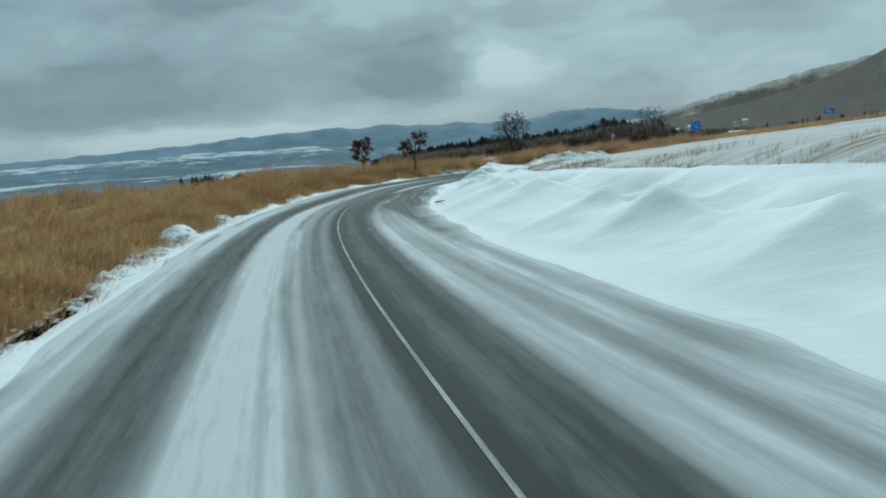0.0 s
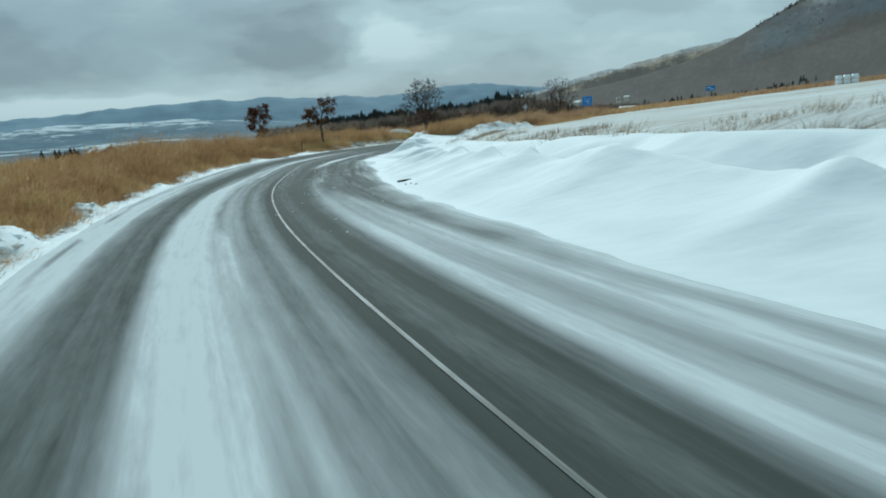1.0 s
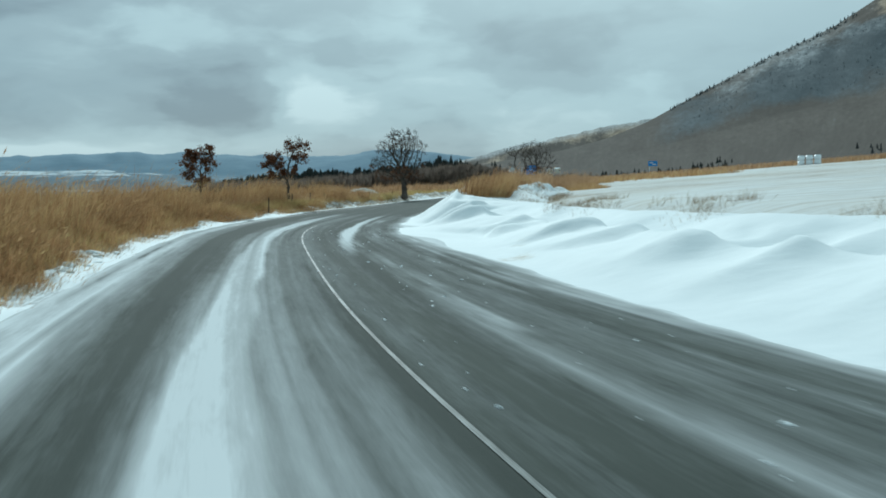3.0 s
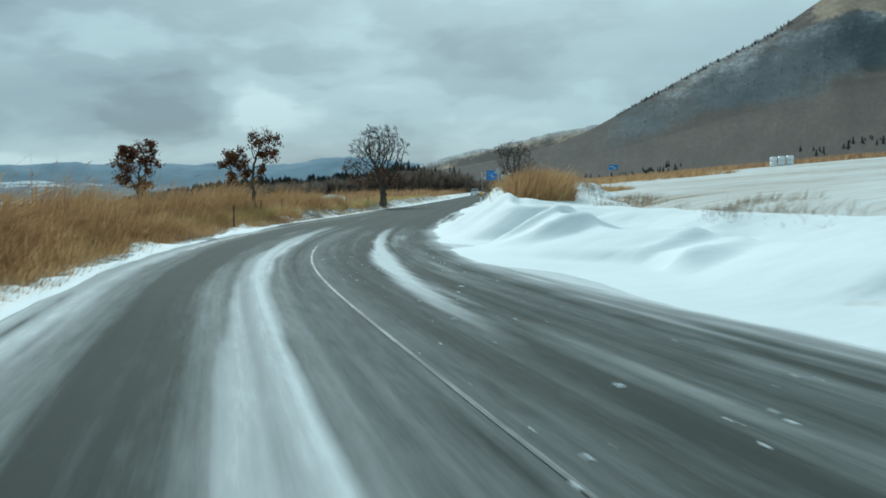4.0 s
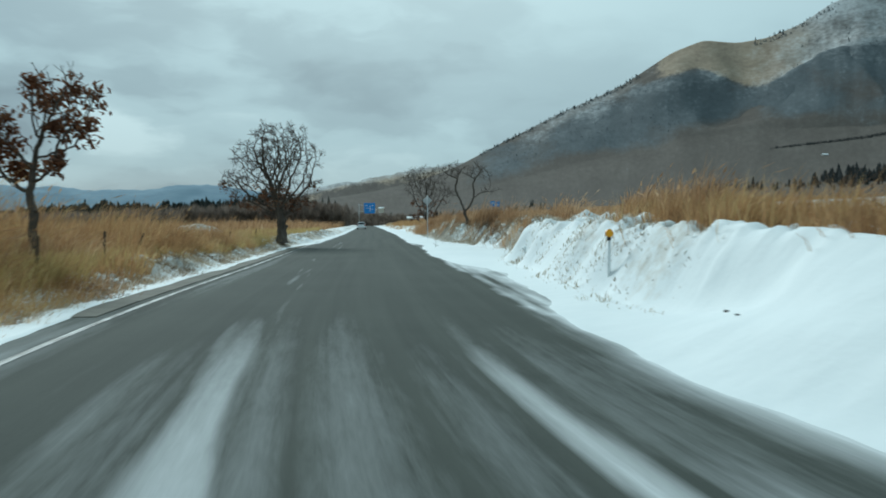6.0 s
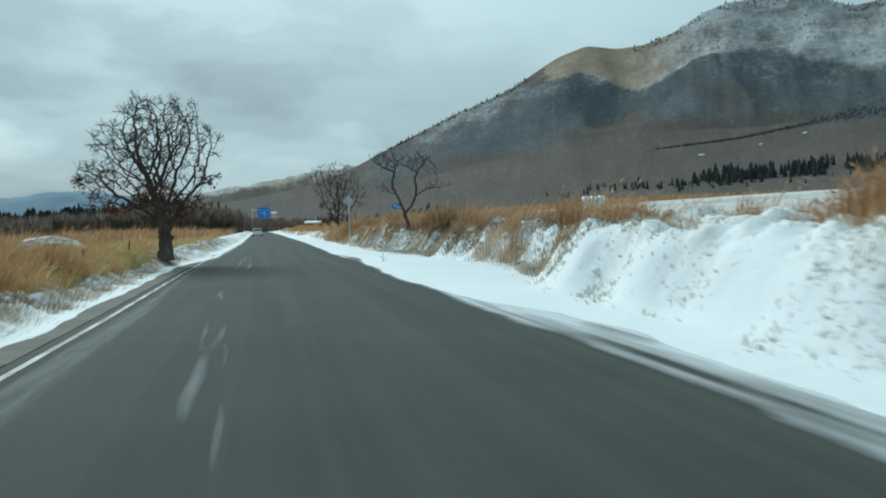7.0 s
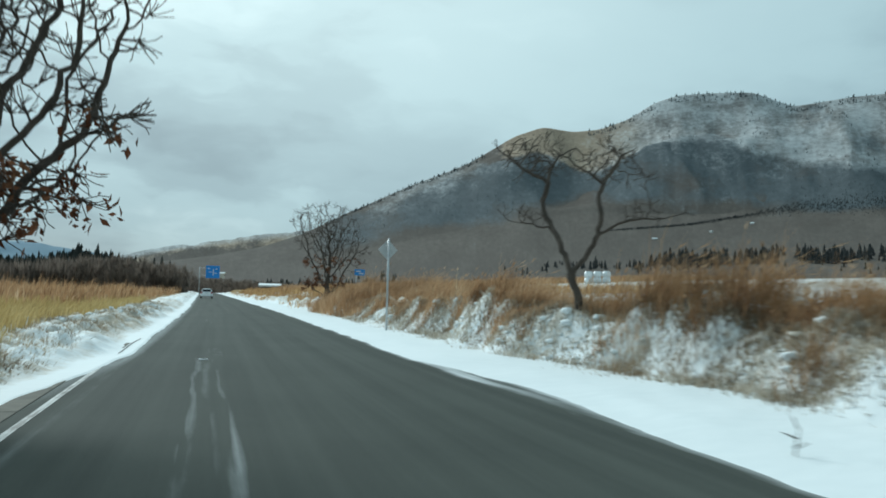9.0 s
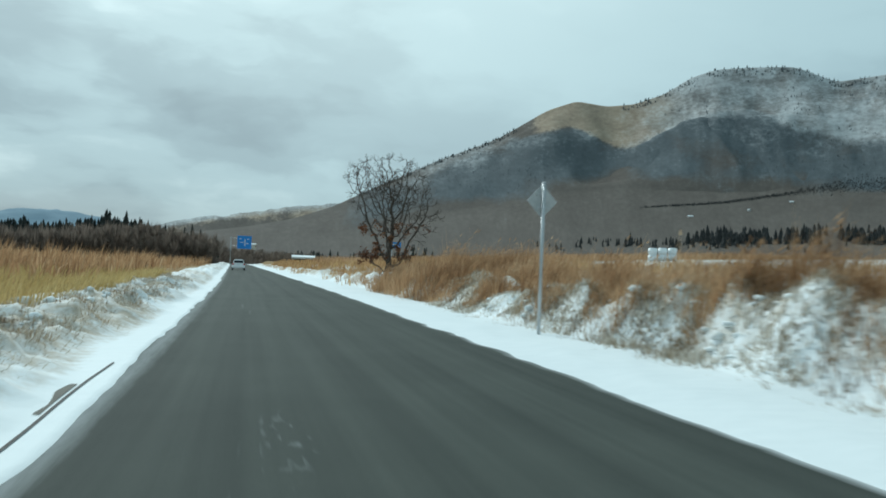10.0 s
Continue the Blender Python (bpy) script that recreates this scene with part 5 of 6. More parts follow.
def tree(name, x, y, z, trunk_h, trunk_r, seed, label, clouds, lean=(0, 0), step=0.15, see=1.5, kill=0.30, jitter=0.22, up=0.05, limb_r=0.03, twig_r=0.007, sprigs=2, leaves=0, leaf_zone=(0.0, 1.0), leaf_bias=0.0, leaf_size=0.10, power=2.3, limbs=()):
    """A tree that grows towards random places in its crown; limbs thicken by what they carry."""
    rg = np.random.default_rng(seed)
    goals = crown_points(rg, clouds)
    goals = goals[goals[:, 2] > trunk_h * 0.75]
    n0 = 8
    pts = [np.array([lean[0] * i / n0 + 0.03 * math.sin(i * 1.3 + seed), lean[1] * i / n0, trunk_h * i / n0]) for i in range(n0 + 1)]
    parent = [-1] + list(range(n0))
    branch = [-1] * (n0 + 1)
    limb_count = 0
    for limb in limbs:
        way = [np.array(q, float) for q in limb]
        a = min(range(n0 - 1, len(pts)), key=lambda j: np.linalg.norm(pts[j] - way[0]))
        for q in way[1:] if len(way) > 1 else way:
            start = pts[a]
            k = max(1, round(np.linalg.norm(q - start) / step))
            for j in range(1, k + 1):
                pts.append(start + (q - start) * j / k + (rg.normal(0, 0.14 * step, 3) if j < k else 0))
                parent.append(a)
                if branch[a] < 0:
                    branch.append(limb_count)
                    limb_count += 1
                else:
                    branch.append(branch[a])
                a = len(pts) - 1
    for turn in range(140):
        P = np.array(pts[n0 - 2 :])
        dist = np.linalg.norm(goals[:, None] - P[None], axis=2)
        near = dist.argmin(1)
        dmin = dist[np.arange(len(goals)), near]
        live = dmin < (see if turn > 6 else 4.0)
        if not live.any():
            break
        added = 0
        for k in np.unique(near[live]):
            mine = goals[live & (near == k)]
            way = ((mine - P[k]) / np.linalg.norm(mine - P[k], axis=1)[:, None]).mean(0)
            way = way / (np.linalg.norm(way) + 1e-6) + rg.normal(0, jitter, 3) + np.array([0, 0, up])
            q = P[k] + way / np.linalg.norm(way) * step
            if np.linalg.norm(P - q, axis=1).min() < step * 0.35:
                continue
            i = int(k) + n0 - 2
            pts.append(q)
            parent.append(i)
            if branch[i] < 0:
                branch.append(limb_count)
                limb_count += 1
            else:
                branch.append(branch[i])
            added += 1
        P = np.array(pts[n0 - 2 :])
        goals = goals[np.linalg.norm(goals[:, None] - P[None], axis=2).min(1) > kill]
        if not added or not len(goals):
            break
    kids = np.bincount([p for p in parent if p >= 0], minlength=len(pts))
    for i in np.flatnonzero(kids[: len(pts)] == 0):
        base_way = pts[i] - pts[parent[i]]
        for _ in range(sprigs):
            a, b_ = i, branch[i]
            way = base_way / np.linalg.norm(base_way) + rg.normal(0, 0.55, 3)
            for _ in range(3):
                way = way / np.linalg.norm(way) + rg.normal(0, 0.25, 3) + np.array([0, 0, 0.08])
                pts.append(pts[a] + way / np.linalg.norm(way) * step * 0.75)
                parent.append(a)
                branch.append(b_)
                a = len(pts) - 1
    P, parent, branch = np.array(pts), np.array(parent), np.array(branch)
    load = np.zeros(len(P))
    tip = np.bincount(parent[parent >= 0], minlength=len(P)) == 0
    for i in range(len(P) - 1, 0, -1):
        if tip[i]:
            load[i] += twig_r**power
        load[parent[i]] += load[i]
    rad = load ** (1 / power)
    rad = np.where(rad > twig_r * 1.01, twig_r + (rad - twig_r) * (trunk_r - twig_r) / max(rad[n0] - twig_r, 1e-4), twig_r)
    thing = empty(name, pose(x, y, z))
    tagged(thing, label, "tree", "roadside trees")
    # the trunk, one lofted skin with a flared, uneven foot
    rings, sides = [], 18
    fine_n = 16
    for i in range(fine_n + 1):
        u = i / fine_n * n0
        c = P[min(int(u), n0 - 1)] + (P[min(int(u) + 1, n0)] - P[min(int(u), n0 - 1)]) * (u - min(int(u), n0 - 1))
        flare = trunk_r * (1 + 0.6 * math.exp(-i / 2.4) + 0.05 * max(0, i - fine_n + 4))
        for kk in range(sides):
            a = 6.283 * kk / sides
            rr = flare * (1 + 0.10 * math.sin(3 * a + seed + i * 0.25) + 0.05 * math.sin(7 * a + i * 0.6))
            rings.append((c[0] + rr * math.cos(a), c[1] + rr * math.sin(a), c[2] - 0.25 * (1 - min(1, i / 3))))
    faces = [(j * sides + kk, j * sides + (kk + 1) % sides, (j + 1) * sides + (kk + 1) % sides, (j + 1) * sides + kk) for j in range(fine_n) for kk in range(sides)]
    put_mesh("trunk", rings, faces, BARK).parent = thing
    heir = np.full(len(P), -1)
    for q in np.argsort(rad[1:], kind="stable") + 1:
        heir[parent[q]] = q
    U, V = frames_along(P, parent, heir)
    i = np.arange(n0 + 1, len(P))
    thick = rad[i] > limb_r
    for b_ in range(limb_count):
        pick = i[thick & (branch[i] == b_)]
        if len(pick):
            put_mesh("limb", *loft(pick, P, parent, heir, rad, U, V, 8, n0), BARK).parent = thing
    twigs = put_mesh("twig_crown", *loft(i[~thick], P, parent, heir, rad, U, V, 5, n0), BARK)
    twigs.parent = thing
    tagged(twigs, kind="stuff")
    if leaves:
        tp = P[i][rad[i] < twig_r * 1.6]
        lo_, hi_ = trunk_h * 0.7, P[:, 2].max()
        hz = (tp[:, 2] - lo_) / (hi_ - lo_)
        wgt = ((hz > leaf_zone[0]) & (hz < leaf_zone[1])) * np.exp(tp[:, 0] * leaf_bias) + 1e-9
        nodes = tp[rg.choice(len(tp), max(6, leaves // 14), p=wgt / wgt.sum())]
        c = nodes[rg.integers(0, len(nodes), leaves)] + rg.normal(0, 0.10, (leaves, 3))
        e1 = rg.normal(0, 1, (leaves, 3))
        e1 /= np.linalg.norm(e1, axis=1)[:, None]
        e2 = np.cross(e1, rg.normal(0, 1, (leaves, 3)))
        e2 /= np.linalg.norm(e2, axis=1)[:, None]
        nrm = np.cross(e1, e2)
        sz = leaf_size * rg.uniform(0.6, 1.3, (leaves, 1))
        v = np.stack([c - e1 * sz, c + e2 * sz * 0.45 + nrm * sz * 0.2, c + e1 * sz, c - e2 * sz * 0.45 + nrm * sz * 0.2], 1).reshape(-1, 3)
        j = np.arange(leaves)[:, None] * 4
        foliage = put_mesh("dead_foliage", v, np.concatenate([j + [0, 1, 2], j + [0, 2, 3]], 1).reshape(-1, 3), DEAD_LEAF)
        foliage.parent = thing
        tagged(foliage, kind="stuff")
    return thing


def land_z(x, y):
    s, d = to_road([x], [y])
    return float(ground_z(np.array([x]), np.array([y]), s, d)[0])


tree("oak_tree", -2.8, 38.8, 0.42, 0.75, 0.25, 11, "big bare roadside oak with few brown leaves", [(-0.2, 0, 2.0, 1.5, 1.3, 0.8, 150), (0.9, 0, 2.3, 0.9, 0.9, 0.5, 60), (-0.2, 0, 3.7, 1.6, 1.6, 1.3, 260), (-1.7, 0.2, 4.5, 1.0, 1.1, 0.9, 170), (-0.6, -0.2, 5.6, 1.0, 1.1, 0.8, 150), (0.7, 0.2, 5.5, 0.9, 1.1, 0.9, 150), (1.6, 0, 4.5, 0.8, 1.0, 0.8, 130), (-2.3, 0, 3.2, 1.0, 1.0, 0.7, 150), (-2.0, 0, 2.1, 0.9, 0.9, 0.45, 80), (1.4, 0, 3.1, 0.9, 0.9, 0.6, 90), (-0.3, 1.5, 4.6, 1.2, 1.0, 1.0, 110), (0.1, -1.5, 4.6, 1.2, 1.0, 1.0, 110)], kill=0.25, jitter=0.24, leaves=1300, leaf_zone=(0.0, 0.40), leaf_size=0.075, sprigs=9, twig_r=0.0065, power=1.85)
tree("oak_tree", -6.0, 14.3, land_z(-6.0, 14.3), 1.2, 0.085, 23, "slender oak, half bare, half in rusty leaves", [(-0.7, 0, 2.5, 0.8, 0.7, 0.75, 170), (0.6, 0, 3.4, 0.85, 0.7, 1.0, 200), (0.2, 0, 2.2, 0.6, 0.5, 0.5, 50)], kill=0.24, step=0.12, leaves=2300, leaf_zone=(0.0, 0.88), leaf_bias=-0.3, leaf_size=0.085, limb_r=0.02, twig_r=0.006, sprigs=3)
tree("oak_tree", -12.3, 15.3, land_z(-12.3, 15.3), 0.9, 0.085, 35, "small oak still full of rust-brown leaves", [(-0.55, 0, 2.75, 0.6, 0.7, 1.0, 170), (0.55, 0, 3.0, 0.55, 0.7, 0.95, 170), (0.3, 0, 1.7, 0.6, 0.5, 0.35, 50)], kill=0.24, step=0.12, leaves=3000, leaf_zone=(0.0, 1.1), leaf_size=0.085, limb_r=0.02, twig_r=0.006)
def crooked(*path):
    """Places of a limb that spreads across the slope: metres sideways, up and in depth."""
    return [(0.852 * q + 0.524 * b, -0.524 * q + 0.852 * b, h) for q, h, b in path]


CROOKED_LIMBS = [
    crooked((-0.26, 1.05, 0), (-0.55, 1.80, -0.1), (-0.84, 2.30, -0.05), (-0.95, 2.72, 0.1), (-0.82, 3.12, 0.15), (-0.94, 3.24, 0.1), (-1.38, 3.42, -0.1), (-1.72, 3.70, -0.2), (-1.96, 3.86, -0.2)),
    crooked((-0.82, 3.12, 0.15), (-0.75, 3.55, 0.3), (-0.60, 3.80, 0.4), (-0.32, 3.98, 0.5)),
    crooked((-0.80, 2.10, 0), (-1.28, 2.20, 0.2), (-1.72, 2.27, 0.3), (-1.86, 2.40, 0.3)),
    crooked((-0.26, 1.05, 0), (0.08, 1.50, 0.1), (0.32, 1.95, 0.05), (0.38, 2.40, -0.1), (0.32, 2.72, -0.1), (0.42, 3.08, 0), (0.62, 3.42, 0.2), (0.86, 3.80, 0.3), (1.10, 3.92, 0.3)),
    crooked((0.42, 3.08, 0), (0.10, 3.32, -0.2), (-0.2, 3.46, -0.3)),
    crooked((0.34, 1.98, 0.05), (0.76, 2.18, -0.1), (1.25, 2.28, -0.2), (1.74, 2.28, -0.2), (2.15, 2.40, -0.3)),
]
tree("bare_tree", 8.45, 43.15, 0.88, 1.05, 0.088, 46, "crooked forked bare tree among the brown grass", [(-0.95, 0.55, 3.72, 0.85, 0.8, 0.5, 120), (-1.1, 0.6, 2.3, 0.5, 0.35, 0.18, 12), (0.5, -0.3, 3.6, 0.85, 0.8, 0.5, 120), (1.2, -0.7, 2.45, 0.7, 0.4, 0.25, 16), (1.05, -0.6, 3.2, 0.4, 0.4, 0.3, 14)], lean=(-0.23, 0.13), kill=0.17, jitter=0.32, step=0.12, sprigs=4, limb_r=0.022, twig_r=0.006, see=0.9, power=2.15, limbs=CROOKED_LIMBS)
tree("oak_tree", 9.9, 81.0, land_z(9.9, 81.0), 0.6, 0.18, 53, "spreading bare tree with brown leaves near the trunk", [(0.0, 0, 2.0, 1.5, 1.4, 1.0, 90), (0.2, 0, 5.4, 2.6, 2.0, 2.6, 560), (-0.9, 0, 6.4, 1.8, 1.4, 1.4, 200), (1.3, 0, 4.6, 2.1, 1.5, 1.8, 220)], kill=0.30, step=0.18, leaves=1300, leaf_zone=(0.0, 0.45), leaf_bias=-0.2, leaf_size=0.085, limb_r=0.035, twig_r=0.0075, up=0.14, sprigs=6, power=2.0)


# ---- far woods ----
def conifers(name, x, y, z, h, label, seed, mat=CONIFER):
    rg = np.random.default_rng(seed)
    n, sides, tiers = len(x), 7, 4
    t = np.arange(sides) * 2 * np.pi / sides
    V, F, off = [], [], 0
    for k in range(tiers):
        r = h * (0.25 - 0.052 * k) * rg.uniform(0.85, 1.2, n)
        z0, z1 = z + h * (0.06 + 0.21 * k), z + h * (0.42 + 0.195 * k)
        a = t[None] + rg.uniform(0, 6.28, n)[:, None]
        rr = r[:, None] * rg.uniform(0.65, 1.2, (n, sides))
        ring = np.stack([x[:, None] + np.cos(a) * rr, y[:, None] + np.sin(a) * rr, z0[:, None] + rg.uniform(-0.03, 0.03, (n, sides)) * h[:, None]], -1)
        apex = np.stack([x, y, z1], -1)[:, None]
        V.append(np.concatenate([ring, apex], 1).reshape(-1, 3))
        j = np.arange(n)[:, None, None] * (sides + 1) + off
        i = np.arange(sides)
        F.append((j + np.stack([i, (i + 1) % sides, np.full(sides, sides)], 1)[None]).reshape(-1, 3))
        off += n * (sides + 1)
    return tagged(put_mesh(name, np.concatenate(V), np.concatenate(F), mat, smooth=False), label, "forest", kind="stuff")


def brush_trees(name, x, y, z, h, label, seed, per=26):
    """Leafless far trees: each a fan of thin upright slivers."""
    rg = np.random.default_rng(seed)
    n = len(x) * per
    bx, by, bz, bh = (np.repeat(v, per) for v in (x, y, z, h))
    a, r = rg.uniform(0, 6.28, n), rg.random(n) ** 0.6
    dx, dy = np.cos(a) * r * bh * 0.42, np.sin(a) * r * bh * 0.42
    root = np.stack([bx + dx * 0.15, by + dy * 0.15, bz], 1)
    tip = np.stack([bx + dx, by + dy, bz + bh * rg.uniform(0.55, 1.0, n) * (1 - 0.42 * r * r)], 1)
    mid = root * 0.45 + tip * 0.55 + np.stack([dx, dy, dx * 0], 1) * 0.12
    s_ = np.stack([np.cos(a + 1.57), np.sin(a + 1.57), a * 0], 1) * (bh * 0.016)[:, None]
    v = np.stack([root, mid + s_, tip, mid - s_], 1).reshape(-1, 3)
    j = np.arange(n)[:, None] * 4
    return tagged(put_mesh(name, v, np.concatenate([j + [0, 1, 2], j + [0, 2, 3]], 1).reshape(-1, 3), BROWN_WOOD), label, "forest", kind="stuff")


def at_bearing(az, r):
    return r * np.sin(np.radians(az)), r * np.cos(np.radians(az))


def from_eye(count, az0, az1, r0, r1, eye=(20, -48)):
    az, r = rng.uniform(az0, az1, count), rng.uniform(r0, r1, count)
    x, y = at_bearing(az, r)
    return x + eye[0], y + eye[1], az


x, y, az = from_eye(2600, -27, -3.0, 292, 360)
k = rng.random(2600) < 1 - 0.88 * sstep(-7.5, -5, az)
x, y, az = x[k], y[k], az[k]
top_z = np.interp(az, [-27, -23, -19, -16, -12, -9, -6, -3], [3.5, 7.5, 9.5, 10.5, 12.0, 14.0, 13.5, 10.0])
h = rng.uniform(2.4, 5.6, len(x))
top_z = top_z * (0.86 + 0.16 * fbm(az * 1.1, az * 0, 3, 211))
conifers("conifer_wood", x, y, top_z * (1 - 0.6 * rng.random(len(x)) ** 1.3) - h, h, "dark conifer wood beyond the meadow", 201)
x, y, az = from_eye(3000, -26, 6, 258, 420)
dist = np.hypot(x - 20, y + 48)
dist = np.where(az < -3.8, 256 + (dist - 258) * 0.2, 345 + 0.8 * np.abs(dist - 345))
x, y = 20 + dist * np.sin(np.radians(az)), -48 + dist * np.cos(np.radians(az))
h = rng.uniform(3.5, 7.0, len(x)) * (1 - 0.35 * sstep(-11, -7, az))
lift = np.interp(az, [-26, -21, -16, -12, -8.5, -6, -3.5, 6], [2.2, 6.0, 7.6, 8.4, 10.2, 10.0, 8.0, 5.0])
brush_trees("bare_wood", x, y, np.maximum(lift * rng.uniform(0.25, 0.98, len(x)) - h, -1.0), h, "leafless brown wood around the conifers", 203)


def slope_z(az, r):
    """Height of the mountain's foot."""
    lo_ = -0.6 + np.clip(az, 0, 40) * 0.02
    ft = smooth_table(az, FOOT_AZ, FOOT_EL)
    e_ = lo_ + (ft - lo_) * (0.12 * sstep(0, 0.06, (r - 330) / 1370) + 0.88 * np.clip((r - 330) / 1370, 0, 1) ** 1.25)
    return np.tan(np.radians(e_)) * r


az = rng.uniform(24, 66, 1300)
r = np.interp(az, [24, 30, 36, 42, 52, 66], [800, 820, 860, 960, 1040, 1080]) + rng.normal(0, 40, 1300) + 25 * np.sin(az * 0.9)
x, y = at_bearing(az, r)
k = (fbm(az * 0.9, r * 0.02, 2, 213) > -0.35) & (rng.random(1300) < 0.25 + 0.75 * sstep(32, 37, az))
conifers("conifer_belt", x[k], y[k], (slope_z(az, r) - 1.0)[k], (rng.uniform(7, 19, 1300) * (0.55 + 0.45 * sstep(33, 38, az)))[k], "dark belt of conifers at the mountain's foot", 205, ROW_CONIFER)
az = rng.uniform(-4, 66, 3000)
r = 345 + 260 * rng.random(3000) ** 1.3
x, y = at_bearing(az, r)
brush_trees("bare_wood", x, y, slope_z(az, r) - 0.8, rng.uniform(2.5, 5.0, 3000), "leafless brown woodland on the mountain's lower slope", 207, per=14)
az = rng.uniform(-8, 16, 420)
r = 400 + 520 * rng.random(420)
k = fbm(az * 0.7, r * 0.012, 3, 217) > 0.02
x, y = at_bearing(az[k], r[k])
conifers("scattered_conifers", x, y, slope_z(az[k], r[k]) - 0.5, rng.uniform(4, 9, k.sum()), "dark conifers among the bare woods of the low slope", 219)
az = rng.uniform(36, 66, 40)
r = rng.uniform(740, 900, 40)
x, y = at_bearing(az, r)
conifers("scattered_conifers", x, y, slope_z(az, r) - 0.5, rng.uniform(4, 8, 40), "scattered dark conifers on the brown slope", 209)


# forest on the mountain itself: conifers coloured pale for haze, thick in the dark belt, sparse on the frosted tops and
# the ridge
ma, mr, mz, md, mu, me_ = mountain_grid
rg = np.random.default_rng(229)
ai = np.searchsorted(ma, 32 + 32 * rg.random(5200) ** 0.75)
row_el = np.interp(ma[ai], [32, 38, 46, 58, 80], [5.15, 5.6, 6.8, 7.2, 6.0]) + rg.normal(0, 1, 5200) * np.interp(ma[ai], [32, 42, 50], [0.025, 0.06, 0.42])
near_r = np.array([np.interp(e_, np.maximum.accumulate(me_[a_]), mr) for a_, e_ in zip(ai, row_el)])
row_z = np.array([np.interp(r_, mr, mz[a_]) for a_, r_ in zip(ai, near_r)])
x, y = at_bearing(ma[ai] + rg.uniform(-0.08, 0.08, 5200), near_r)
conifers("conifer_row", x, y, row_z - 2.5, rg.uniform(3, 6, 5200), "dark row of conifers across the mountain's foot", 231, ROW_CONIFER)
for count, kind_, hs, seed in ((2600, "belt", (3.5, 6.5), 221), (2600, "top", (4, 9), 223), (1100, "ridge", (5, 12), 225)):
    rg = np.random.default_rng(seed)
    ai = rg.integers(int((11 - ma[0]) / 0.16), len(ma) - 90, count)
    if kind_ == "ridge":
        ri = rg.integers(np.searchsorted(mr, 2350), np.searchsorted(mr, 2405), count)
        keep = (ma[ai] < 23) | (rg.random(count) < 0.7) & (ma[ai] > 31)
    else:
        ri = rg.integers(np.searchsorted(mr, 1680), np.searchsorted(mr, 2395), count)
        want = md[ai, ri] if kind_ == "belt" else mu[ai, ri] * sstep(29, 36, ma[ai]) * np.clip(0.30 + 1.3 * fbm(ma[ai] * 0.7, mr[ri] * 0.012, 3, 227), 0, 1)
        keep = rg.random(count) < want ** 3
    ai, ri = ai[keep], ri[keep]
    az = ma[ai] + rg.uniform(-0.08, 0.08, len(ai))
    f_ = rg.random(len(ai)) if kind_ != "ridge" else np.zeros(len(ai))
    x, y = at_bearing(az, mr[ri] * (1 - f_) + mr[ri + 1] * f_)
    conifers("mountain_conifers", x, y, mz[ai, ri] * (1 - f_) + mz[ai, ri + 1] * f_ - 2.0, rg.uniform(*hs, len(ai)), "conifers on the mountainside, paled by haze put into their colour", seed, HAZED_CONIFER)


# ---- road furniture ----
def delineator(x, y, z):
    t = empty("delineator_post", pose(x, y, z, 0, 0, 8))
    tagged(t, "white roadside delineator post with an orange reflector head", "delineator")
    part("post", rod(bmesh.new(), (0, 0, -0.3), (0, 0, 0.74), 0.030, 0.030, 14), POST_WHITE, t, smooth=True)
    bm = rod(bmesh.new(), (0, 0, 0.74), (0, 0, 0.80), 0.036, 0.036, 14)
    part("collar", bm, TYRE, t, "dark collar")
    bm = bmesh.new()
    bmesh.ops.create_cone(bm, cap_ends=True, segments=18, radius1=0.072, radius2=0.072, depth=0.05, matrix=pose(0, 0, 0.87, 90))
    bmesh.ops.bevel(bm, geom=bm.edges[:], offset=0.008, segments=2, affect="EDGES")
    part("reflector", bm, ORANGE, t, "round orange reflector")
    return t


delineator(5.24, 10.22, 0.18)


def diamond_sign(x, y, z, turn):
    t = empty("warning_sign", pose(x, y, z, 0, 0, turn))
    tagged(t, "diamond road sign seen from its grey back, on a steel pole", "road sign")
    part("pole", rod(bmesh.new(), (0, 0, -0.4), (0, 0, 3.16), 0.038, 0.038, 16), STEEL, t, smooth=True)
    bm = rod(bmesh.new(), (0, 0, 3.16), (0, 0, 3.19), 0.041, 0.03, 16)
    part("cap", bm, STEEL, t)
    bm = bmesh.new()
    box(bm, 0, 0.06, 0, 0.54, 0.012, 0.54, 0.004)
    bmesh.ops.rotate(bm, verts=bm.verts, cent=(0, 0.06, 0), matrix=Matrix.Rotation(radians(45), 3, "Y"))
    bmesh.ops.translate(bm, verts=bm.verts, vec=(0, 0, 2.76))
    part("plate", bm, SIGN_BACK, t, "grey diamond plate")
    for zz in (2.62, 2.90):
        part("bracket", box(bmesh.new(), 0, 0.035, zz, 0.30, 0.03, 0.05, 0.005), STEEL, t)
    return t


diamond_sign(7.17, 54.75, 0.22, 4)


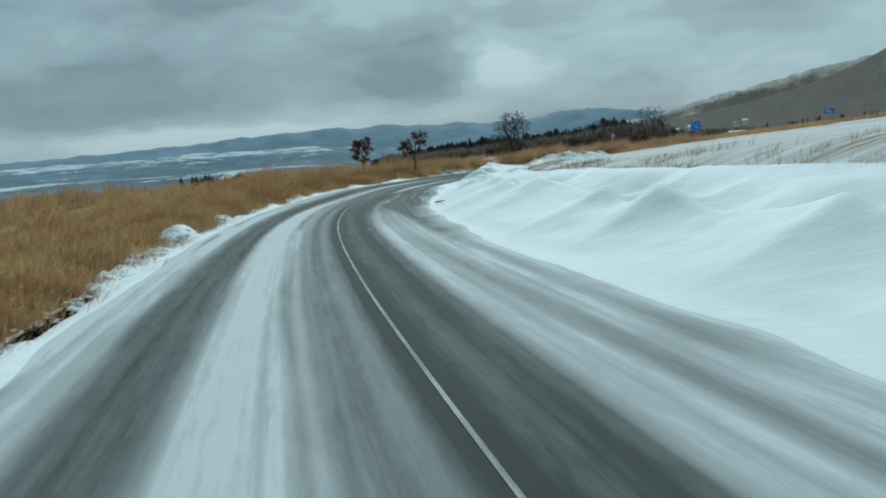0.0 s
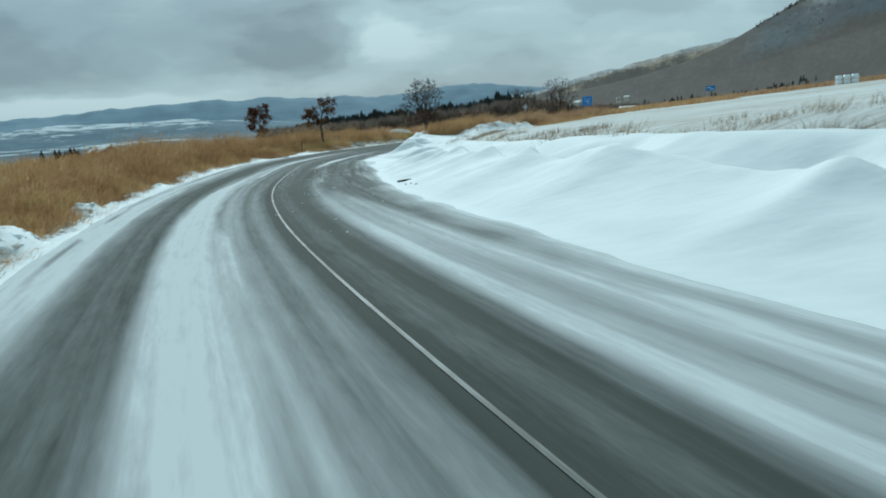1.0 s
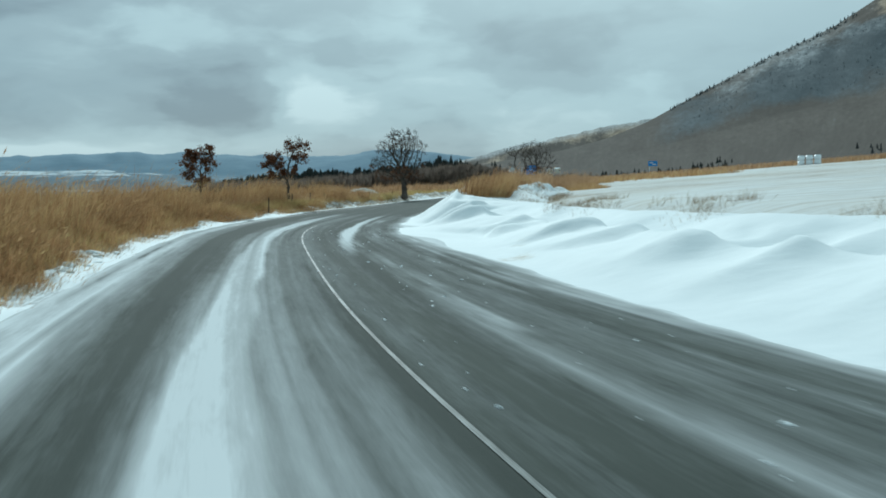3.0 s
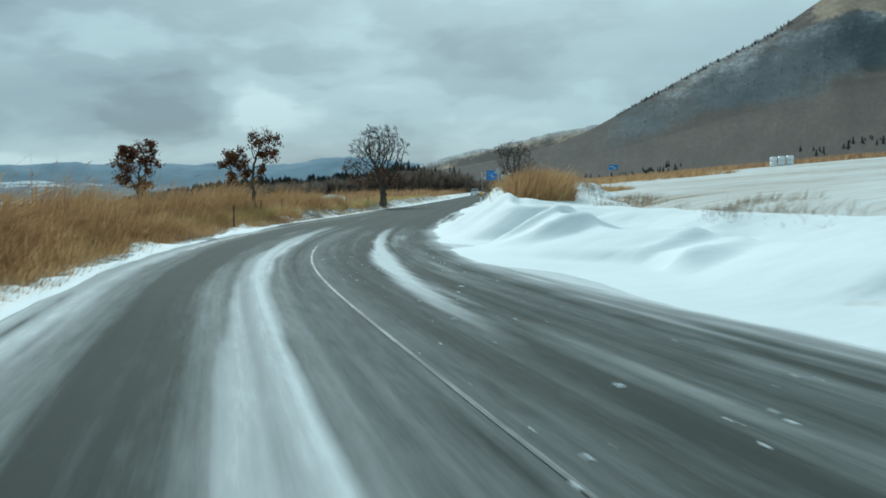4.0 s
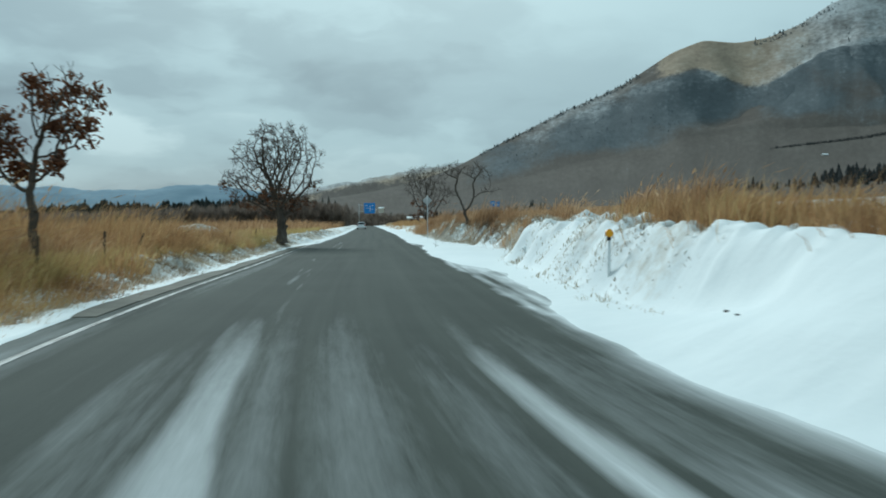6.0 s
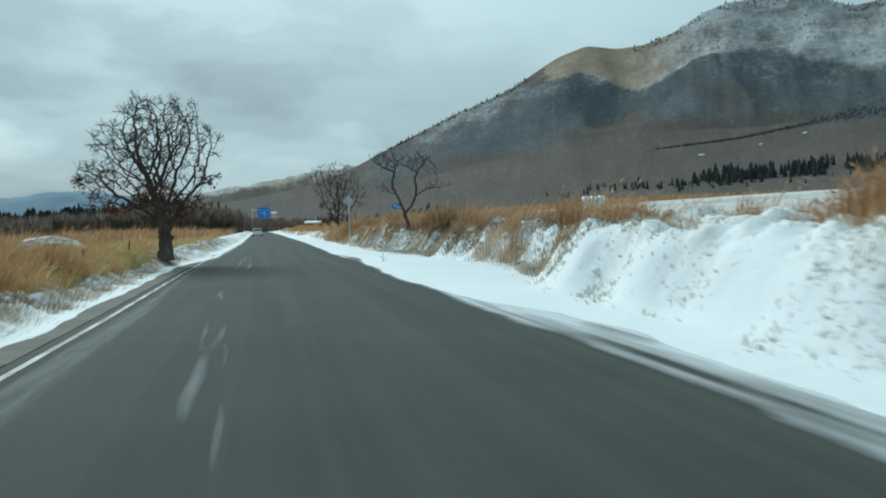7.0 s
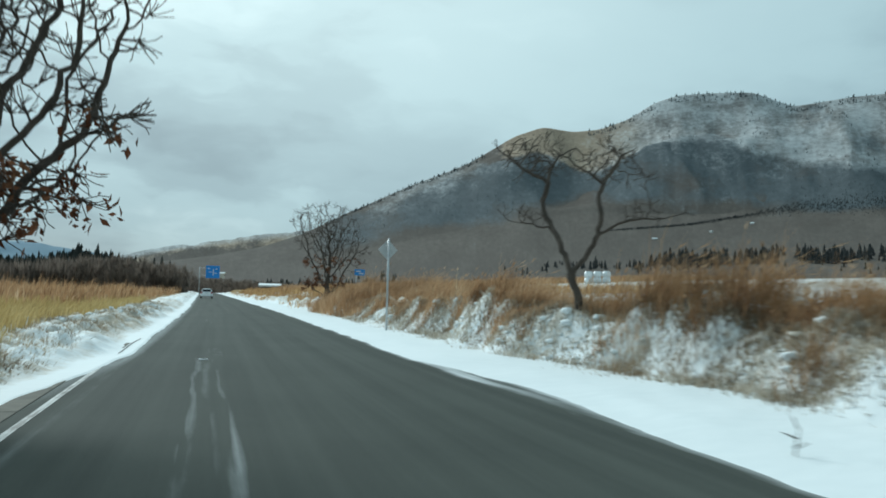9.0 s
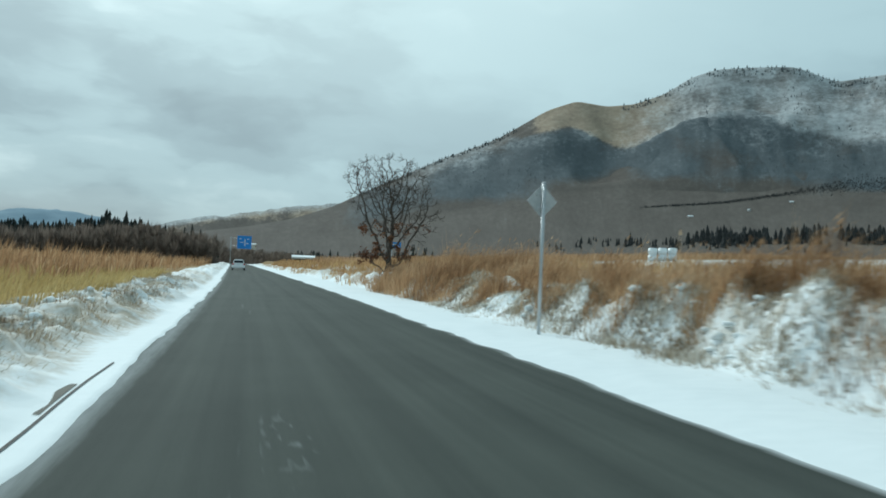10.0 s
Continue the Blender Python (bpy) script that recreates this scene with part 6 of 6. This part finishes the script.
def guide_sign(name, x, y, zc, w, h, post_x, turn, label, bars):
    t = empty(name, pose(x, y, 0, 0, 0, turn))
    tagged(t, label, "road sign")
    plate = part("plate", box(bmesh.new(), 0, 0, zc, w, 0.06, h, 0.02), SIGN_BLUE, t, "blue plate")
    for bx, bz, bw, bh in bars:
        part("marking", box(bmesh.new(), bx, -0.036, zc + bz, bw, 0.008, bh), SIGN_WHITE, plate, "white marking")
    part("pole", rod(bmesh.new(), (post_x, 0.2, -1.2), (post_x, 0.2, zc + h * 0.42), 0.12, 0.09, 14), STEEL, t, smooth=True)
    for k in (-0.3, 0.3):
        part("arm", rod(bmesh.new(), (post_x, 0.2, zc + k * h), (w * 0.4, 0.12, zc + k * h), 0.05, 0.04, 10), STEEL, t, smooth=True)
    return t


guide_sign("guide_sign", 9.85, 250.1, 6.3, 3.8, 3.6, -3.6, -2, "big blue route guide sign on a cantilever pole", [(0.15, -0.1, 0.22, 1.9), (-0.7, 0.0, 0.9, 0.16), (0.85, -0.35, 0.7, 0.16), (-1.1, 0.95, 0.6, 0.2), (1.0, 0.9, 0.5, 0.2)])
guide_sign("guide_sign", 57.6, 267.1, 8.1, 3.6, 2.0, -1.2, 8, "blue guide sign on the side road across the field", [(-0.6, 0.3, 1.6, 0.3), (0.5, -0.35, 1.5, 0.3)])


def wooden_post(x, y, z, h, tilt):
    t = empty("fence_post", pose(x, y, z, tilt, tilt * 0.6, 30 * tilt))
    tagged(t, "weathered dark wooden fence post in the grass", "fence post", "fence posts")
    bm = rod(bmesh.new(), (0, 0, -0.3), (0, 0, h), 0.034, 0.028, 9)
    bmesh.ops.bevel(bm, geom=[e for e in bm.edges if min(v.co.z for v in e.verts) > h - 0.01], offset=0.012, segments=1, affect="EDGES")
    part("stake", bm, OLD_WOOD, t)


for px, py, ph, tl in ((-3.75, 4.6, 0.95, 2), (-4.75, 11.2, 0.75, -3), (-5.0, 15.6, 0.8, 4), (-5.0, 18.3, 0.75, 14), (-4.3, 30.2, 0.65, 5), (-4.6, 42.0, 0.7, -4)):
    wooden_post(px, py, land_z(px, py), ph, tl)


# ---- buildings, bales, the car ahead ----
def shed(x, y, z, turn):
    t = empty("field_shed", pose(x, y, z, 0, 0, turn))
    tagged(t, "low open field shed with a snowy flat roof", "shed")
    bm = bmesh.new()
    box(bm, 0, 0, 0.14, 6.2, 3.4, 0.46, 0.06, pose(0, 0, 2.2, 9, 0, 0))
    part("roof", bm, ROOF_SNOW, t, "snow-covered sloping roof")
    part("wall", box(bmesh.new(), 0, 1.4, 1.0, 5.4, 0.12, 2.4), WALL_PALE, t)
    for sx in (-2.6, 2.6):
        part("wall", box(bmesh.new(), sx, 0, 1.0, 0.12, 2.8, 2.3), WALL_PALE, t)
        part("post", rod(bmesh.new(), (sx * 0.33, -1.35, -0.3), (sx * 0.33, -1.35, 2.1), 0.07, 0.07, 8), OLD_WOOD, t)


shed(24.6, 236.3, land_z(24.6, 236.3) - 0.95, -6)


def house(x, y, z, w, l, wall_h, turn, label, wall=WALL_PALE):
    t = empty("house", pose(x, y, z, 0, 0, turn))
    tagged(t, label, "house", "far houses")
    part("wall", box(bmesh.new(), 0, 0, wall_h / 2 - 0.5, w, l, wall_h + 1.0, 0.03), wall, t)
    bm = bmesh.new()
    rise, ov = w * 0.26, 0.5
    pts = [(-w / 2 - ov, wall_h - 0.15), (0, wall_h + rise), (w / 2 + ov, wall_h - 0.15), (w / 2 + ov, wall_h + 0.12), (0, wall_h + rise + 0.3), (-w / 2 - ov, wall_h + 0.12)]
    a = [bm.verts.new((px, -l / 2 - ov, pz)) for px, pz in pts]
    b = [bm.verts.new((px, l / 2 + ov, pz)) for px, pz in pts]
    bm.faces.new(a)
    bm.faces.new(b[::-1])
    for i in range(6):
        bm.faces.new((a[i], b[i], b[(i + 1) % 6], a[(i + 1) % 6]))
    bmesh.ops.recalc_face_normals(bm, faces=bm.faces)
    part("roof", bm, ROOF_SNOW, t, "snow-covered gable roof")
    for gy in (-1, 1):
        bm = bmesh.new()
        g = [bm.verts.new(p) for p in ((-w / 2, gy * l * 0.49, wall_h - 0.1), (w / 2, gy * l * 0.49, wall_h - 0.1), (0, gy * l * 0.49, wall_h + rise - 0.1))]
        bm.faces.new(g)
        ext = bmesh.ops.extrude_face_region(bm, geom=bm.faces[:])
        bmesh.ops.translate(bm, verts=[v for v in ext["geom"] if isinstance(v, bmesh.types.BMVert)], vec=(0, -gy * 0.2, 0))
        part("gable", bm, wall, t)
    for wx in (-w * 0.25, w * 0.25):
        part("window", box(bmesh.new(), wx, -l / 2 - 0.02, wall_h * 0.55, w * 0.18, 0.08, wall_h * 0.32, 0.01), CAR_GLASS, t)


house(-109, 120, -2.3, 5.6, 7, 2.7, 62, "farmhouse with a snow-covered gable roof in the meadow", WALL_DARK)
house(-97, 128, -2.4, 3.4, 4, 2.2, 30, "small pale outbuilding beside the farmhouse")
house(-128, 215, -5.0, 7, 9, 2.8, 10, "distant house with a white roof")
for hx, hy, hz, hw, ht in ((-14, 520, 5.5, 5, 20), (-6, 560, 8, 5, 50), (26, 600, 9.5, 3.5, 5), (33, 610, 10.5, 3, 70)):
    house(hx, hy, hz, hw, hw * 1.2, 2.8, ht, "distant white-roofed house among the brown woods")


for hx, hy, hz, hw, ht in ((1042, 1139, 151, 5, 40), (903, 1090, 124, 3.5, 10), (755, 1055, 101, 6, 75)):
    house(hx, hy, hz, hw, hw * 1.3, 3.0, ht, "distant white-roofed house on the mountain's lower slope")


gx_, gy_ = -118 + rng.normal(0, 3.5, 60), 119 + rng.normal(0, 2.0, 60)
conifers("dark_grove", gx_, gy_, np.full(60, -3.0), rng.uniform(2.5, 5.2, 60), "dark evergreen grove beside the farmhouse", 261)


def bale_column(x, y, z, turn):
    for k in (0, 1):
        t = empty("silage_bale", pose(x, y, z + 1.12 * k, 0, 0, turn + 40 * k))
        tagged(t, "round bale wrapped in white plastic film, stacked on the field", "bale", "bale stack")
        bm = bmesh.new()
        bmesh.ops.create_cone(bm, cap_ends=True, segments=20, radius1=0.74, radius2=0.74, depth=1.12, matrix=pose(0, 0, 0.56))
        bmesh.ops.bevel(bm, geom=[e for e in bm.edges if abs(e.verts[0].co.z - e.verts[1].co.z) < 0.01], offset=0.12, segments=3, affect="EDGES")
        rb = random.Random(int(x * 10) + k)
        for v in bm.verts:
            v.co *= 1 + rb.uniform(-0.012, 0.012)
        part("wrap", bm, WRAP, t, smooth=True)


for k in range(3):
    bx, by = 70.3 + 1.58 * k, 144.0 - 0.5 * k
    bale_column(bx, by, land_z(bx, by) - 0.05, 17 * k)


def car(x, y, z, turn):
    t = empty("car", pose(x, y, z, 0, 0, turn))
    tagged(t, "white compact hatchback seen from behind on the road", "car")
    bm = bmesh.new()
    box(bm, 0, 0, 0.58, 1.70, 3.95, 0.56, 0.16)
    part("body", bm, CAR_WHITE, t, smooth=True)
    bm = bmesh.new()
    r = bmesh.ops.create_cube(bm, size=1.0, matrix=Matrix.Translation((0, -0.28, 1.13)) @ Matrix.Diagonal((1.56, 2.9, 0.62, 1)))
    for v in r["verts"]:
        if v.co.z > 1.2:
            v.co.x *= 0.80
            v.co.y = -0.28 + (v.co.y + 0.28) * (0.62 if v.co.y > -0.28 else 0.90)
    bmesh.ops.bevel(bm, geom=bm.edges[:], offset=0.10, segments=3, affect="EDGES")
    part("cabin", bm, CAR_WHITE, t, smooth=True)
    m = pose(0, -1.665, 1.16, -12)
    part("rear_window", box(bmesh.new(), 0, 0, 0, 1.18, 0.05, 0.34, 0.02, m), CAR_GLASS, t, "dark rear window")
    for sx in (-1, 1):
        part("side_window", box(bmesh.new(), 0, 0, 0, 0.04, 2.0, 0.30, 0.015, pose(sx * 0.725, -0.3, 1.16, 0, sx * -13, 0)), CAR_GLASS, t, "dark side window")
        part("tail_lamp", box(bmesh.new(), sx * 0.70, -1.95, 0.82, 0.22, 0.10, 0.20, 0.03), TAIL_RED, t, "red tail lamp")
        for wy in (-1.25, 1.25):
            wheel = part("wheel", rod(bmesh.new(), (sx * 0.60, wy, 0.31), (sx * 0.70, wy, 0.31), 0.12, 0.12, 12), STEEL, t)
            bm = bmesh.new()
            bmesh.ops.create_cone(bm, cap_ends=True, segments=22, radius1=0.31, radius2=0.31, depth=0.2, matrix=pose(sx * 0.76, wy, 0.31, 0, 90, 0))
            bmesh.ops.bevel(bm, geom=[e for e in bm.edges if len(e.link_faces) == 2 and max(len(f_.verts) for f_ in e.link_faces) > 4], offset=0.03, segments=2, affect="EDGES")
            part("tyre", bm, TYRE, wheel)
            bm = bmesh.new()
            bmesh.ops.create_cone(bm, cap_ends=True, segments=18, radius1=0.19, radius2=0.17, depth=0.215, matrix=pose(sx * 0.763, wy, 0.31, 0, 90, 0))
            part("rim", bm, STEEL, wheel)
    part("bumper", box(bmesh.new(), 0, -1.95, 0.45, 1.62, 0.16, 0.22, 0.05), CAR_WHITE, t)
    part("number_plate", box(bmesh.new(), 0, -2.0, 0.74, 0.33, 0.03, 0.165, 0.005), SIGN_WHITE, t, "plain pale number plate")
    return t


cx, cy = along(s_of_y(142), -1.3)
car(cx, cy, float(road_z(s_of_y(142), -1.3)), -2)


# ---- clods and litter at the road's rim ----
def clod(x, y, z, size, seed, label="dark frozen clod of earth on the snow"):
    rb = random.Random(seed)
    lx = rb.uniform(0.9, 1.9)
    bm = bmesh.new()
    bmesh.ops.create_icosphere(bm, subdivisions=2, radius=size)
    for v in bm.verts:
        v.co = Vector((v.co.x * lx, v.co.y * 0.8, v.co.z * 0.5)) * (1 + rb.uniform(-0.35, 0.25))
    me = bpy.data.meshes.new("clod")
    bm.to_mesh(me)
    bm.free()
    me.materials.append(ROCK)
    tagged(new("clod", me), label, "clod", "clods").matrix_world = pose(x, y, z, 0, 0, rb.uniform(0, 360))


for i, (px, py, sz) in enumerate(((12.91, -26.82, 0.030), (13.16, -27.21, 0.026), (13.42, -27.63, 0.022), (7.2, 29.7, 0.028), (-1.75, 49.85, 0.06), (-1.9, 49.6, 0.04), (4.7, 5.0, 0.03), (4.9, 5.6, 0.035))):
    cs, cd = to_road([px], [py])
    u = float(cd[0] - right_edge(y_of_s(cs))[0])
    zz = float(road_z(cs, cd)[0]) + (float(bank_z(cs, np.array([max(u, 0)]))[0]) if cd[0] > 0 else 0.03)
    clod(px, py, zz + sz * 0.2, sz, 300 + i)

# a frozen stick of mud at the bank's foot
bm = bmesh.new()
stick_rng = random.Random(77)
rings_ = []
for k in range(9):
    f_ = k / 8
    girth = 0.030 * (0.35 + 0.65 * math.sin(math.pi * min(0.9, 0.12 + f_ * 0.8)))
    c = Vector((0.46 * (f_ - 0.5), 0.05 * math.sin(f_ * 4.5), 0.02 + 0.03 * f_ * f_))
    rings_.append([bm.verts.new(c + Vector((stick_rng.uniform(-0.01, 0.01), girth * math.cos(a) * stick_rng.uniform(0.75, 1.25), girth * math.sin(a) * stick_rng.uniform(0.75, 1.25)))) for a in (6.2832 * q / 8 for q in range(8))])
for r0_, r1_ in zip(rings_, rings_[1:]):
    for q in range(8):
        bm.faces.new((r0_[q], r0_[(q + 1) % 8], r1_[(q + 1) % 8], r1_[q]))
bm.faces.new(rings_[0][::-1])
bm.faces.new(rings_[-1])
stick_me = bpy.data.meshes.new("frozen_stick")
bm.to_mesh(stick_me)
bm.free()
stick_me.materials.append(ROCK)
cs, cd = to_road([12.51], [-25.6])
stick_z = float(road_z(cs, cd)[0]) + float(bank_z(cs, cd - right_edge(y_of_s(cs)))[0])
tagged(new("frozen_stick", stick_me), "dark muddy stick lying on the snow at the bank's foot", "stick").matrix_world = pose(12.51, -25.6, stick_z - 0.004, 0, 0, 48)

# crumbs of snow thrown over the bare lane
crumb_rng = np.random.default_rng(83)
bm = bmesh.new()
for _ in range(170):
    cy_, cd_ = crumb_rng.uniform(-36, -6), crumb_rng.choice([0.25, 1.0, 2.2]) + crumb_rng.normal(0, 0.4)
    cs_ = s_of_y(cy_)
    if cd_ < -0.1 or cd_ > 2.9:
        continue
    (cx_, cv_), r_ = along(cs_, cd_), 0.005 + 0.016 * crumb_rng.random() ** 2
    m_ = Matrix.Translation((cx_, cv_, float(road_z(cs_, cd_)) + r_ * 0.2)) @ Matrix.Rotation(crumb_rng.uniform(0, 6.28), 4, "Z") @ Matrix.Diagonal((crumb_rng.uniform(1.0, 2.6), 1.0, 0.5, 1.0))
    ball_ = bmesh.ops.create_icosphere(bm, subdivisions=1, radius=r_, matrix=m_)
    for v in ball_["verts"]:
        v.co += Vector(crumb_rng.normal(0, 0.22 * r_, 3))
crumb_me = bpy.data.meshes.new("snow_crumbs")
bm.to_mesh(crumb_me)
bm.free()
crumb_me.materials.append(ROOF_SNOW)
tagged(new("snow_crumbs", crumb_me), "crumbs of packed snow scattered over the bare asphalt", "snow", kind="stuff")

ring_x, ring_y = along(s_of_y(44.0), -1.3)
bm = bmesh.new()
for k in range(28):
    a0, a1 = 6.2832 * k / 28, 6.2832 * (k + 1) / 28
    q = [bm.verts.new((r_ * math.cos(a_), r_ * math.sin(a_), zz)) for zz in (0.0, 0.012) for r_, a_ in ((0.06, a0), (0.085 + 0.018 * math.sin(3 * a0 + 1), a0), (0.085 + 0.018 * math.sin(3 * a1 + 1), a1), (0.06, a1))]
    for c in ((4, 5, 6, 7), (0, 4, 7, 3), (1, 2, 6, 5)):
        bm.faces.new([q[i] for i in c])
bmesh.ops.remove_doubles(bm, verts=bm.verts, dist=0.001)
ring_me = bpy.data.meshes.new("frozen_ring")
bm.to_mesh(ring_me)
bm.free()
ring_me.materials.append(SIGN_WHITE)
ring_thing = tagged(new("frozen_ring", ring_me), "small white ring of frost on the asphalt", "road mark")
ring_thing.matrix_world = pose(ring_x, ring_y, float(road_z(s_of_y(44.0), -1.3)) + 0.002)

bm = bmesh.new()
bmesh.ops.create_icosphere(bm, subdivisions=4, radius=1.0)
for v in bm.verts:
    lump = float(fbm(v.co.x * 1.6 + 3, v.co.y * 1.6 + v.co.z, 3, 251))
    v.co = Vector((v.co.x * 1.7, v.co.y * 1.1, max(v.co.z, -0.2) * 0.75)) * (1 + 0.16 * lump)
heap_me = bpy.data.meshes.new("grass_mound")
bm.to_mesh(heap_me)
bm.free()
heap_me.materials.append(SNOW)
heap_me.attributes.new("dirt", "FLOAT", "POINT").data.foreach_set("value", np.full(len(heap_me.vertices), 0.85, np.float32))
tagged(new("grass_mound", heap_me), "low snow-dusted mound in the brown meadow", "mound").matrix_world = pose(-9.2, 49.5, land_z(-9.2, 49.5) + 0.1, 0, 0, 20)

twig_thing = empty("fallen_twig", pose(5.13, 33.98, 0.06))
tagged(twig_thing, "small dark twig stuck in the roadside snow", "twig")
bm = bmesh.new()
for a, b in (((0, 0, -0.05), (0.05, 0, 0.18)), ((0.03, 0, 0.1), (-0.12, 0.02, 0.16)), ((0, 0, 0.02), (0.2, 0.03, 0.05)), ((0.05, 0, 0.18), (-0.01, 0.02, 0.30))):
    rod(bm, a, b, 0.009, 0.005, 6)
part("stem", bm, OLD_WOOD, twig_thing)
